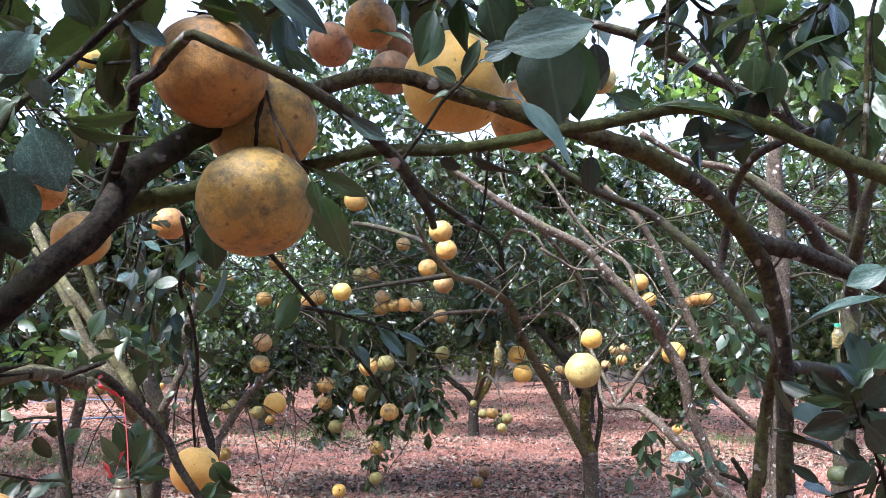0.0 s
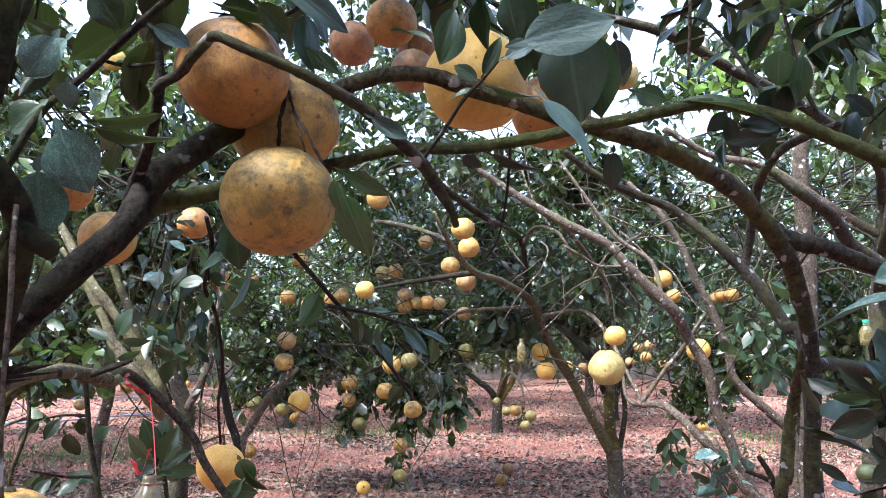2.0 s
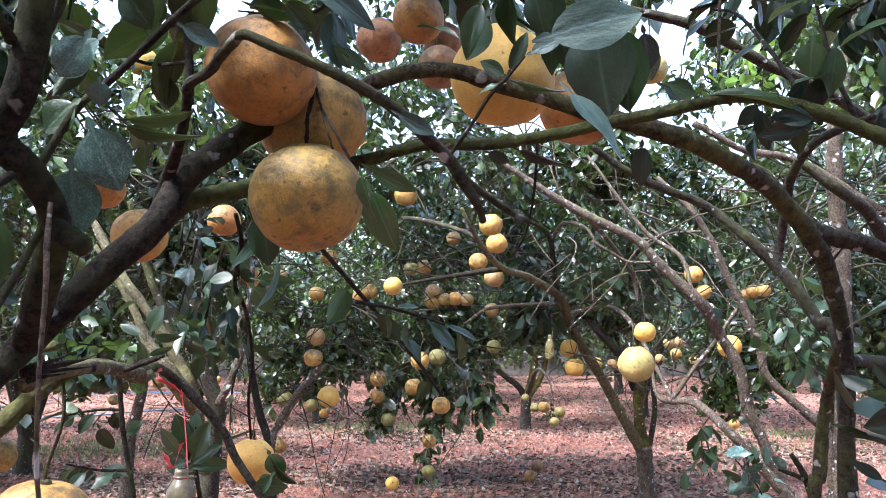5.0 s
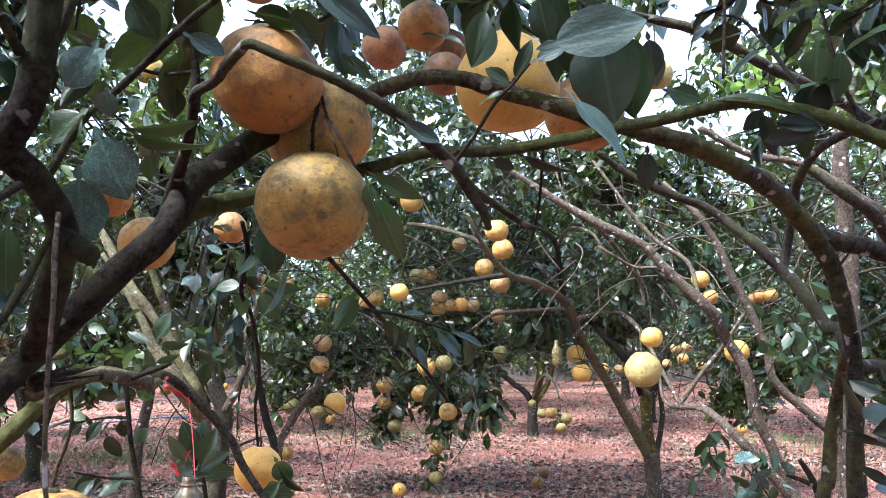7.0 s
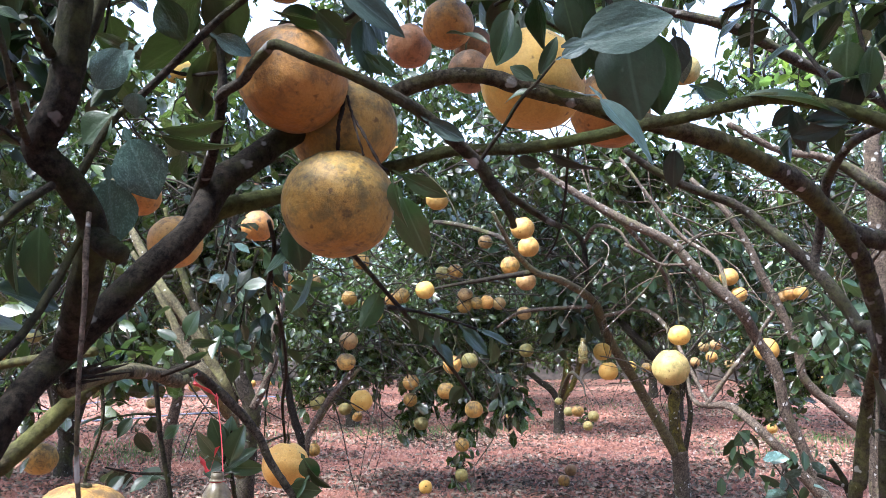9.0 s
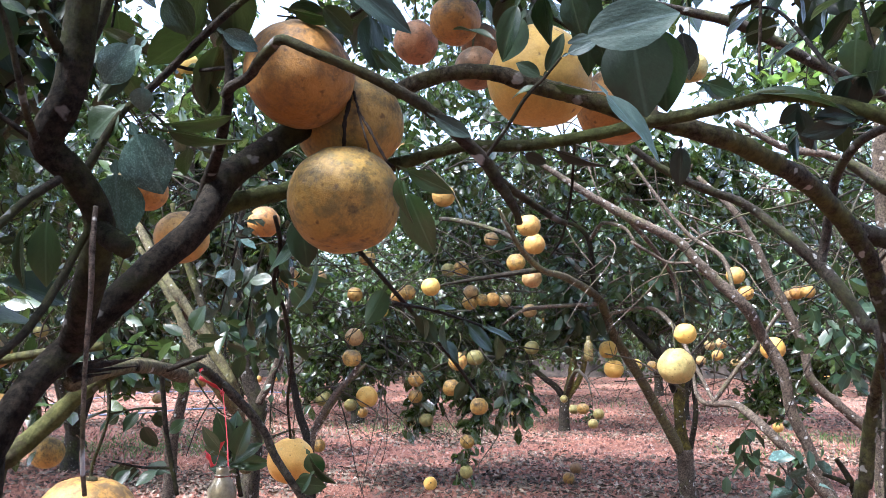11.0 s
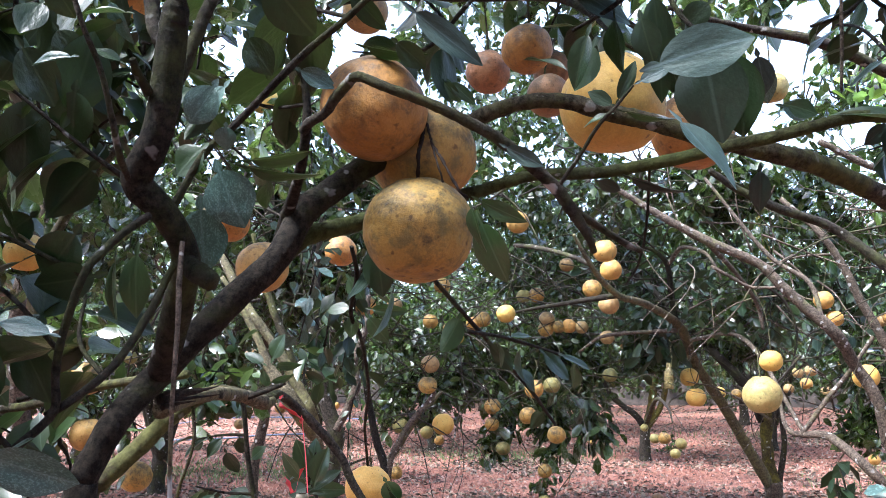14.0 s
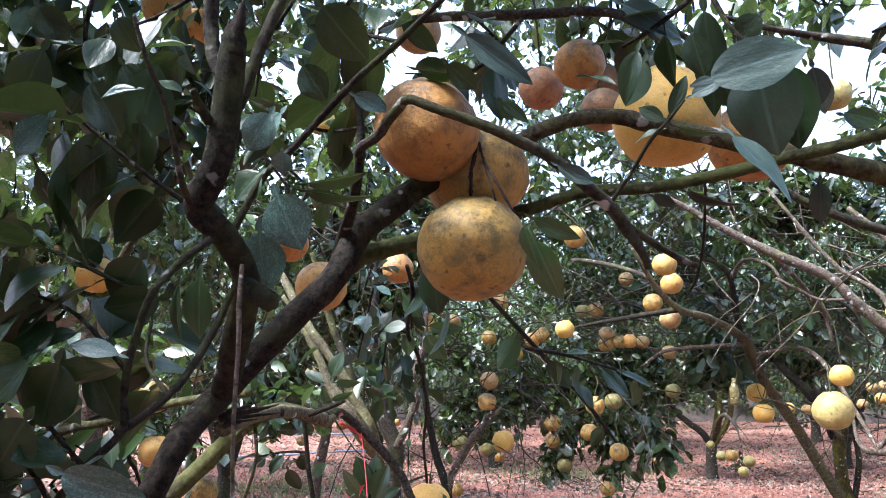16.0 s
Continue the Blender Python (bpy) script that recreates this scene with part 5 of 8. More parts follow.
clump(tree_g, (-1.006, 6.307, 2.698), (0.76, 0.61, 0.45), 62, 17, 0.092, 125)
clump(tree_g, (-0.668, 5.653, 3.152), (0.69, 0.47, 0.24), 26, 17, 0.092, 126)
clump(tree_g, (-0.016, 5.702, 2.707), (0.61, 0.43, 0.24), 34, 17, 0.092, 127)
clump(tree_g, (0.717, 5.706, 2.667), (0.45, 0.35, 0.24), 60, 17, 0.092, 128)
clump(tree_g, (-1.687, 6.671, 1.216), (0.32, 0.32, 0.32), 40, 17, 0.092, 129)
clump(tree_f, (-2.866, 4.293, 2.326), (0.77, 0.70, 0.70), 95, 17, 0.092, 130)
clump(tree_f, (-3.891, 4.318, 1.677), (0.55, 0.51, 0.47), 90, 17, 0.092, 131)
clump(tree_f, (-3.304, 3.488, 2.628), (0.53, 0.57, 0.62), 70, 17, 0.092, 132)
clump(tree_f, (-2.812, 3.978, 3.059), (0.84, 0.57, 0.30), 40, 17, 0.092, 133)
clump(tree_f, (-2.138, 4.582, 3.112), (0.66, 0.47, 0.29), 44, 17, 0.092, 134)
clump(tree_a, (-1.779, 1.840, 2.484), (0.25, 0.22, 0.19), 16, 14, 0.105, 135)
clump(tree_a, (-1.451, 2.119, 2.636), (0.31, 0.22, 0.13), 6, 14, 0.105, 136)
clump(tree_a, (-1.958, 2.089, 1.935), (0.26, 0.26, 0.27), 14, 14, 0.105, 137)
clump(tree_a, (-2.146, 2.537, 1.438), (0.25, 0.24, 0.23), 20, 14, 0.105, 138)
branchlets(tree_d, (1.122, 5.350, 2.247), (0.76, 0.50, 0.49), 40, 800, thick=0.006, material=BARK_PALE)
branchlets(tree_d, (1.490, 5.818, 1.655), (0.45, 0.50, 0.33), 24, 801, thick=0.006)
branchlets(tree_c, (-0.108, 6.376, 2.073), (0.76, 0.50, 0.54), 60, 802, thick=0.006)
branchlets(tree_c, (-0.714, 6.258, 1.319), (0.61, 0.50, 0.39), 16, 803, thick=0.005)
branchlets(tree_e, (1.903, 4.353, 2.170), (0.40, 0.50, 0.37), 75, 804, thick=0.006)
branchlets(tree_f, (-1.866, 4.353, 2.170), (0.46, 0.50, 0.37), 60, 805, thick=0.006)
branchlets(tree_g, (-1.266, 5.442, 1.418), (0.45, 0.50, 0.45), 44, 806, thick=0.005)
branchlets(tree_g, (-0.318, 5.292, 2.775), (0.95, 0.50, 0.27), 44, 807, thick=0.006)
clump(tree_f, (-1.411, 3.708, 2.543), (0.29, 0.28, 0.27), 24, 12, 0.09, 956)
clump(tree_g, (-0.366, 6.055, 3.158), (0.48, 0.37, 0.26), 20, 12, 0.09, 957)
clump(tree_a, (-0.681, 3.111, 3.048), (0.41, 0.25, 0.10), 16, 11, 0.085, 997)
clump(tree_a, (0.271, 3.590, 3.059), (0.30, 0.23, 0.15), 20, 11, 0.085, 998)
clump(tree_a, (-1.243, 2.377, 2.702), (0.18, 0.16, 0.14), 9, 10, 0.085, 1000)
clump(tree_g, (-1.245, 6.537, 4.292), (0.54, 0.42, 0.29), 22, 12, 0.09, 990)
clump(tree_g, (-0.618, 7.110, 4.447), (0.42, 0.39, 0.36), 20, 12, 0.09, 991)
clump(tree_e, (1.439, 5.428, 3.369), (0.24, 0.28, 0.31), 18, 11, 0.085, 992)
clump(tree_e, (1.282, 5.458, 3.095), (0.24, 0.18, 0.12), 12, 11, 0.085, 993)
tree_i = tree_base(-1.849, 2.226, "grey-barked pomelo tree with a straight slender trunk", "trees of the orchard")
limb(tree_i, "trunk", [(-1.912, 2.470, -0.06, 0.056), (-1.901, 2.428, 0.602, 0.0436), (-1.890, 2.370, 0.976, 0.0379), (-1.882, 2.330, 1.237, 0.0351), (-1.879, 2.296, 1.445, 0.0332), (-1.867, 2.269, 1.632, 0.0303), (-1.865, 2.291, 1.825, 0.0261), (-1.833, 2.320, 2.024, 0.0216), (-1.822, 2.396, 2.224, 0.0183), (-1.787, 2.484, 2.394, 0.0147)], BARK_PALE)
limb(tree_i, "limb", [(-1.868, 2.278, 1.708, 0.0172), (-1.764, 2.259, 1.875, 0.0161), (-1.656, 2.262, 2.043, 0.0152), (-1.539, 2.271, 2.192, 0.0133), (-1.423, 2.333, 2.338, 0.0097)], BARK_GREEN)
clump(tree_i, (-2.475, 2.851, 1.523), (0.24, 0.20, 0.17), 13, 11, 0.09, 994)
clump(tree_i, (-2.252, 3.108, 1.623), (0.20, 0.19, 0.18), 12, 11, 0.09, 995)
clump(tree_i, (-2.175, 3.200, 1.198), (0.23, 0.18, 0.13), 14, 11, 0.08, 996)
clump(tree_a, (-1.176, 1.711, 2.135), (0.16, 0.20, 0.15), 16, 10, 0.09, 953, LEAF_DARK)
clump(tree_f, (-3.081, 4.728, 3.055), (0.58, 0.51, 0.44), 70, 12, 0.09, 954)
clump(tree_c, (-0.894, 6.596, 0.984), (0.11, 0.18, 0.26), 13, 9, 0.125, 958, droop=1.6)
clump(tree_c, (-0.181, 6.698, 0.976), (0.13, 0.16, 0.19), 14, 9, 0.125, 959, droop=1.6)
clump(tree_c, (-0.482, 6.717, 0.801), (0.09, 0.09, 0.09), 5, 8, 0.125, 961, droop=1.6)
clump(tree_h, (0.853, 12.618, 0.204), (0.10, 0.15, 0.12), 5, 9, 0.08, 955)
clump(tree_f, (-1.502, 2.823, 1.448), (0.07, 0.20, 0.04), 4, 9, 0.09, 952, LEAF)
clump(tree_b, (1.903, 4.244, 3.153), (0.46, 0.40, 0.22), 22, 11, 0.09, 960, LEAF_FAR)
clump(tree_g, (-1.101, 6.763, 4.032), (0.74, 0.52, 0.29), 34, 12, 0.09, 970)
clump(tree_g, (-0.121, 6.951, 4.154), (0.76, 0.53, 0.30), 28, 12, 0.09, 971)
clump(tree_g, (-1.594, 6.356, 4.071), (0.46, 0.37, 0.28), 26, 12, 0.09, 972)
clump(tree_g, (0.603, 7.172, 3.970), (0.42, 0.36, 0.31), 24, 12, 0.09, 973)
clump(tree_g, (-0.667, 6.412, 3.564), (0.79, 0.51, 0.23), 22, 12, 0.09, 974)
clump(tree_d, (1.131, 3.899, 0.817), (0.06, 0.10, 0.03), 2, 7, 0.09, 980, LEAF_DARK)
clump(tree_d, (1.182, 4.698, 0.865), (0.05, 0.10, 0.08), 2, 8, 0.12, 962, LEAF_DARK, droop=1.4)
clump(tree_d, (1.699, 4.629, 1.494), (0.16, 0.20, 0.19), 10, 10, 0.1, 981, LEAF)
clump(tree_e, (1.292, 4.077, 2.843), (0.10, 0.15, 0.11), 6, 7, 0.085, 77, LEAF_FRESH, droop=-0.6)
clump(tree_e, (2.052, 4.061, 2.990), (0.09, 0.15, 0.10), 4, 7, 0.085, 78, LEAF_FRESH, droop=-0.6)
clump(tree_h, (0.478, 12.552, 2.628), (1.68, 1.30, 1.06), 420, 12, 0.1, 901)
clump(tree_h, (0.407, 12.678, 1.485), (0.97, 0.80, 0.44), 120, 12, 0.1, 902)
clump(tree_f, (-1.307, 3.643, 1.595), (0.12, 0.10, 0.12), 9, 7, 0.105, 620, LEAF_DARK, droop=1.2)
clump(tree_f, (-1.657, 3.063, 1.477), (0.12, 0.12, 0.10), 9, 7, 0.10, 621, LEAF_DARK, droop=0.4)
clump(tree_c, (0.292, 6.183, 1.599), (0.16, 0.12, 0.10), 10, 7, 0.12, 623, LEAF_DARK, droop=1.3)
clump(tree_e, (1.413, 4.082, 1.530), (0.13, 0.12, 0.16), 6, 7, 0.10, 624, LEAF, droop=1.0)
clump(tree_d, (1.005, 3.490, 0.874), (0.09, 0.07, 0.03), 3, 6, 0.09, 625, LEAF_DUSTY)
clump(tree_d, (1.05, 5.90, 1.95), (0.62, 0.45, 0.40), 26, 10, 0.10, 630, LEAF)
clump(tree_d, (1.75, 6.10, 1.75), (0.45, 0.40, 0.35), 22, 10, 0.10, 631, LEAF)
clump(tree_c, (0.35, 6.90, 2.05), (0.55, 0.40, 0.35), 20, 10, 0.10, 632, LEAF)
branchlets(tree_c, (0.80, 7.20, 1.85), (0.90, 0.60, 0.65), 26, 810, thick=0.007, material=BARK_PALE)
branchlets(tree_d, (1.75, 6.60, 1.60), (0.80, 0.60, 0.60), 36, 811, thick=0.008, material=BARK_PALE)
branchlets(tree_g, (-1.30, 6.90, 1.75), (0.90, 0.60, 0.60), 60, 812, thick=0.007)
branchlets(tree_f, (-2.50, 5.20, 1.70), (0.80, 0.60, 0.60), 50, 813, thick=0.007)
clump(tree_f, (-1.084, 2.860, 1.854), (0.07, 0.07, 0.06), 4, 6, 0.07, 626, LEAF_DUSTY)
# low leaf clumps of the two near trees
clump(tree_b, (0.736, 1.369, 1.404), (0.07, 0.06, 0.10), 6, 6, 0.085, 640, LEAF_DARK)
clump(tree_a, (-1.114, 1.210, 1.373), (0.12, 0.10, 0.10), 8, 6, 0.10, 641, LEAF_DARK)
clump(tree_a, (-1.125, 1.378, 1.292), (0.10, 0.08, 0.08), 6, 6, 0.09, 642, LEAF)
# unseen tops of the middle trees, added overhead to block skylight
clump(tree_d, (2.7, 5.0, 4.9), (1.5, 1.3, 0.5), 90, 13, 0.12, 610)
clump(tree_c, (0.8, 5.2, 4.9), (1.3, 1.3, 0.5), 35, 13, 0.12, 611)
clump(tree_g, (-1.3, 5.2, 4.9), (1.4, 1.3, 0.5), 100, 13, 0.12, 612)
clump(tree_f, (-3.6, 4.8, 4.9), (1.4, 1.3, 0.5), 130, 13, 0.12, 613)
clump(tree_c, (1.8, 8.2, 6.1), (1.6, 1.4, 0.5), 60, 13, 0.12, 614)
clump(tree_g, (-1.2, 8.4, 6.1), (1.6, 1.4, 0.5), 130, 13, 0.12, 615)
clump(tree_f, (-4.0, 8.0, 5.9), (1.6, 1.4, 0.5), 230, 13, 0.12, 616)
# ---- large leaves near the camera ----
leaf(tree_a, (0.039, 0.735, 1.771), (0.143, 0.732, 1.797), (-0.05, -0.96, -0.19), 0.050, LEAF_BLUE, 4)
leaf(tree_a, (0.104, 0.798, 1.834), (0.117, 0.802, 1.718), (-0.36, -0.90, -0.20), 0.072, LEAF_DEEP, 1)
leaf(tree_a, (0.133, 0.814, 1.829), (0.142, 0.825, 1.727), (-0.429, -0.893, -0.138), 0.050, LEAF_DARK, 4)
leaf(tree_a, (0.158, 0.820, 1.818), (0.170, 0.845, 1.773), (-0.090, -0.858, -0.506), 0.026, LEAF_BLUE, 0)
leaf(tree_a, (0.063, 0.724, 1.729), (0.116, 0.688, 1.650), (0.30, -0.70, 0.64), 0.034, LEAF_BLUE, 1)
leaf(tree_a, (0.121, 0.824, 1.877), (0.088, 0.827, 1.847), (0.007, -0.993, -0.117), 0.028, LEAF_DARK, 1)
leaf(tree_a, (0.275, 1.265, 1.893), (0.325, 1.267, 1.875), (-0.033, -0.979, -0.200), 0.031, LEAF, 1)
leaf(tree_a, (0.036, 0.804, 1.782), (0.073, 0.802, 1.800), (-0.095, -0.992, 0.085), 0.017, LEAF_BLUE, 1)
leaf(tree_a, (-0.006, 0.864, 1.876), (-0.032, 0.871, 1.808), (-0.389, -0.920, 0.050), 0.030, LEAF_DARK, 0)
leaf(tree_a, (-0.026, 0.918, 1.838), (-0.093, 0.962, 1.897), (-0.002, -0.800, 0.600), 0.013, LEAF_DARK, 2)
leaf(tree_a, (0.044, 0.815, 1.867), (0.057, 0.821, 1.810), (-0.215, -0.964, -0.156), 0.031, LEAF_DARK, 1)
leaf(tree_a, (0.017, 0.836, 1.769), (0.040, 0.830, 1.817), (0.380, -0.882, -0.279), 0.016, LEAF_DARK, 1)
leaf(tree_a, (0.017, 0.816, 1.762), (0.080, 0.819, 1.736), (-0.333, -0.339, -0.880), 0.015, LEAF_DARK, 2)
leaf(tree_a, (0.019, 0.836, 1.769), (-0.011, 0.833, 1.788), (0.073, -0.997, 0.005), 0.016, LEAF_DARK, 1)
leaf(tree_a, (0.017, 0.836, 1.763), (-0.019, 0.837, 1.757), (-0.124, -0.733, 0.669), 0.014, LEAF, 2)
leaf(tree_a, (0.073, 0.831, 1.814), (0.085, 0.835, 1.778), (-0.229, -0.956, -0.182), 0.024, LEAF_DARK, 0)
leaf(tree_a, (-0.222, 0.848, 1.916), (-0.131, 0.885, 1.846), (0.281, -0.950, -0.140), 0.033, LEAF_BLUE, 1)
leaf(tree_a, (-0.044, 0.943, 1.969), (0.043, 0.975, 1.921), (0.298, -0.949, -0.102), 0.038, LEAF_BLUE, 1)
leaf(tree_a, (-0.062, 0.992, 1.961), (0.001, 1.021, 1.893), (0.026, -0.929, -0.370), 0.031, LEAF_DARK, 0)
leaf(tree_a, (-0.001, 0.966, 1.902), (-0.030, 0.969, 1.836), (-0.052, -0.998, -0.017), 0.037, LEAF, 4)
leaf(tree_a, (-0.247, 0.897, 1.894), (-0.208, 0.914, 1.857), (-0.081, -0.870, -0.486), 0.029, LEAF_DARK, 1)
leaf(tree_a, (-0.331, 0.962, 1.998), (-0.282, 0.985, 1.941), (0.023, -0.933, -0.359), 0.031, LEAF_DARK, 0)
leaf(tree_a, (0.060, 0.854, 1.923), (0.070, 0.879, 1.785), (0.160, -0.973, -0.167), 0.042, LEAF_DARK, 4)
leaf(tree_a, (0.178, 0.921, 1.844), (0.192, 0.933, 1.794), (0.231, -0.959, -0.167), 0.025, LEAF_DUSTY, 0)
leaf(tree_a, (0.282, 1.359, 1.922), (0.353, 1.382, 1.904), (0.245, -0.940, -0.236), 0.033, LEAF_DUSTY, 2)
leaf(tree_a, (-0.315, 0.960, 1.917), (-0.220, 0.964, 1.881), (-0.298, -0.469, -0.831), 0.029, LEAF_DARK, 2)
leaf(tree_a, (-0.261, 1.256, 1.970), (-0.230, 1.261, 1.927), (-0.076, -0.984, -0.163), 0.022, LEAF, 0)
leaf(tree_a, (-0.252, 1.256, 1.968), (-0.203, 1.261, 1.923), (-0.011, -0.993, -0.121), 0.022, LEAF, 0)
leaf(tree_a, (-0.423, 0.800, 1.726), (-0.392, 0.809, 1.649), (0.075, -0.994, -0.080), 0.060, LEAF_DUSTY, 1)
leaf(tree_a, (-0.452, 0.824, 1.691), (-0.454, 0.844, 1.603), (0.098, -0.989, -0.108), 0.062, LEAF_DUSTY, 4)
leaf(tree_a, (-0.402, 0.790, 1.814), (-0.448, 0.795, 1.768), (-0.328, -0.917, 0.229), 0.036, LEAF_DUSTY, 1)
leaf(tree_a, (-0.407, 0.806, 1.765), (-0.421, 0.809, 1.739), (-0.184, -0.983, -0.016), 0.024, LEAF_DUSTY, 0)
leaf(tree_a, (-0.413, 0.839, 1.734), (-0.333, 0.860, 1.731), (0.111, -0.560, -0.821), 0.024, LEAF_DARK, 2)
leaf(tree_a, (-0.358, 0.867, 1.851), (-0.311, 0.869, 1.831), (-0.006, -0.992, -0.123), 0.023, LEAF_DUSTY, 1)
leaf(tree_a, (-0.162, 0.964, 1.703), (-0.153, 0.971, 1.634), (-0.548, -0.819, -0.168), 0.025, LEAF, 2)
leaf(tree_a, (-0.157, 0.985, 1.691), (-0.125, 0.995, 1.598), (-0.203, -0.963, -0.177), 0.044, LEAF, 0)
leaf(tree_a, (-0.163, 0.983, 1.710), (-0.094, 0.987, 1.673), (-0.153, -0.908, -0.391), 0.024, LEAF, 1)
leaf(tree_a, (-0.105, 0.819, 1.732), (-0.059, 0.822, 1.705), (-0.172, -0.903, -0.393), 0.018, LEAF_BLUE, 1)
leaf(tree_b, (0.212, 1.127, 1.770), (0.208, 1.134, 1.704), (-0.157, -0.982, -0.101), 0.029, LEAF_DEEP, 0)
leaf(tree_b, (0.428, 1.076, 1.773), (0.358, 1.078, 1.760), (0.014, -0.984, -0.177), 0.028, LEAF_DEEP, 1)
leaf(tree_b, (0.516, 1.099, 1.755), (0.547, 1.093, 1.803), (0.245, -0.933, -0.262), 0.039, LEAF_DEEP, 0)
leaf(tree_b, (0.367, 1.122, 1.820), (0.388, 1.129, 1.751), (-0.226, -0.958, -0.174), 0.024, LEAF_DEEP, 0)
leaf(tree_b, (0.441, 1.118, 1.852), (0.415, 1.123, 1.807), (0.103, -0.980, -0.168), 0.031, LEAF_DEEP, 1)
leaf(tree_b, (0.394, 1.171, 1.832), (0.359, 1.174, 1.800), (0.007, -0.993, -0.117), 0.025, LEAF_DEEP, 1)
leaf(tree_b, (0.607, 1.173, 1.813), (0.565, 1.168, 1.852), (-0.119, -0.965, -0.234), 0.027, LEAF_DEEP, 0)
leaf(tree_b, (0.428, 1.063, 1.892), (0.426, 1.070, 1.836), (-0.111, -0.988, -0.104), 0.045, LEAF, 1)
leaf(tree_b, (0.459, 1.064, 1.889), (0.451, 1.073, 1.809), (0.138, -0.983, -0.122), 0.037, LEAF, 4)
leaf(tree_b, (0.445, 1.088, 1.850), (0.436, 1.095, 1.792), (0.038, -0.993, -0.116), 0.033, LEAF_DEEP, 0)
leaf(tree_b, (0.429, 1.076, 1.781), (0.310, 1.069, 1.846), (0.392, -0.645, 0.656), 0.037, LEAF, 2)
leaf(tree_b, (0.437, 1.076, 1.779), (0.375, 1.075, 1.787), (0.034, -0.986, 0.164), 0.031, LEAF_DEEP, 2)
leaf(tree_b, (0.503, 0.897, 1.581), (0.452, 0.899, 1.560), (-0.241, -0.823, 0.514), 0.030, LEAF_DUSTY, 1)
leaf(tree_b, (0.544, 0.950, 1.552), (0.404, 0.952, 1.533), (-0.126, -0.404, 0.906), 0.027, LEAF_DUSTY, 2)
leaf(tree_b, (0.513, 1.016, 1.407), (0.452, 1.019, 1.380), (0.20, -0.95, -0.10), 0.038, LEAF_DEEP, 0)
leaf(tree_b, (0.513, 1.015, 1.415), (0.562, 1.012, 1.446), (0.30, -0.93, -0.08), 0.041, LEAF_DEEP, 1)
leaf(tree_b, (0.518, 1.017, 1.401), (0.566, 1.022, 1.359), (-0.35, -0.92, -0.05), 0.046, LEAF_DEEP, 4)
leaf(tree_b, (0.520, 1.035, 1.423), (0.467, 1.032, 1.450), (-0.285, -0.717, -0.637), 0.024, LEAF_DEEP, 2)
leaf(tree_b, (0.518, 1.035, 1.419), (0.458, 1.035, 1.422), (-0.003, -0.985, -0.174), 0.017, LEAF, 1)
leaf(tree_b, (0.557, 1.115, 1.426), (0.588, 1.111, 1.459), (-0.102, -0.995, -0.015), 0.020, LEAF, 1)
leaf(tree_b, (0.617, 1.334, 1.261), (0.560, 1.330, 1.297), (0.074, -0.997, 0.005), 0.018, LEAF_DEEP, 1)
leaf(tree_b, (0.595, 1.223, 1.360), (0.620, 1.227, 1.318), (-0.375, -0.869, -0.322), 0.019, LEAF_DEEP, 1)
leaf(tree_b, (0.579, 1.104, 1.339), (0.540, 1.108, 1.304), (0.20, -0.90, 0.30), 0.030, LEAF_DEEP, 1)
leaf(tree_b, (0.577, 1.094, 1.345), (0.630, 1.097, 1.318), (-0.30, -0.80, 0.50), 0.036, LEAF, 4)
leaf(tree_b, (0.576, 1.114, 1.430), (0.545, 1.110, 1.468), (0.10, -0.95, 0.20), 0.028, LEAF_DEEP, 2)
leaf(tree_b, (0.591, 1.132, 1.452), (0.626, 1.128, 1.491), (0.20, -0.90, 0.30), 0.034, LEAF, 0)
leaf(tree_b, (0.641, 1.229, 1.306), (0.595, 1.226, 1.331), (-0.099, -0.952, -0.289), 0.020, LEAF_DEEP, 0)
leaf(tree_b, (0.025, 1.138, 1.767), (0.111, 1.142, 1.724), (-0.337, -0.601, -0.725), 0.024, LEAF_DEEP, 2)
leaf(tree_b, (-0.011, 1.138, 1.759), (0.025, 1.140, 1.741), (-0.276, -0.711, -0.647), 0.020, LEAF_DEEP, 1)
leaf(tree_a, (-0.747, 1.711, 1.493), (-0.716, 1.704, 1.560), (-0.176, -0.984, -0.026), 0.045, LEAF, 1)
leaf(tree_a, (-0.451, 1.398, 1.596), (-0.507, 1.398, 1.598), (0.023, -0.817, 0.577), 0.028, LEAF, 0)
leaf(tree_a, (-0.451, 1.398, 1.591), (-0.460, 1.404, 1.541), (-0.256, -0.965, -0.061), 0.031, LEAF, 1)
leaf(tree_a, (-0.431, 1.399, 1.588), (-0.391, 1.405, 1.532), (0.073, -0.996, -0.058), 0.035, LEAF, 0)
leaf(tree_a, (-0.431, 1.398, 1.596), (-0.354, 1.399, 1.586), (-0.009, -0.984, -0.177), 0.024, LEAF, 2)
leaf(tree_a, (-0.466, 1.391, 1.659), (-0.434, 1.396, 1.612), (0.066, -0.996, -0.066), 0.035, LEAF, 1)
leaf(tree_a, (-0.757, 1.712, 1.488), (-0.810, 1.708, 1.522), (0.387, -0.745, 0.544), 0.029, LEAF, 0)
leaf(tree_a, (-0.745, 1.711, 1.492), (-0.679, 1.712, 1.484), (-0.034, -0.929, -0.370), 0.024, LEAF, 2)
leaf(tree_a, (-0.712, 1.615, 1.453), (-0.656, 1.614, 1.465), (0.054, -0.926, -0.373), 0.018, LEAF, 2)
leaf(tree_a, (-0.769, 1.712, 1.486), (-0.757, 1.717, 1.439), (-0.246, -0.955, -0.167), 0.024, LEAF, 1)
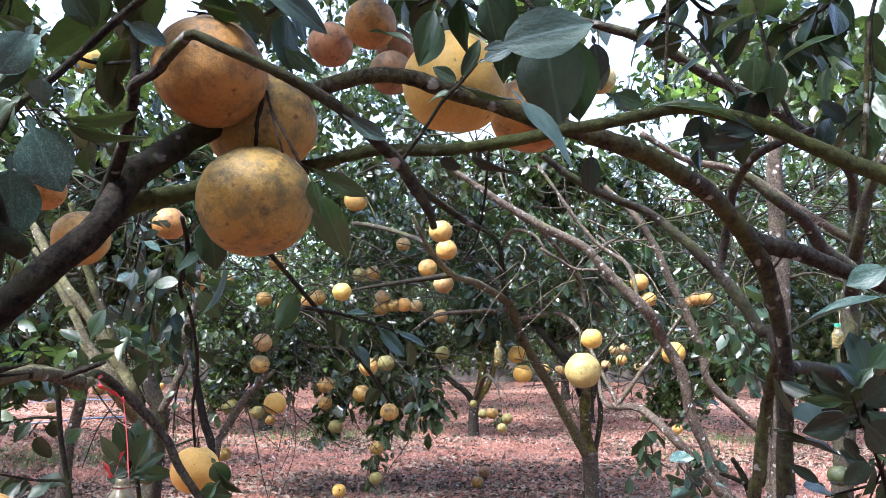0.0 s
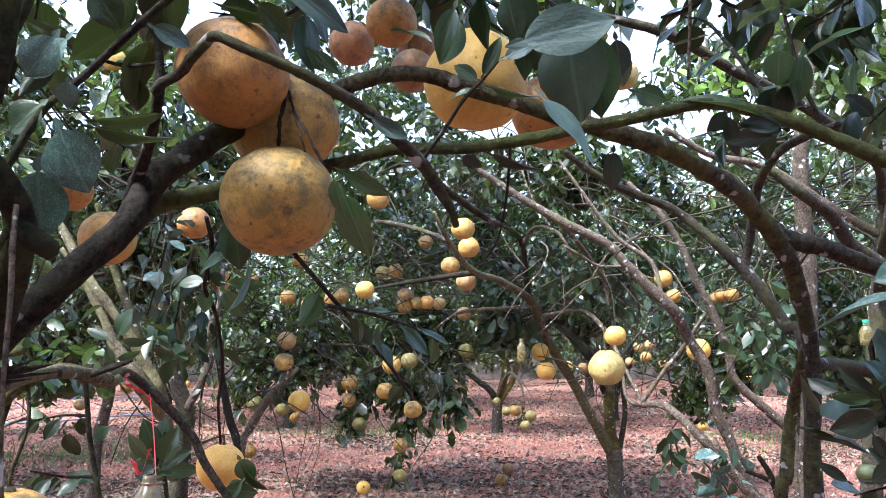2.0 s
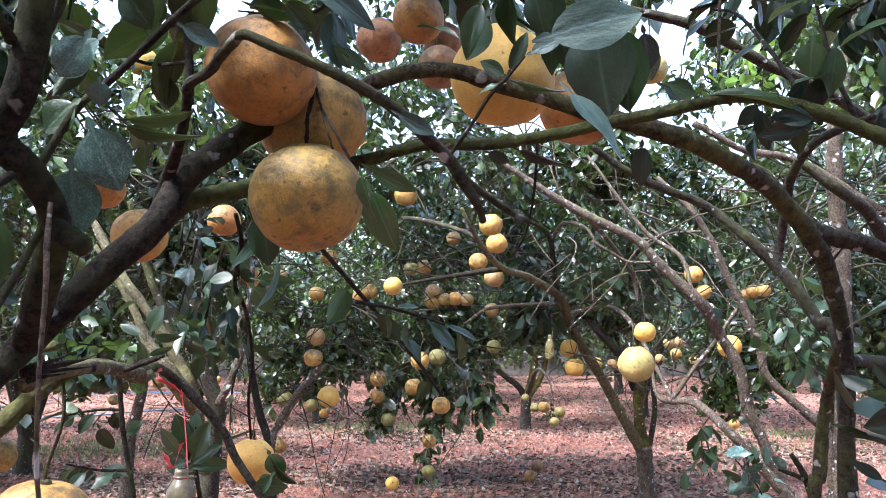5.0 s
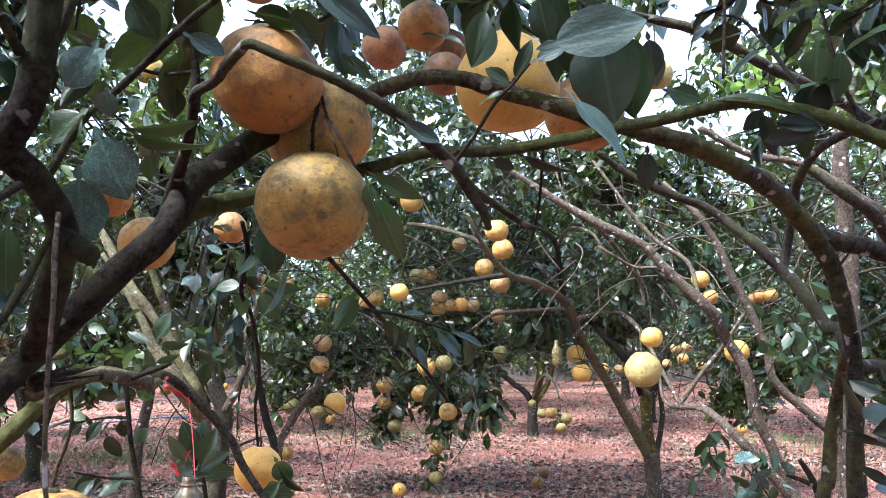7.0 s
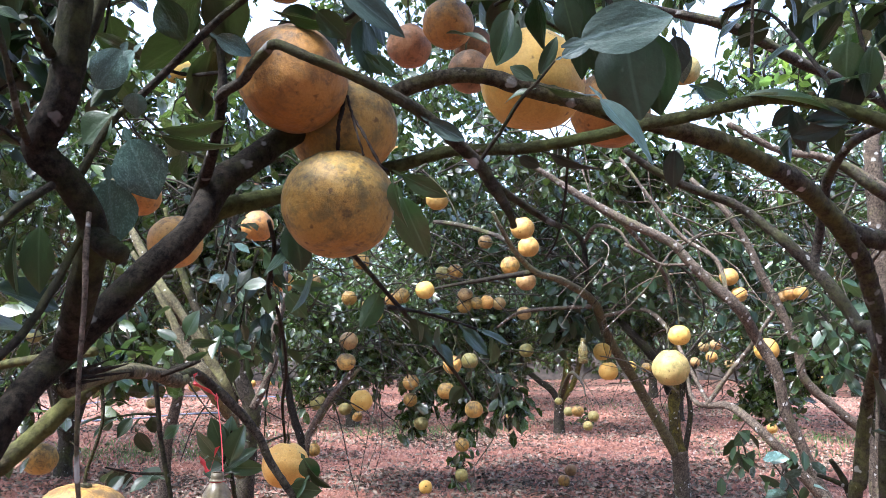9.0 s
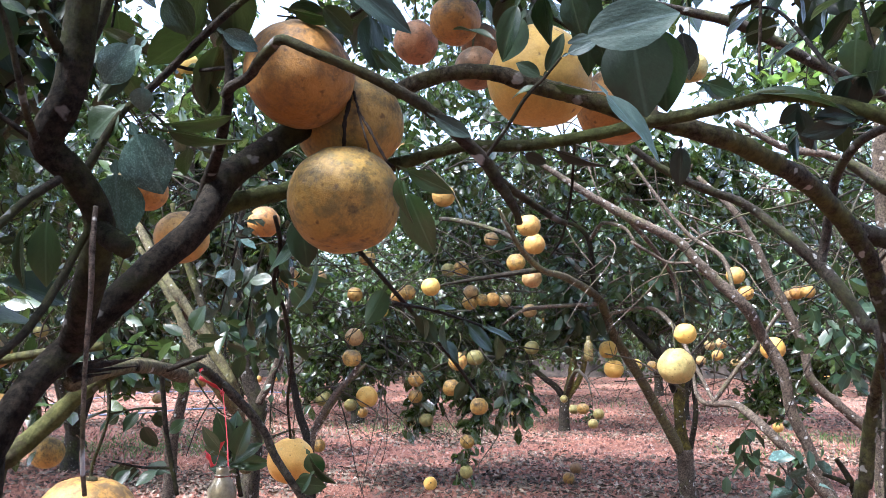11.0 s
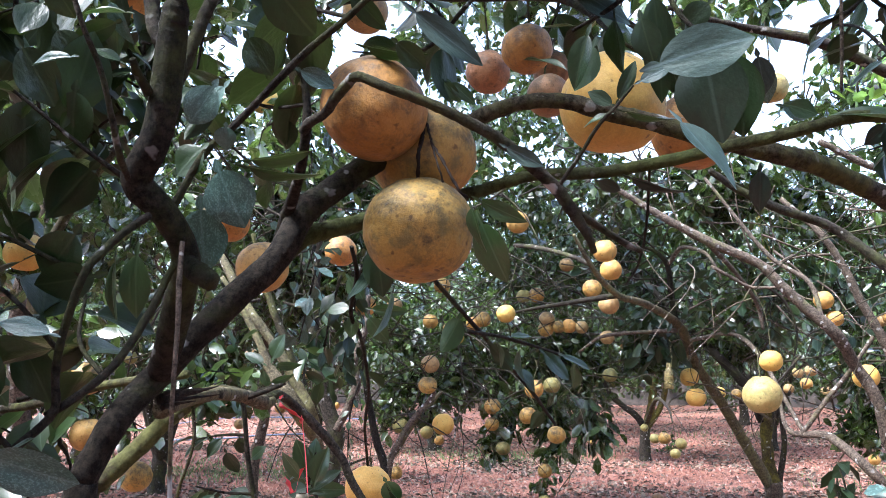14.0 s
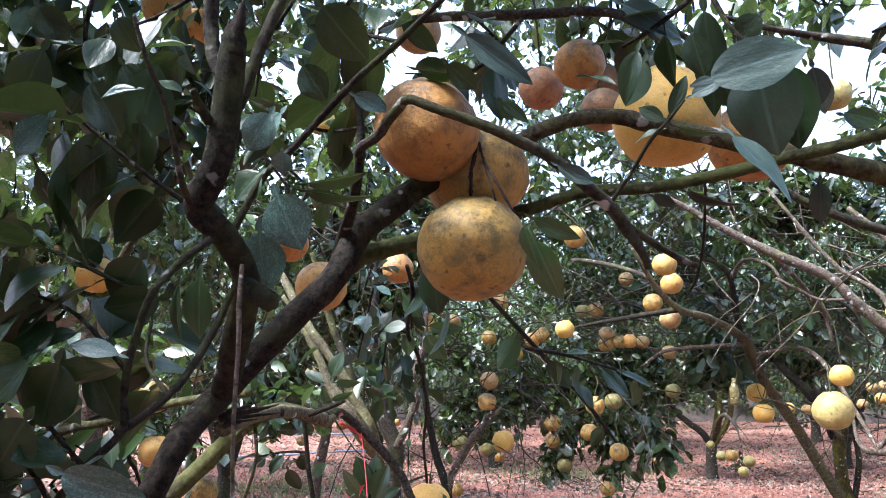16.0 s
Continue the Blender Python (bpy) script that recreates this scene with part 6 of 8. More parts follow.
leaf(tree_a, (-0.864, 1.732, 1.302), (-0.838, 1.739, 1.243), (-0.239, -0.948, -0.210), 0.043, LEAF_DARK, 0)
leaf(tree_a, (-0.912, 1.730, 1.326), (-0.948, 1.733, 1.296), (0.011, -0.992, -0.123), 0.031, LEAF_DARK, 0)
leaf(tree_a, (-0.846, 1.730, 1.318), (-0.810, 1.733, 1.296), (-0.184, -0.895, -0.407), 0.029, LEAF_DARK, 1)
leaf(tree_a, (-0.804, 1.735, 1.273), (-0.763, 1.732, 1.308), (-0.219, -0.964, 0.151), 0.031, LEAF, 1)
leaf(tree_a, (-0.798, 1.745, 1.189), (-0.852, 1.742, 1.213), (0.262, -0.825, 0.502), 0.038, LEAF, 2)
leaf(tree_a, (-0.924, 1.742, 1.213), (-0.874, 1.746, 1.180), (-0.195, -0.898, -0.394), 0.036, LEAF_DARK, 1)
leaf(tree_a, (-0.592, 1.951, 1.140), (-0.499, 1.953, 1.126), (-0.010, -0.984, -0.178), 0.048, LEAF, 1)
leaf(tree_a, (-0.546, 1.943, 1.219), (-0.512, 1.950, 1.153), (0.025, -0.995, -0.097), 0.053, LEAF, 0)
leaf(tree_a, (-0.539, 1.945, 1.199), (-0.492, 1.954, 1.120), (-0.495, -0.783, -0.377), 0.045, LEAF_DARK, 2)
leaf(tree_a, (-0.526, 1.948, 1.166), (-0.579, 1.954, 1.113), (-0.420, -0.845, 0.330), 0.045, LEAF, 0)
leaf(tree_a, (-0.366, 0.693, 1.778), (-0.396, 0.692, 1.734), (0.063, -0.998, -0.012), 0.038, LEAF_DUSTY, 1)
leaf(tree_a, (-0.365, 0.710, 1.739), (-0.369, 0.714, 1.712), (0.228, -0.962, -0.151), 0.024, LEAF_DUSTY, 0)
leaf(tree_a, (-0.481, 0.638, 1.789), (-0.526, 0.626, 1.784), (0.169, -0.822, 0.544), 0.018, LEAF_DUSTY, 2)
leaf(tree_a, (-0.565, 0.651, 1.822), (-0.533, 0.671, 1.754), (0.172, -0.964, -0.204), 0.044, LEAF_DARK, 1)
leaf(tree_a, (-0.572, 0.676, 1.782), (-0.578, 0.691, 1.682), (0.275, -0.949, -0.155), 0.053, LEAF_DARK, 4)
leaf(tree_a, (-0.515, 0.682, 1.784), (-0.528, 0.689, 1.715), (0.144, -0.981, -0.133), 0.050, LEAF_DARK, 0)
leaf(tree_a, (-0.566, 0.617, 1.768), (-0.611, 0.611, 1.728), (-0.060, -0.974, 0.218), 0.042, LEAF_DUSTY, 1)
leaf(tree_a, (-0.590, 0.618, 1.724), (-0.572, 0.634, 1.656), (-0.115, -0.960, -0.255), 0.027, LEAF_DARK, 2)
leaf(tree_a, (-0.585, 0.630, 1.657), (-0.637, 0.618, 1.638), (0.326, -0.877, -0.354), 0.036, LEAF_DARK, 4)
leaf(tree_a, (-0.598, 0.636, 1.857), (-0.639, 0.636, 1.780), (0.357, -0.912, -0.201), 0.046, LEAF_DARK, 1)
leaf(tree_a, (-0.514, 0.717, 1.892), (-0.494, 0.731, 1.840), (0.093, -0.970, -0.225), 0.020, LEAF_DUSTY, 2)
leaf(tree_a, (-0.458, 0.687, 1.851), (-0.507, 0.672, 1.855), (0.240, -0.570, 0.786), 0.016, LEAF, 2)
leaf(tree_a, (-0.469, 0.692, 1.800), (-0.497, 0.681, 1.817), (0.574, -0.529, 0.626), 0.017, LEAF, 1)
leaf(tree_a, (-0.356, 0.756, 1.928), (-0.306, 0.782, 1.854), (0.018, -0.947, -0.321), 0.058, LEAF_DARK, 0)
leaf(tree_a, (-0.384, 0.779, 1.866), (-0.356, 0.795, 1.817), (0.163, -0.962, -0.219), 0.036, LEAF_DARK, 1)
leaf(tree_a, (-0.332, 0.800, 1.827), (-0.290, 0.816, 1.805), (0.208, -0.941, -0.266), 0.021, LEAF_DUSTY, 1)
leaf(tree_a, (-0.381, 0.763, 1.710), (-0.297, 0.791, 1.687), (-0.025, -0.584, -0.811), 0.026, LEAF_DARK, 2)
leaf(tree_a, (-0.415, 0.770, 1.736), (-0.451, 0.766, 1.702), (-0.063, -0.976, 0.208), 0.042, LEAF, 1)
leaf(tree_a, (-0.464, 0.676, 1.586), (-0.532, 0.659, 1.572), (0.289, -0.910, -0.296), 0.040, LEAF_DARK, 1)
leaf(tree_a, (-0.469, 0.621, 1.523), (-0.521, 0.604, 1.538), (0.396, -0.674, 0.624), 0.021, LEAF_DUSTY, 1)
leaf(tree_a, (-0.562, 0.627, 1.583), (-0.620, 0.618, 1.540), (0.367, -0.881, -0.299), 0.046, LEAF_DARK, 4)
leaf(tree_a, (-0.512, 0.587, 1.532), (-0.542, 0.590, 1.458), (0.341, -0.922, -0.182), 0.057, LEAF_DARK, 0)
leaf(tree_a, (-0.519, 0.564, 1.527), (-0.562, 0.559, 1.486), (-0.174, -0.937, 0.303), 0.034, LEAF, 1)
leaf(tree_a, (-0.536, 0.643, 1.533), (-0.509, 0.662, 1.462), (0.183, -0.964, -0.192), 0.039, LEAF_DARK, 1)
leaf(tree_a, (-0.485, 0.662, 1.632), (-0.527, 0.659, 1.579), (0.373, -0.896, -0.242), 0.047, LEAF_DARK, 0)
leaf(tree_a, (-0.502, 0.564, 1.432), (-0.430, 0.590, 1.396), (0.300, -0.949, -0.093), 0.040, LEAF_DUSTY, 2)
leaf(tree_a, (-0.509, 0.554, 1.482), (-0.549, 0.552, 1.420), (0.366, -0.904, -0.219), 0.048, LEAF_DARK, 4)
leaf(tree_a, (-0.519, 0.810, 1.637), (-0.527, 0.822, 1.549), (0.067, -0.987, -0.143), 0.037, LEAF, 1)
leaf(tree_a, (-0.542, 0.804, 1.629), (-0.553, 0.815, 1.543), (-0.372, -0.926, -0.073), 0.020, LEAF_DARK, 2)
leaf(tree_a, (-0.581, 0.650, 1.864), (-0.632, 0.632, 1.888), (0.172, -0.924, -0.342), 0.036, LEAF_DARK, 1)
leaf(tree_a, (-0.540, 0.658, 1.888), (-0.519, 0.670, 1.846), (0.168, -0.963, -0.210), 0.033, LEAF_DARK, 0)
leaf(tree_a, (-0.620, 0.633, 1.900), (-0.587, 0.649, 1.858), (0.151, -0.956, -0.250), 0.033, LEAF_DARK, 1)
leaf(tree_a, (-0.549, 0.682, 1.848), (-0.522, 0.698, 1.800), (0.163, -0.962, -0.218), 0.034, LEAF_DARK, 4)
leaf(tree_a, (-0.617, 0.628, 1.610), (-0.597, 0.641, 1.566), (0.176, -0.964, -0.200), 0.034, LEAF_DARK, 1)
leaf(tree_a, (-0.557, 0.691, 1.652), (-0.598, 0.684, 1.623), (0.364, -0.880, -0.306), 0.036, LEAF_DARK, 1)
leaf(tree_a, (-0.540, 0.741, 1.698), (-0.578, 0.735, 1.667), (0.052, -0.992, 0.118), 0.032, LEAF, 0)
leaf(tree_a, (-0.495, 0.726, 1.866), (-0.551, 0.715, 1.841), (0.337, -0.876, -0.344), 0.025, LEAF_DARK, 1)
leaf(tree_a, (-0.881, 2.303, 1.142), (-0.954, 2.264, 1.222), (0.047, -0.913, -0.406), 0.047, LEAF, 0)
leaf(tree_a, (-0.880, 2.325, 1.130), (-0.941, 2.307, 1.108), (0.068, -0.861, 0.504), 0.056, LEAF, 1)
leaf(tree_a, (-0.878, 2.346, 1.117), (-0.832, 2.323, 1.239), (-0.197, -0.974, -0.114), 0.064, LEAF, 2)
leaf(tree_a, (-0.905, 2.368, 1.104), (-0.801, 2.360, 1.175), (-0.313, -0.878, 0.361), 0.049, LEAF, 3)
leaf(tree_a, (-0.903, 2.385, 1.130), (-0.884, 2.381, 1.260), (0.346, -0.935, -0.082), 0.057, LEAF, 0)
leaf(tree_a, (-0.901, 2.407, 1.117), (-0.943, 2.361, 1.258), (0.369, -0.911, -0.185), 0.066, LEAF, 1)
leaf(tree_a, (-0.928, 2.428, 1.103), (-0.799, 2.407, 1.110), (-0.166, -0.919, 0.358), 0.050, LEAF, 2)
leaf(tree_a, (-0.926, 2.450, 1.090), (-1.013, 2.434, 1.145), (0.141, -0.988, -0.068), 0.059, LEAF, 3)
leaf(tree_a, (-0.924, 2.467, 1.117), (-0.941, 2.457, 1.211), (0.436, -0.900, -0.021), 0.068, LEAF, 0)
leaf(tree_a, (-0.952, 2.489, 1.104), (-0.877, 2.501, 1.085), (0.195, -0.968, 0.155), 0.051, LEAF, 1)
spray(tree_a, [(-0.346, 0.868, 1.838, 0.0025), (-0.380, 0.913, 1.883, 0.0023), (-0.424, 0.958, 1.938, 0.0018)], 7, 0.09, 300, LEAF_DARK)
spray(tree_a, [(-0.344, 0.872, 1.807, 0.0025), (-0.416, 0.920, 1.824, 0.0023), (-0.508, 0.965, 1.869, 0.0018), (-0.550, 0.965, 1.876, 0.0011)], 4, 0.08, 301, LEAF_DARK)
spray(tree_a, [(-0.399, 0.981, 1.729, 0.0028), (-0.467, 1.027, 1.762, 0.0026), (-0.551, 1.070, 1.829, 0.0019)], 4, 0.08, 302, LEAF_DARK)
spray(tree_a, [(-0.204, 1.242, 2.097, 0.0041), (-0.277, 1.250, 2.025, 0.0037), (-0.332, 1.251, 2.016, 0.0023), (-0.414, 1.250, 2.025, 0.0014)], 9, 0.1, 303, LEAF_DARK)
spray(tree_a, [(0.053, 0.955, 1.959, 0.0032), (0.011, 0.958, 1.931, 0.0028), (-0.031, 0.961, 1.910, 0.0021)], 5, 0.08, 304, LEAF_DARK)
spray(tree_a, [(-0.049, 0.874, 1.691, 0.0025), (-0.024, 0.856, 1.720, 0.0022), (-0.005, 0.838, 1.745, 0.0021), (0.007, 0.832, 1.758, 0.0021), (0.018, 0.826, 1.767, 0.0018), (0.036, 0.814, 1.785, 0.0012)], 0, 0.05, 305, LEAF_DARK)
spray(tree_a, [(0.069, 0.812, 1.890, 0.0030), (0.086, 0.806, 1.851, 0.0027), (0.119, 0.791, 1.808, 0.0017)], 1, 0.06, 306, LEAF_DARK)
spray(tree_b, [(0.437, 1.076, 1.775, 0.0035), (0.444, 1.260, 1.934, 0.0037), (0.449, 1.446, 2.074, 0.0032), (0.434, 1.541, 2.123, 0.0022)], 7, 0.09, 307, LEAF_DARK)
spray(tree_b, [(0.491, 1.078, 1.763, 0.0035), (0.473, 1.116, 1.868, 0.0032), (0.473, 1.156, 1.967, 0.0025), (0.460, 1.149, 2.026, 0.0017)], 9, 0.09, 308, LEAF)
spray(tree_b, [(0.684, 1.339, 2.133, 0.0039), (0.645, 1.350, 2.026, 0.0034), (0.571, 1.262, 1.916, 0.0018)], 8, 0.065, 309, LEAF_DARK)
spray(tree_b, [(0.687, 1.170, 1.833, 0.0025), (0.637, 1.170, 1.842, 0.0021), (0.595, 1.173, 1.808, 0.0013)], 5, 0.05, 310, LEAF)
spray(tree_b, [(0.607, 1.051, 2.005, 0.0031), (0.584, 1.059, 1.929, 0.0027), (0.588, 1.070, 1.836, 0.0019), (0.568, 1.076, 1.775, 0.0012)], 9, 0.055, 311, LEAF)
spray(tree_b, [(0.722, 1.434, 2.179, 0.0042), (0.701, 1.442, 2.105, 0.0037), (0.680, 1.449, 2.042, 0.0021)], 9, 0.075, 312, LEAF_DARK)
spray(tree_b, [(0.620, 1.149, 2.026, 0.0034), (0.561, 1.154, 1.984, 0.0029), (0.502, 1.158, 1.951, 0.0017)], 12, 0.08, 313, LEAF_DARK)
spray(tree_b, [(0.635, 1.246, 2.061, 0.0037), (0.599, 1.253, 1.997, 0.0032), (0.626, 1.260, 1.934, 0.0018)], 9, 0.07, 314, LEAF_DARK)
spray(tree_b, [(0.473, 1.174, 1.803, 0.0025), (0.435, 1.222, 1.819, 0.0022), (0.393, 1.273, 1.816, 0.0014)], 8, 0.05, 315, LEAF_DARK)
spray(tree_b, [(0.496, 1.628, 2.245, 0.0048), (0.556, 1.635, 2.186, 0.0042), (0.640, 1.636, 2.174, 0.0024)], 9, 0.08, 316, LEAF_DARK)
spray(tree_b, [(0.692, 1.531, 2.213, 0.0045), (0.636, 1.535, 2.174, 0.0039), (0.568, 1.538, 2.146, 0.0022)], 8, 0.08, 317, LEAF_DARK)
spray(tree_b, [(0.802, 1.355, 1.987, 0.0029), (0.748, 1.359, 1.948, 0.0025), (0.694, 1.362, 1.918, 0.0015)], 7, 0.06, 318, LEAF)
spray(tree_b, [(0.589, 1.722, 2.302, 0.0063), (0.513, 1.731, 2.226, 0.0051), (0.437, 1.734, 2.201, 0.0032)], 4, 0.09, 319, LEAF_DARK)
spray(tree_b, [(0.742, 1.818, 2.346, 0.0067), (0.688, 1.824, 2.293, 0.0053), (0.595, 1.830, 2.240, 0.0033)], 6, 0.1, 320, LEAF_DARK)
spray(tree_b, [(0.671, 1.237, 1.231, 0.0038), (0.596, 1.125, 1.330, 0.0031), (0.527, 1.037, 1.403, 0.0021), (0.508, 1.014, 1.429, 0.0014)], 0, 0.09, 321, LEAF_DARK)
spray(tree_b, [(0.859, 1.537, 1.247, 0.0032), (0.786, 1.540, 1.224, 0.0026), (0.712, 1.542, 1.205, 0.0016)], 5, 0.07, 322, LEAF_DARK)
spray(tree_a, [(-0.475, 0.709, 1.687, 0.0030), (-0.519, 0.690, 1.722, 0.0024), (-0.574, 0.667, 1.770, 0.0018), (-0.624, 0.647, 1.805, 0.0012)], 10, 0.09, 323, LEAF_DARK)
spray(tree_a, [(-0.481, 0.766, 1.971, 0.0033), (-0.541, 0.755, 1.932, 0.0027), (-0.606, 0.741, 1.906, 0.0020), (-0.658, 0.729, 1.887, 0.0013)], 10, 0.09, 324, LEAF_DARK)
spray(tree_a, [(-0.729, 0.742, 2.011, 0.0035), (-0.720, 0.758, 1.928, 0.0028), (-0.704, 0.778, 1.830, 0.0021), (-0.715, 0.790, 1.740, 0.0014)], 11, 0.09, 325, LEAF_DARK)
spray(tree_a, [(-0.714, 0.843, 2.061, 0.0039), (-0.742, 0.853, 1.954, 0.0031), (-0.718, 0.879, 1.832, 0.0023), (-0.714, 0.894, 1.748, 0.0015)], 11, 0.09, 326, LEAF_DARK)
spray(tree_a, [(-0.487, 0.670, 1.583, 0.0028), (-0.536, 0.651, 1.610, 0.0022), (-0.583, 0.634, 1.632, 0.0017), (-0.626, 0.621, 1.638, 0.0011)], 9, 0.09, 327, LEAF_DARK)
spray(tree_a, [(-0.497, 0.658, 1.510, 0.0027), (-0.540, 0.637, 1.564, 0.0022), (-0.581, 0.621, 1.586, 0.0016)], 8, 0.09, 328, LEAF_DARK)
spray(tree_a, [(-0.513, 0.625, 1.423, 0.0026), (-0.546, 0.608, 1.469, 0.0021), (-0.563, 0.595, 1.520, 0.0016)], 8, 0.09, 329, LEAF_DARK)
spray(tree_a, [(-0.529, 0.605, 1.390, 0.0025), (-0.543, 0.596, 1.420, 0.0020), (-0.566, 0.585, 1.450, 0.0015)], 7, 0.09, 330, LEAF_DARK)
spray(tree_a, [(-0.532, 0.778, 1.485, 0.0028), (-0.586, 0.809, 1.524, 0.0027), (-0.608, 0.846, 1.580, 0.0021)], 7, 0.09, 331, LEAF_DARK)
spray(tree_a, [(-0.431, 0.921, 2.075, 0.0039), (-0.464, 0.922, 2.014, 0.0035), (-0.504, 0.920, 1.953, 0.0027), (-0.522, 0.927, 1.877, 0.0015)], 3, 0.08, 332, LEAF_DARK)
spray(tree_a, [(-0.407, 1.025, 2.126, 0.0042), (-0.426, 1.030, 2.060, 0.0038), (-0.478, 1.027, 1.985, 0.0029), (-0.499, 1.037, 1.894, 0.0017)], 3, 0.08, 333, LEAF_DARK)
spray(tree_a, [(-0.266, 0.790, 1.875, 0.0025), (-0.324, 0.821, 1.905, 0.0023), (-0.388, 0.850, 1.940, 0.0018)], 6, 0.09, 334, LEAF_DARK)
spray(tree_a, [(-0.055, 1.531, 2.211, 0.0090), (-0.002, 1.454, 2.133, 0.0053), (0.026, 1.368, 2.062, 0.0029)], 6, 0.1, 335, LEAF_DARK)
spray(tree_a, [(-0.347, 1.447, 2.221, 0.0051), (-0.306, 1.415, 2.166, 0.0038), (-0.257, 1.387, 2.103, 0.0026)], 5, 0.11, 336, LEAF_DARK)
spray(tree_a, [(-0.797, 1.709, 1.334, 0.0041), (-0.854, 1.709, 1.334, 0.0029), (-0.925, 1.710, 1.322, 0.0018)], 6, 0.06, 337, LEAF_DARK)
spray(tree_a, [(-0.783, 1.723, 1.205, 0.0041), (-0.854, 1.723, 1.205, 0.0029), (-0.925, 1.721, 1.217, 0.0018)], 6, 0.06, 338, LEAF)
spray(tree_a, [(-0.927, 2.367, 1.016, 0.0073), (-0.903, 2.357, 1.112, 0.0065), (-0.870, 2.344, 1.224, 0.0040)], 4, 0.08, 339, LEAF)
spray(tree_a, [(-0.900, 2.470, 0.995, 0.0076), (-0.925, 2.456, 1.129, 0.0067), (-0.984, 2.444, 1.229, 0.0042)], 4, 0.08, 340, LEAF)
spray(tree_a, [(-0.363, 1.134, 1.710, 0.0032), (-0.346, 1.239, 1.673, 0.0031), (-0.364, 1.345, 1.621, 0.0024)], 4, 0.08, 341, LEAF_DARK)
spray(tree_a, [(-0.287, 1.292, 1.644, 0.0041), (-0.252, 1.603, 1.559, 0.0045), (-0.192, 1.918, 1.445, 0.0047), (-0.139, 2.131, 1.336, 0.0037)], 5, 0.08, 342, LEAF_DARK)
spray(tree_a, [(-0.266, 1.553, 1.558, 0.0044), (-0.196, 1.705, 1.545, 0.0036), (-0.059, 1.912, 1.498, 0.0027)], 7, 0.08, 343, LEAF_DARK)
spray(tree_a, [(-0.680, 1.988, 1.721, 0.0042), (-0.710, 1.999, 1.623, 0.0035), (-0.733, 2.011, 1.512, 0.0021)], 11, 0.062, 344, LEAF_DARK)
spray(tree_a, [(-0.592, 1.885, 1.736, 0.0040), (-0.616, 1.899, 1.617, 0.0033), (-0.646, 1.913, 1.484, 0.0020)], 11, 0.058, 345, LEAF_DARK)
spray(tree_a, [(-0.825, 2.185, 1.758, 0.0039), (-0.853, 2.197, 1.651, 0.0031), (-0.879, 2.207, 1.559, 0.0023)], 7, 0.06, 346, LEAF_DUSTY)
spray(tree_a, [(-1.084, 3.432, 1.401, 0.0048), (-1.127, 3.447, 1.259, 0.0048), (-1.141, 3.468, 1.069, 0.0024)], 9, 0.05, 347, LEAF_DARK)
# ---- leaf clumps over and beside the camera, added outside the view to shade near leaves ----
clump(tree_a, (-0.9, 1.5, 3.0), (1.2, 0.9, 0.4), 190, 14, 0.095, 600, LEAF_DARK)
clump(tree_a, (0.1, 1.0, 2.9), (1.1, 0.9, 0.4), 120, 14, 0.095, 601, LEAF_DARK)
clump(tree_b, (1.2, 1.4, 3.0), (1.1, 0.9, 0.4), 80, 14, 0.095, 602, LEAF_DARK)
clump(tree_b, (1.9, 0.4, 1.9), (0.6, 0.6, 0.8), 170, 14, 0.095, 603, LEAF_DARK)
clump(tree_a, (-1.7, 0.1, 1.9), (0.7, 0.7, 0.9), 150, 14, 0.095, 604, LEAF_DARK)
clump(tree_a, (-0.8, -0.3, 2.7), (0.9, 0.7, 0.4), 200, 14, 0.095, 605, LEAF_DARK)
clump(tree_b, (0.9, -0.1, 2.75), (0.9, 0.8, 0.4), 180, 14, 0.095, 606, LEAF_DARK)
clump(tree_a, (-1.3, -0.7, 2.2), (0.8, 0.6, 0.7), 110, 14, 0.095, 608, LEAF_DARK)
clump(tree_b, (1.2, -0.6, 2.3), (0.8, 0.6, 0.6), 80, 14, 0.095, 609, LEAF_DARK)
clump(tree_a, (-2.1, 0.9, 2.2), (0.5, 0.5, 0.7), 130, 14, 0.095, 606, LEAF_DARK)
clump(tree_a, (-1.9, 1.3, 2.6), (0.5, 0.6, 0.6), 70, 14, 0.095, 607, LEAF_DARK)
limb(tree_a, "limb", [(-0.590, 1.486, 2.208, 0.0072), (-0.520, 1.500, 2.240, 0.0090), (-0.423, 1.526, 2.254, 0.0101), (-0.255, 1.572, 2.258, 0.0107), (-0.113, 1.612, 2.264, 0.0107), (-0.036, 1.616, 2.240, 0.0094), (0.052, 1.617, 2.198, 0.0064), (0.115, 1.613, 2.138, 0.0034)], BARK)
limb(tree_b, "twig", [(0.349, 1.197, 2.048, 0.0026), (0.348, 1.205, 1.978, 0.0026), (0.345, 1.214, 1.891, 0.0022)], BARK_PALE, 6, 5, 0.04)
limb(tree_b, "twig", [(0.582, 1.059, 1.929, 0.0031), (0.579, 1.066, 1.867, 0.0035), (0.578, 1.073, 1.806, 0.0035), (0.575, 1.080, 1.740, 0.0035)], BARK_GREEN, 6, 5, 0.04)
# ---- stems of the fruit cluster ----
limb(tree_a, "twig", [(-0.242, 1.069, 1.844, 0.0023), (-0.222, 1.014, 1.793, 0.0018), (-0.199, 0.978, 1.756, 0.0018), (-0.177, 0.972, 1.716, 0.0017), (-0.168, 0.983, 1.708, 0.0018)], WOOD, 8, 12, 0.3)
limb(tree_a, "twig", [(-0.241, 1.051, 1.827, 0.0027), (-0.239, 1.024, 1.795, 0.0026), (-0.238, 1.006, 1.775, 0.0022), (-0.239, 1.009, 1.750, 0.0025), (-0.245, 1.030, 1.741, 0.0029)], WOOD, 8, 12, 0.3)
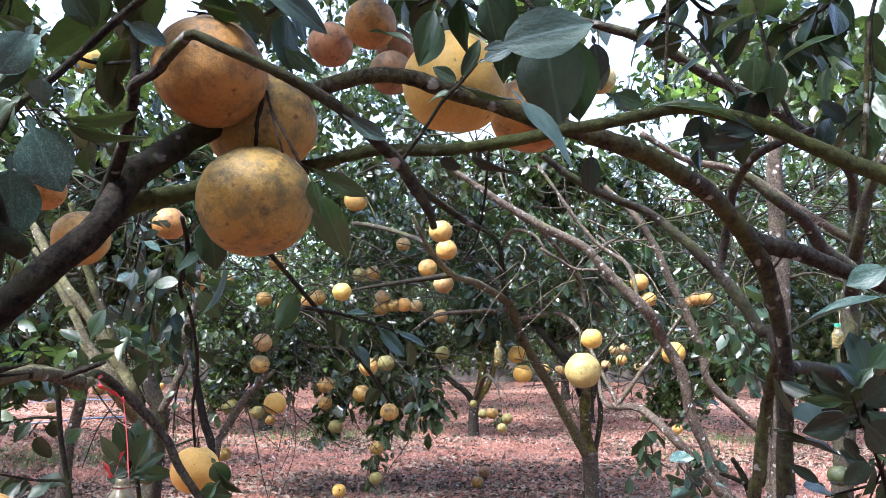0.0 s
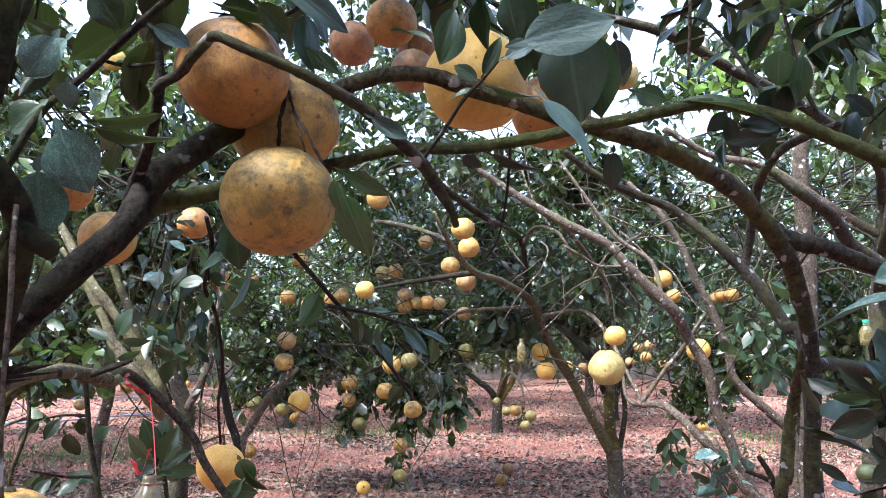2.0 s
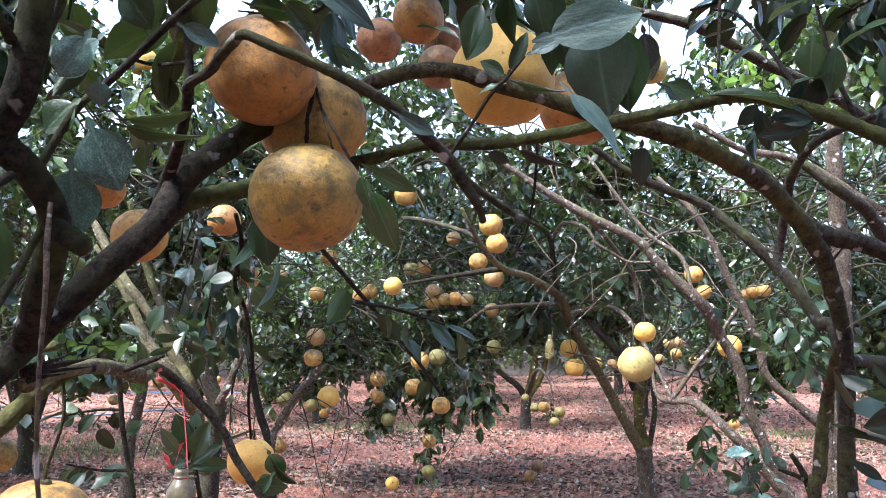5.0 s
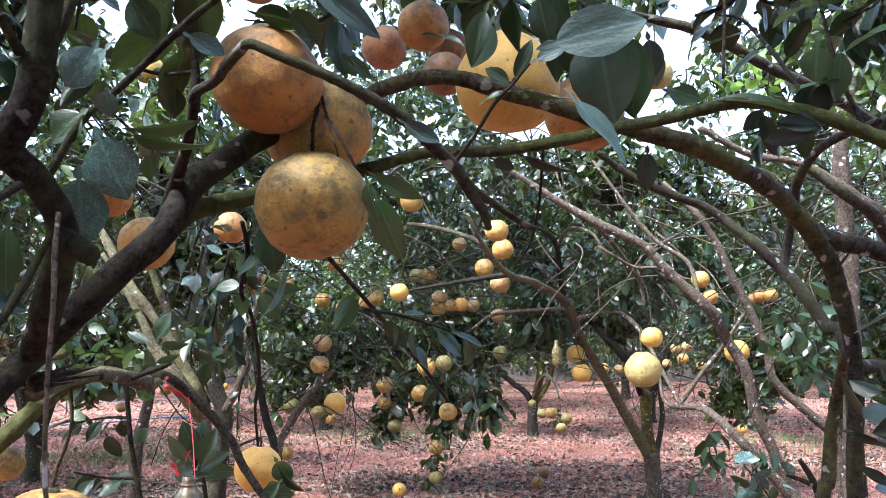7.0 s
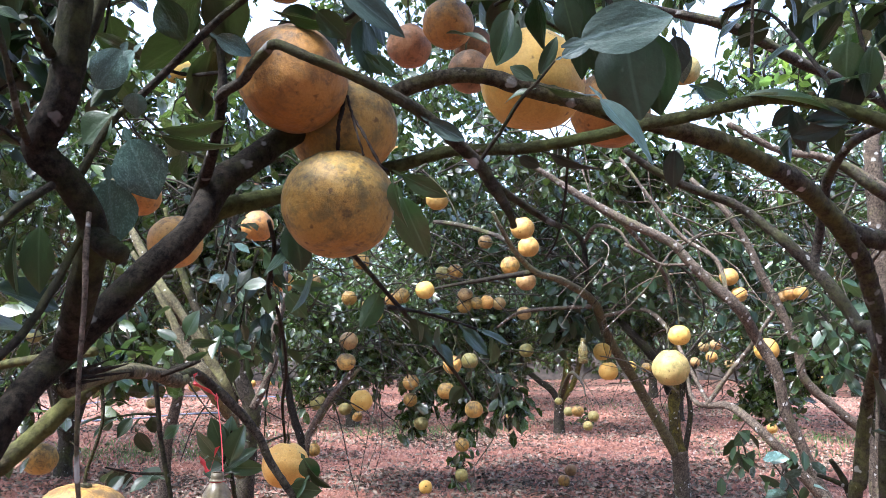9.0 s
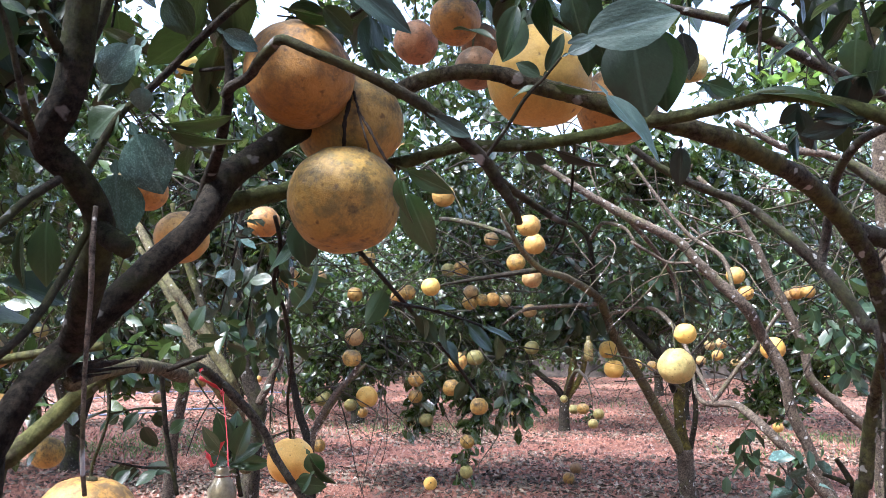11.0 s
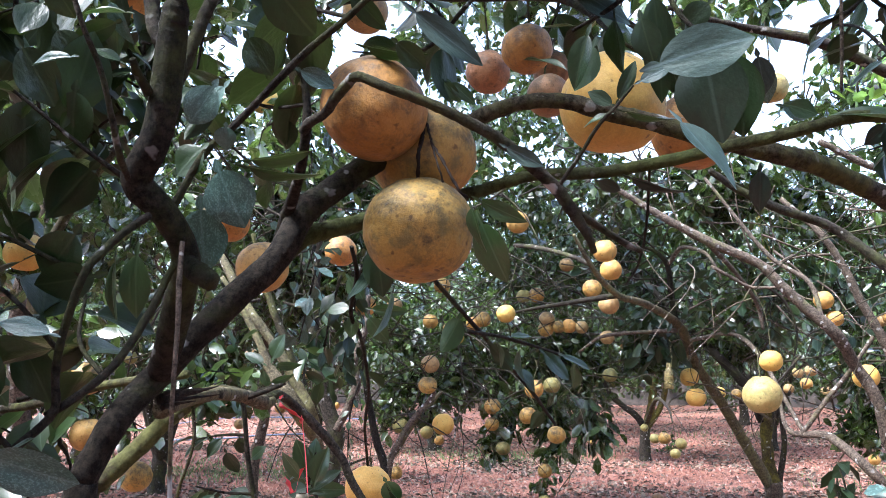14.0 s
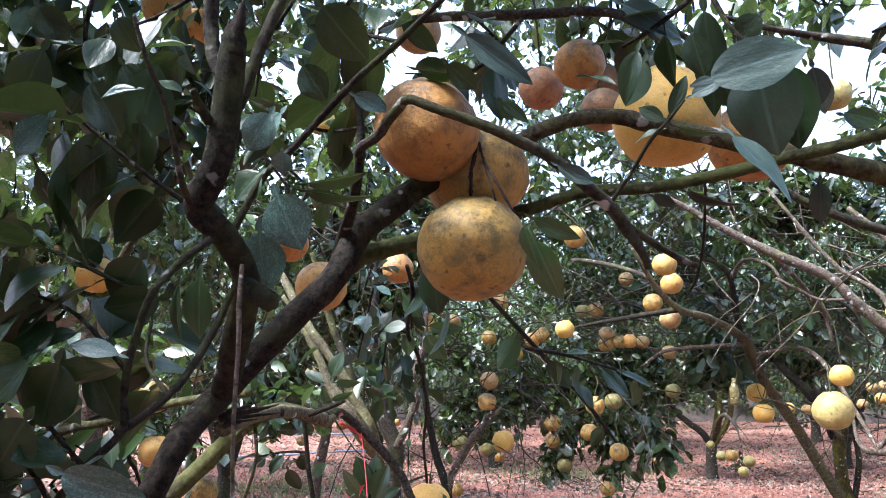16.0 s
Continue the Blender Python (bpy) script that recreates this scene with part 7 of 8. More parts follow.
limb(tree_a, "twig", [(-0.220, 1.004, 1.790, 0.0018), (-0.205, 0.978, 1.750, 0.0014), (-0.199, 0.981, 1.729, 0.0014)], WOOD, 8, 12, 0.3)
# ---- traps, ribbon, hose ----
trap_bottle((-0.633, 1.629, 1.111), 0.100, "cloudy clear plastic trap bottle hanging from a red string", (-0.740, 1.886, 1.368), plastic=BOTTLE_CLEAR)
ribbon(tree_a, [(-0.766, 1.820, 1.417), (-0.760, 1.802, 1.396), (-0.743, 1.824, 1.381), (-0.735, 1.866, 1.362), (-0.739, 1.888, 1.348)], 0.011)
ribbon(tree_a, [(-0.756, 1.941, 1.233), (-0.779, 1.948, 1.173), (-0.792, 1.945, 1.193), (-0.802, 1.943, 1.211)], 0.012)
trap_bottle((0.385, 5.655, 1.306), 0.15, "yellowed plastic trap bottle hanging in a tree", (0.414, 5.918, 1.657), tie=BOTTLE, slim=0.72)
trap_bottle((1.622, 3.325, 1.455), 0.085, "clear trap bottle with a green cap", (1.661, 3.400, 1.686), capped=True, tie=BOTTLE)
# ---- the orchard behind ----
NEAR_ROWS = [(-2.9, 13.4, 4.4, 1.0), (4.9, 12.2, 4.4, 1.2), (2.6, 14.6, 4.4, 1.1), (-5.0, 8.4, 3.8, 1.1), (-0.6, 17.0, 4.5, 0.9), (5.6, 7.4, 4.4, 1.2),
             (8.2, 12.0, 4.4, 1.0), (-7.6, 10.6, 4.3, 1.0), (-7.0, 5.4, 3.8, 1.1), (-5.6, 15.0, 4.4, 0.9)]
for x, y, h, low in NEAR_ROWS:
    orchard_tree(x, y, h, 2.15, int(abs(x * 31 + y * 17)) + 7, low, 1100, 14, 0.09, fruits=8)
placing = random.Random(31)
for y, start, count, low, twigs, size, fruits in ((20.0, -22, 10, 0.65, 620, 0.12, 4), (24.7, -25, 12, 0.65, 620, 0.12, 4), (29.2, -31, 14, 0.25, 420, 0.17, 1), (33.8, -34, 15, 0.25, 420, 0.17, 1), (38.5, -40, 18, 0.25, 420, 0.17, 1)):
    for i in range(count):
        tx, ty = start + 4.2 * i + placing.uniform(-0.4, 0.4), y + placing.uniform(-0.4, 0.4)
        orchard_tree(tx, ty, placing.uniform(4.1, 5.0), placing.uniform(2.2, 2.6), int(abs(tx * 31 + ty * 17)) + 7, low, twigs, 13, size, True, fruits=fruits)
# unseen rows added behind the camera, to dim frontal light and leaf reflections
for x, y in ((-4.5, -3.2), (-0.6, -4.2), (3.4, -3.6), (6.8, -0.8), (-7.6, -0.5), (-3.0, -8.0), (2.0, -8.4), (6.8, 3.2)):
    orchard_tree(x, y, 3.3, 2.0, int(abs(x * 31 + y * 17)) + 7, 0.8, 600, 12, 0.15, True, fruits=0)
# ---- fruit ----
pomelo((-0.244, 1.034, 1.676), 0.150, PEEL, 2, fine=True, tilt=(8, 14, 150), stalk=0)
pomelo((-0.302, 1.012, 1.842), 0.145, PEEL_ORANGE, 1, fine=True, tilt=(-8, 10, 40), stalk=0)
pomelo((-0.259, 1.124, 1.805), 0.160, PEEL, 4, fine=True, tilt=(5, -8, 200), stalk=0)
pomelo((0.019, 1.279, 1.912), 0.170, PEEL_BRIGHT, 3, fine=True, tilt=(4, 6, 300), stalk=0.08)
pomelo((0.159, 1.440, 1.905), 0.145, PEEL_ORANGE, 0, fine=True, tilt=(4, 6, 100), stalk=0.08)
pomelo((-0.641, 1.128, 1.222), 0.150, PEEL, 2, fine=True, tilt=(4, 6, 20), stalk=0.05)
pomelo((-0.286, 1.978, 2.240), 0.115, PEEL_RUSSET, 3, fine=True, tilt=(0, 0, 0), stalk=0.07)
pomelo((-0.175, 1.864, 2.251), 0.125, PEEL_ORANGE, 4, fine=True, tilt=(5, 7, 77), stalk=0.07)
pomelo((-0.132, 2.163, 2.302), 0.110, PEEL_RUSSET, 5, fine=True, tilt=(10, 3, 154), stalk=0.07)
pomelo((-0.138, 2.072, 2.198), 0.120, PEEL_RUSSET, 6, fine=True, tilt=(3, 10, 231), stalk=0.07)
pomelo((0.596, 2.963, 2.472), 0.120, PEEL_PALE, 7, fine=True, tilt=(8, 6, 308), stalk=0.07)
pomelo((-0.889, 3.973, 3.083), 0.110, PEEL_BROWN, 8, fine=True, tilt=(1, 2, 25), stalk=0.07)
pomelo((-0.897, 1.979, 1.745), 0.140, PEEL_AMBER, 9, fine=True, tilt=(6, 9, 102), stalk=0.07)
pomelo((-1.108, 2.194, 1.909), 0.125, PEEL_ORANGE, 10, fine=True, tilt=(11, 5, 179), stalk=0.07)
pomelo((-1.049, 3.057, 1.933), 0.130, PEEL_ORANGE, 11, fine=True, tilt=(4, 1, 256), stalk=0.07)
pomelo((-1.791, 3.939, 2.906), 0.120, PEEL_BRIGHT, 12, fine=True, tilt=(9, 8, 333), stalk=0.07)
pomelo((-3.020, 6.971, 3.256), 0.130, PEEL_ORANGE, 13, fine=True, tilt=(2, 4, 50), stalk=0.07)
pomelo((-0.638, 2.120, 1.161), 0.125, PEEL_BRIGHT, 14, fine=True, tilt=(7, 0, 127), stalk=0.07)
pomelo((0.755, 4.390, 1.323), 0.196, PEEL_PALE, 18, fine=True, tilt=(0, 5, 204), stalk=0.07, hung=(0.941, 5.433, 1.486))
pomelo((-2.098, 5.163, 1.938), 0.120, PEEL_AMBER, 0, tilt=(0, 0, 0), stalk=0.12)
pomelo((-0.543, 4.956, 2.352), 0.148, PEEL_AMBER, 1, tilt=(0, 0, 47), stalk=0.12)
pomelo((-0.013, 4.708, 2.124), 0.140, PEEL_AMBER, 2, tilt=(0, 0, 94), stalk=0.12)
pomelo((0.021, 4.919, 2.036), 0.132, PEEL_AMBER, 3, tilt=(0, 0, 141), stalk=0.12)
pomelo((-0.098, 5.177, 1.947), 0.124, PEEL, 4, tilt=(0, 0, 188), stalk=0.12)
pomelo((-0.310, 6.258, 2.227), 0.115, PEEL_BROWN, 5, tilt=(0, 0, 235), stalk=0.12)
pomelo((-0.549, 6.291, 1.999), 0.124, PEEL, 6, tilt=(0, 0, 282), stalk=0.12)
pomelo((-0.650, 6.284, 1.989), 0.115, PEEL_GREEN, 7, tilt=(0, 0, 329), stalk=0.12)
pomelo((0.004, 5.058, 1.837), 0.128, PEEL_BROWN, 8, tilt=(0, 0, 16), stalk=0.12)
pomelo((-0.632, 5.026, 1.785), 0.120, PEEL_BRIGHT, 9, tilt=(0, 0, 63), stalk=0.12)
pomelo((-0.980, 6.318, 1.814), 0.133, PEEL, 10, tilt=(0, 0, 110), stalk=0.12)
pomelo((-1.054, 6.316, 1.778), 0.124, PEEL_AMBER, 11, tilt=(0, 0, 157), stalk=0.12)
pomelo((-1.244, 6.320, 1.734), 0.124, PEEL_AMBER, 12, tilt=(0, 0, 204), stalk=0.12)
pomelo((-1.190, 6.319, 1.673), 0.115, PEEL_BRIGHT, 13, tilt=(0, 0, 251), stalk=0.12)
pomelo((-1.404, 6.313, 1.800), 0.124, PEEL_AMBER, 14, tilt=(0, 0, 298), stalk=0.12)
pomelo((-0.474, 6.312, 1.814), 0.124, PEEL_BROWN, 15, tilt=(0, 0, 345), stalk=0.12)
pomelo((-0.483, 6.320, 1.734), 0.124, PEEL, 16, tilt=(0, 0, 32), stalk=0.12)
pomelo((-0.384, 6.301, 1.751), 0.106, PEEL, 17, tilt=(0, 0, 79), stalk=0.12)
pomelo((-0.305, 6.310, 1.756), 0.115, PEEL_AMBER, 18, tilt=(0, 0, 126), stalk=0.12)
pomelo((-0.208, 6.302, 1.747), 0.106, PEEL_BROWN, 19, tilt=(0, 0, 173), stalk=0.12)
pomelo((-0.018, 6.320, 1.668), 0.115, PEEL_BROWN, 20, tilt=(0, 0, 220), stalk=0.12)
pomelo((-1.238, 5.567, 1.466), 0.132, PEEL_BROWN, 21, tilt=(0, 0, 267), stalk=0.12)
pomelo((-1.182, 5.245, 1.331), 0.124, PEEL, 22, tilt=(0, 0, 314), stalk=0.12)
pomelo((-1.129, 5.494, 1.059), 0.152, PEEL_BRIGHT, 23, tilt=(0, 0, 1), stalk=0.12)
pomelo((-1.449, 6.393, 0.922), 0.106, PEEL_GREEN, 24, tilt=(0, 0, 48), stalk=0.12)
pomelo((-1.671, 6.412, 0.968), 0.133, PEEL_GREEN, 25, tilt=(0, 0, 95), stalk=0.12)
pomelo((-0.497, 5.416, 1.306), 0.128, PEEL, 26, tilt=(0, 0, 142), stalk=0.12)
pomelo((-0.404, 5.752, 1.322), 0.120, PEEL_GREEN, 27, tilt=(0, 0, 189), stalk=0.12)
pomelo((-0.918, 6.394, 1.131), 0.133, PEEL, 28, tilt=(0, 0, 236), stalk=0.12)
pomelo((-0.924, 6.394, 0.996), 0.115, PEEL, 29, tilt=(0, 0, 283), stalk=0.12)
pomelo((-0.594, 5.956, 1.095), 0.132, PEEL, 30, tilt=(0, 0, 330), stalk=0.12)
pomelo((-0.368, 5.609, 0.993), 0.124, PEEL, 31, tilt=(0, 0, 17), stalk=0.12)
pomelo((-0.840, 6.414, 0.811), 0.115, PEEL_GREEN, 32, tilt=(0, 0, 64), stalk=0.12)
pomelo((-0.518, 6.433, 0.644), 0.115, PEEL, 33, tilt=(0, 0, 111), stalk=0.12)
pomelo((-0.526, 6.450, 0.408), 0.106, PEEL_GREEN, 34, tilt=(0, 0, 158), stalk=0.12)
pomelo((-0.004, 6.351, 1.382), 0.115, PEEL_GREEN, 35, tilt=(0, 0, 205), stalk=0.12)
pomelo((0.463, 12.393, 0.505), 0.120, PEEL_GREEN, 36, tilt=(0, 0, 252), stalk=0.12)
pomelo((0.585, 9.739, 0.606), 0.148, PEEL, 37, tilt=(0, 0, 299), stalk=0.12)
pomelo((0.798, 10.141, 0.507), 0.140, PEEL_GREEN, 38, tilt=(0, 0, 346), stalk=0.12)
pomelo((0.763, 10.637, 0.336), 0.132, PEEL_GREEN, 39, tilt=(0, 0, 33), stalk=0.12)
pomelo((0.489, 9.974, 0.577), 0.124, PEEL_GREEN, 40, tilt=(0, 0, 80), stalk=0.12)
pomelo((0.581, 6.374, 1.369), 0.142, PEEL_BRIGHT, 41, tilt=(0, 0, 127), stalk=0.12)
pomelo((0.597, 6.099, 1.232), 0.144, PEEL_BRIGHT, 42, tilt=(0, 0, 174), stalk=0.12)
pomelo((1.217, 9.786, 1.123), 0.136, PEEL_BRIGHT, 43, tilt=(0, 0, 221), stalk=0.12)
pomelo((1.465, 10.235, 1.092), 0.128, PEEL, 44, tilt=(0, 0, 268), stalk=0.12)
pomelo((0.831, 4.526, 1.495), 0.120, PEEL_BRIGHT, 45, tilt=(0, 0, 315), stalk=0.12)
pomelo((2.491, 11.802, 1.322), 0.148, PEEL_BROWN, 46, tilt=(0, 0, 2), stalk=0.12)
pomelo((2.261, 10.046, 1.370), 0.140, PEEL_BROWN, 47, tilt=(0, 0, 49), stalk=0.12)
pomelo((2.086, 9.487, 1.239), 0.132, PEEL_AMBER, 48, tilt=(0, 0, 96), stalk=0.12)
pomelo((2.151, 8.921, 1.169), 0.124, PEEL_BROWN, 49, tilt=(0, 0, 143), stalk=0.12)
pomelo((1.477, 5.197, 1.404), 0.152, PEEL_BRIGHT, 50, tilt=(0, 0, 190), stalk=0.12)
pomelo((1.204, 4.923, 1.838), 0.111, PEEL_AMBER, 51, tilt=(0, 0, 237), stalk=0.12)
pomelo((1.257, 4.924, 1.734), 0.097, PEEL_AMBER, 52, tilt=(0, 0, 284), stalk=0.12)
pomelo((1.721, 5.474, 1.761), 0.093, PEEL_ORANGE, 53, tilt=(0, 0, 331), stalk=0.12)
pomelo((1.729, 5.286, 1.759), 0.090, PEEL_AMBER, 54, tilt=(0, 0, 18), stalk=0.12)
pomelo((1.767, 5.804, 1.756), 0.085, PEEL_BROWN, 55, tilt=(0, 0, 65), stalk=0.12)
pomelo((1.979, 5.473, 1.903), 0.081, PEEL_BROWN, 56, tilt=(0, 0, 112), stalk=0.12)
pomelo((3.432, 10.468, 1.866), 0.132, PEEL_BROWN, 57, tilt=(0, 0, 159), stalk=0.12)
pomelo((3.828, 11.171, 0.909), 0.124, PEEL_AMBER, 58, tilt=(0, 0, 206), stalk=0.12)
pomelo((4.062, 12.147, 1.082), 0.152, PEEL_BROWN, 59, tilt=(0, 0, 253), stalk=0.12)
pomelo((4.048, 11.472, 1.430), 0.144, PEEL_AMBER, 60, tilt=(0, 0, 300), stalk=0.12)
pomelo((3.136, 10.961, 0.285), 0.136, PEEL_AMBER, 61, tilt=(0, 0, 347), stalk=0.12)
pomelo((-2.916, 5.722, 1.592), 0.128, PEEL_BROWN, 62, tilt=(0, 0, 34), stalk=0.12)
pomelo((-2.854, 6.139, 1.527), 0.120, PEEL, 63, tilt=(0, 0, 81), stalk=0.12)
pomelo((-5.180, 10.676, 0.847), 0.148, PEEL_AMBER, 64, tilt=(0, 0, 128), stalk=0.12)
pomelo((-4.851, 10.126, 0.639), 0.140, PEEL_BROWN, 65, tilt=(0, 0, 175), stalk=0.12)
pomelo((-3.654, 8.659, 0.953), 0.132, PEEL, 66, tilt=(0, 0, 222), stalk=0.12)
pomelo((-4.429, 12.776, 0.745), 0.124, PEEL_AMBER, 67, tilt=(0, 0, 269), stalk=0.12)
pomelo((-1.716, 6.438, 0.595), 0.115, PEEL, 68, tilt=(0, 0, 316), stalk=0.12)
pomelo((-1.580, 5.120, 1.852), 0.144, PEEL_AMBER, 69, tilt=(0, 0, 3), stalk=0.12)
pomelo((-1.702, 6.305, 1.933), 0.133, PEEL_BROWN, 70, tilt=(0, 0, 50), stalk=0.12)
pomelo((-1.176, 5.674, 2.030), 0.120, PEEL_AMBER, 72, tilt=(0, 0, 144), stalk=0.12)
pomelo((4.682, 9.671, 1.221), 0.148, PEEL_AMBER, 73, tilt=(0, 0, 191), stalk=0.12)
pomelo((4.811, 9.107, 1.615), 0.140, PEEL_AMBER, 74, tilt=(0, 0, 238), stalk=0.12)
pomelo((-1.661, 2.027, 1.811), 0.120, PEEL_BRIGHT, 0, tilt=(0, 0, 0), stalk=0.1)
pomelo((-3.586, 4.160, 1.790), 0.140, PEEL_BROWN, 1, tilt=(0, 0, 67), stalk=0.1)
pomelo((-2.977, 4.169, 1.588), 0.128, PEEL_AMBER, 2, tilt=(0, 0, 134), stalk=0.1)
pomelo((-2.118, 2.857, 1.423), 0.148, PEEL, 3, tilt=(0, 0, 201), stalk=0.1)
pomelo((-2.001, 2.821, 1.425), 0.136, PEEL, 4, tilt=(0, 0, 268), stalk=0.1)
pomelo((-1.827, 2.602, 1.234), 0.124, PEEL_AMBER, 5, tilt=(0, 0, 335), stalk=0.1)
pomelo((-2.082, 3.327, 0.983), 0.144, PEEL, 6, tilt=(0, 0, 42), stalk=0.1)
pomelo((-1.283, 1.779, 2.506), 0.132, PEEL_AMBER, 7, tilt=(0, 0, 109), stalk=0.1)
pomelo((-1.330, 2.001, 2.550), 0.120, PEEL_AMBER, 8, tilt=(0, 0, 176), stalk=0.1)
pomelo((-4.510, 5.766, 4.123), 0.140, PEEL_AMBER, 9, tilt=(0, 0, 243), stalk=0.1)
pomelo((-2.549, 2.845, 2.120), 0.128, PEEL_AMBER, 10, tilt=(0, 0, 310), stalk=0.1)
pomelo((-0.741, 2.360, 2.615), 0.148, PEEL_BROWN, 11, tilt=(0, 0, 17), stalk=0.1)
pomelo((-2.191, 4.749, 3.160), 0.136, PEEL_BRIGHT, 12, tilt=(0, 0, 84), stalk=0.1)
pomelo((-2.802, 2.826, 1.966), 0.124, PEEL_AMBER, 13, tilt=(0, 0, 151), stalk=0.1)
pomelo((-2.938, 7.076, 3.777), 0.144, PEEL_AMBER, 14, tilt=(0, 0, 218), stalk=0.1)
pomelo((1.658, 3.457, 0.926), 0.090, PEEL_UNRIPE, 2, tilt=(0, 0, 30), stalk=0.08)
pomelo((0.691, 14.353, 2.572), 0.130, PEEL_AMBER, 81, tilt=(0, 0, 207), stalk=0.1)
pomelo((0.808, 15.520, 2.984), 0.130, PEEL_AMBER, 82, tilt=(0, 0, 254), stalk=0.1)
pomelo((1.675, 15.573, 3.325), 0.130, PEEL_AMBER, 83, tilt=(0, 0, 301), stalk=0.1)
pomelo((2.320, 17.045, 3.441), 0.130, PEEL_AMBER, 84, tilt=(0, 0, 348), stalk=0.1)
pomelo((3.898, 14.659, 2.795), 0.130, PEEL_AMBER, 85, tilt=(0, 0, 35), stalk=0.1)
pomelo((0.886, 10.141, 2.536), 0.120, PEEL_BROWN, 86, tilt=(0, 0, 82), stalk=0.1)
pomelo((0.955, 10.160, 2.431), 0.120, PEEL_BROWN, 87, tilt=(0, 0, 129), stalk=0.1)
pomelo((5.995, 15.017, 1.481), 0.130, PEEL_BRIGHT, 88, tilt=(0, 0, 176), stalk=0.1)
pomelo((0.208, 12.475, 1.716), 0.130, PEEL, 89, tilt=(0, 0, 223), stalk=0.1)
pomelo((-1.016, 9.359, 2.734), 0.120, PEEL_BROWN, 90, tilt=(0, 0, 270), stalk=0.1)
pomelo((-4.345, 11.273, 1.274), 0.130, PEEL_BROWN, 91, tilt=(0, 0, 317), stalk=0.1)
pomelo((-5.076, 12.866, 1.306), 0.130, PEEL_AMBER, 92, tilt=(0, 0, 4), stalk=0.1)
pomelo((-4.657, 13.845, 2.162), 0.120, PEEL, 93, tilt=(0, 0, 51), stalk=0.1)
pomelo((-5.892, 18.223, 0.446), 0.130, PEEL_BRIGHT, 94, tilt=(0, 0, 98), stalk=0.1)
pomelo((0.080, 9.173, 3.279), 0.130, PEEL_AMBER, 95, tilt=(0, 0, 145), stalk=0.1)
pomelo((-1.103, 6.908, 3.123), 0.130, PEEL_AMBER, 96, tilt=(0, 0, 192), stalk=0.1)
pomelo((-0.505, 9.957, 2.915), 0.120, PEEL, 97, tilt=(0, 0, 239), stalk=0.1)
pomelo((4.650, 12.981, 1.271), 0.130, PEEL, 98, tilt=(0, 0, 286), stalk=0.1)
pomelo((3.052, 12.021, 1.414), 0.130, PEEL_AMBER, 99, tilt=(0, 0, 333), stalk=0.1)
pomelo((2.134, 10.655, 1.146), 0.130, PEEL_BROWN, 100, tilt=(0, 0, 20), stalk=0.1)
pomelo((-1.805, 8.542, 0.652), 0.120, PEEL, 101, tilt=(0, 0, 67), stalk=0.1)
pomelo((-1.248, 8.192, 0.616), 0.120, PEEL_GREEN, 102, tilt=(0, 0, 114), stalk=0.1)
pomelo((2.832, 11.048, 1.875), 0.120, PEEL_AMBER, 103, tilt=(0, 0, 161), stalk=0.1)
pomelo((-0.364, 14.514, 0.062), 0.120, PEEL_AMBER, 104, tilt=(0, 0, 208), stalk=0.1)
pomelo((-4.865, 8.871, 1.352), 0.130, PEEL_AMBER, 105, tilt=(0, 0, 255), stalk=0.1)
pomelo((-4.337, 6.748, 1.514), 0.130, PEEL_GREEN, 106, tilt=(0, 0, 302), stalk=0.1)
pomelo((-3.080, 8.807, 3.211), 0.130, PEEL_RUSSET, 120, tilt=(0, 0, 240), stalk=0.1)
pomelo((-4.341, 8.683, 2.895), 0.130, PEEL_BROWN, 121, tilt=(0, 0, 287), stalk=0.1)
pomelo((-3.757, 7.833, 3.539), 0.130, PEEL_ORANGE, 122, tilt=(0, 0, 334), stalk=0.1)
pomelo((-0.974, 7.746, rise(-0.974, 7.746) + 0.060), 0.13, PEEL_BRIGHT, 0, (70, 30, 0), False, 0, "lying on the ground")
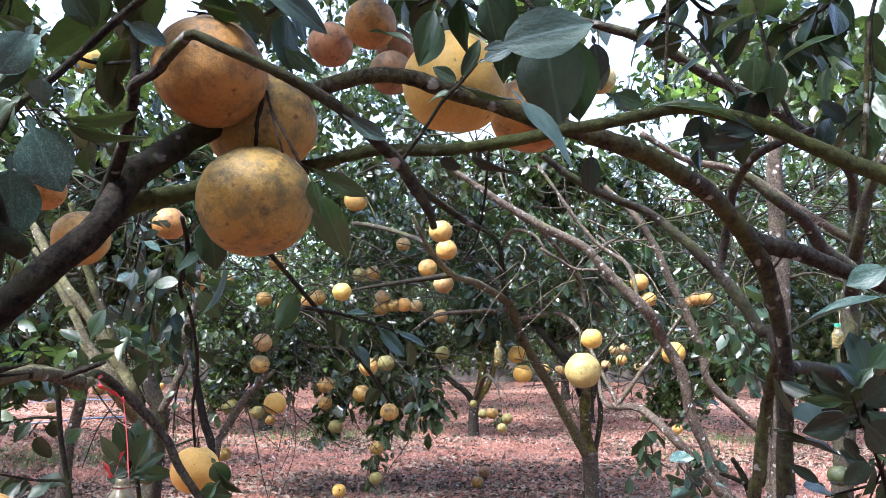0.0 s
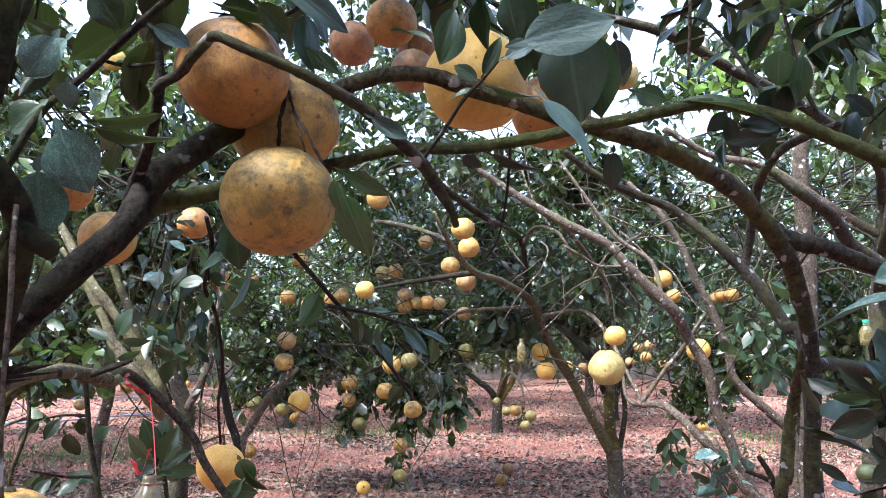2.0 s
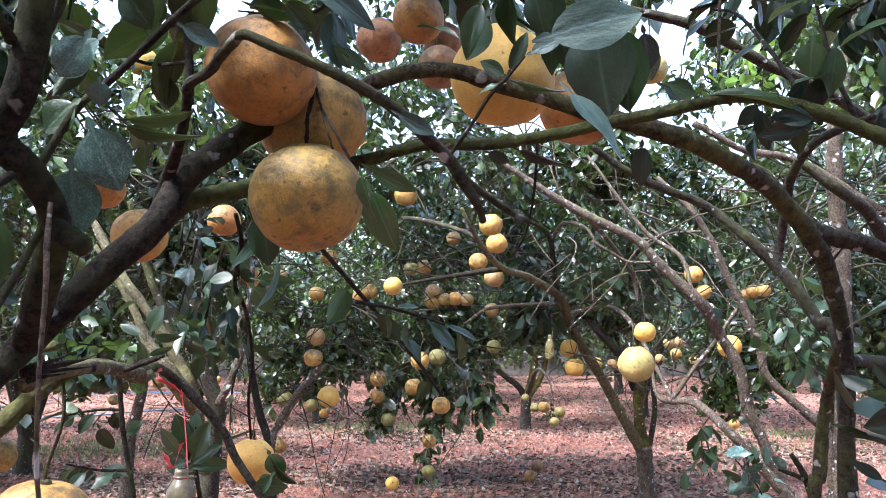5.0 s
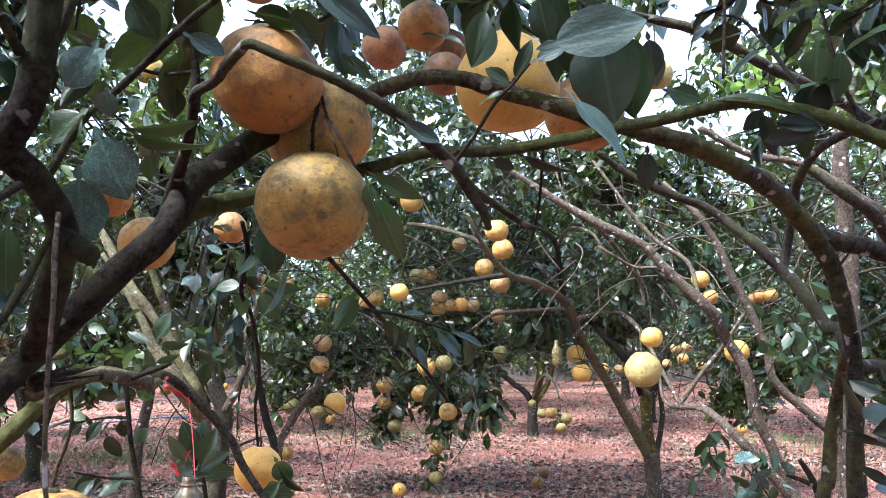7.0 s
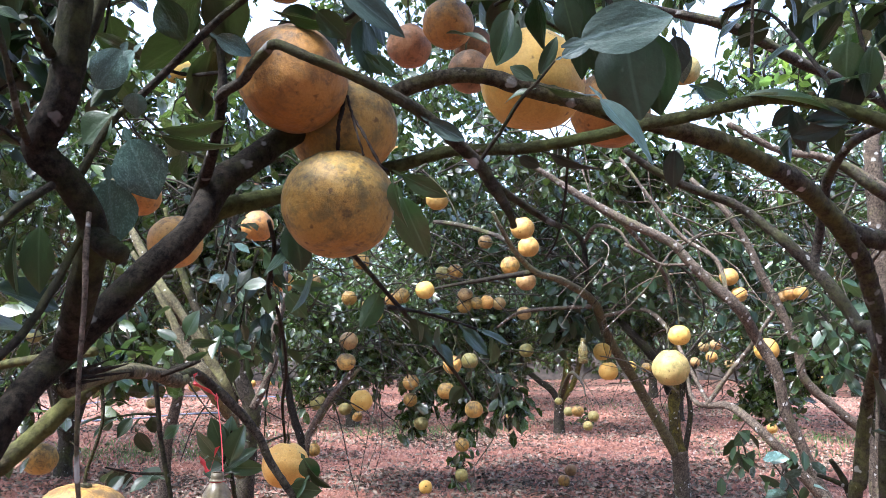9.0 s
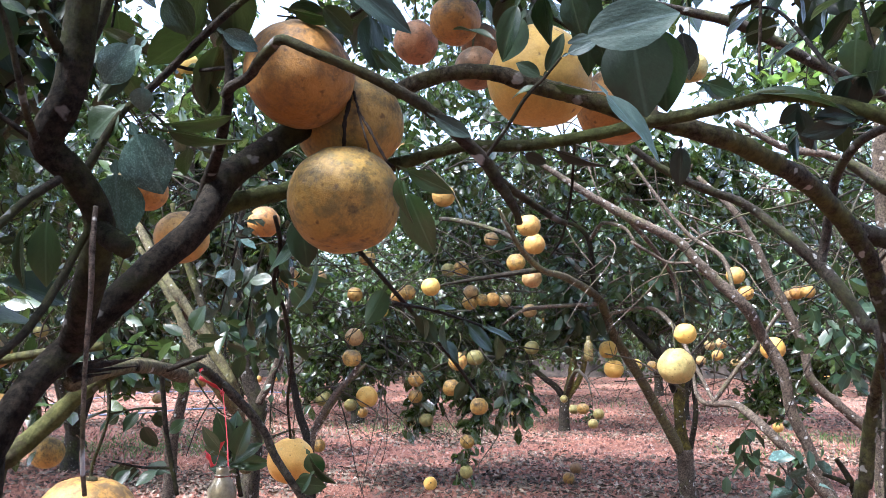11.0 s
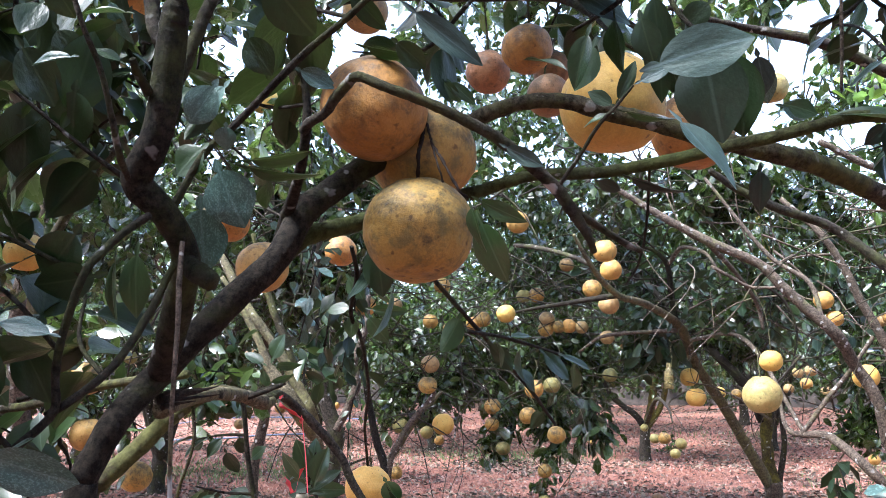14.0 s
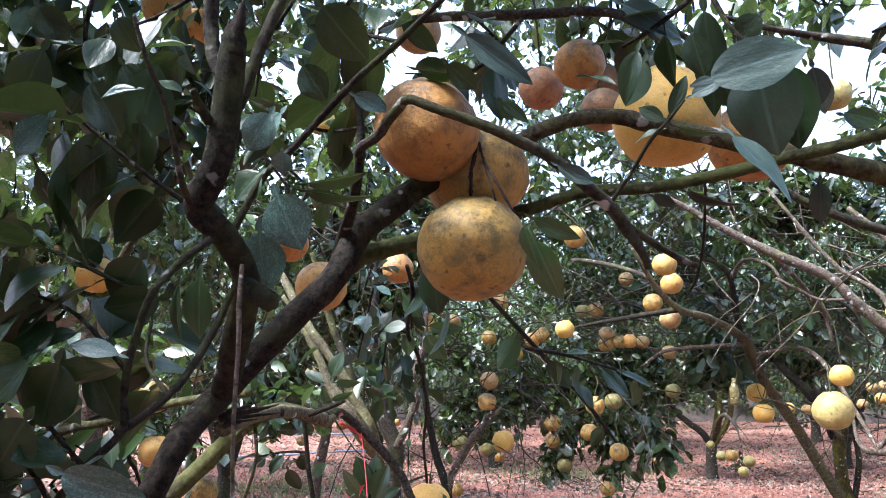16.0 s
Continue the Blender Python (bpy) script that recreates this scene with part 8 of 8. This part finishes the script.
pomelo((0.342, 8.188, rise(0.342, 8.188) + 0.058), 0.125, PEEL_ORANGE, 1, (70, 30, 90), False, 0, "lying on the ground")
pomelo((0.438, 8.757, rise(0.438, 8.757) + 0.060), 0.13, PEEL_RUSSET, 2, (70, 30, 180), False, 0, "lying on the ground")
for args in LATER:
    pomelo(*args)
tagged(limb(None, "hose", [(-9.87, 15.30, rise(-9.87, 15.30) + 0.02, 0.016), (-9.36, 18.70, rise(-9.36, 18.70) + 0.02, 0.016), (-7.82, 19.36, rise(-7.82, 19.36) + 0.02, 0.016), (-6.08, 19.36, rise(-6.08, 19.36) + 0.02, 0.016), (-3.86, 17.79, rise(-3.86, 17.79) + 0.02, 0.016)], HOSE, 6, 8, 0.0), "thin blue-grey irrigation hose lying on the soil", "hose", "irrigation hoses")
tagged(limb(None, "hose", [(-8.29, 13.60, rise(-8.29, 13.60) + 0.02, 0.016), (-7.14, 14.31, rise(-7.14, 14.31) + 0.02, 0.016), (-6.60, 15.09, rise(-6.60, 15.09) + 0.02, 0.016), (-5.26, 15.74, rise(-5.26, 15.74) + 0.02, 0.016)], HOSE, 6, 8, 0.0), "thin blue-grey irrigation hose lying on the soil", "hose", "irrigation hoses")
tagged(limb(None, "hose", [(-2.92, 18.86, rise(-2.92, 18.86) + 0.02, 0.016), (-2.04, 20.45, rise(-2.04, 20.45) + 0.02, 0.016), (-0.96, 21.66, rise(-0.96, 21.66) + 0.02, 0.016)], HOSE, 6, 8, 0.0), "thin blue-grey irrigation hose lying on the soil", "hose", "irrigation hoses")
build_weeds([(-1.92, 12.45, 0.7, 260), (-1.29, 12.96, 0.8, 160), (-5.07, 9.94, 0.7, 420), (-4.98, 10.91, 0.7, 220), (2.49, 16.70, 0.9, 120), (-0.57, 24.05, 1.4, 160), (4.3, 12.0, 0.7, 320), (3.2, 10.6, 0.5, 90)])
tagged(branchlets(None, (-1.65, 11.48, 0.09), (0.50, 0.28, 0.05), 70, 880, (0.12, 0.35), 0.004, BARK_DARK), "dark dry brushwood lying on the soil", "brushwood")
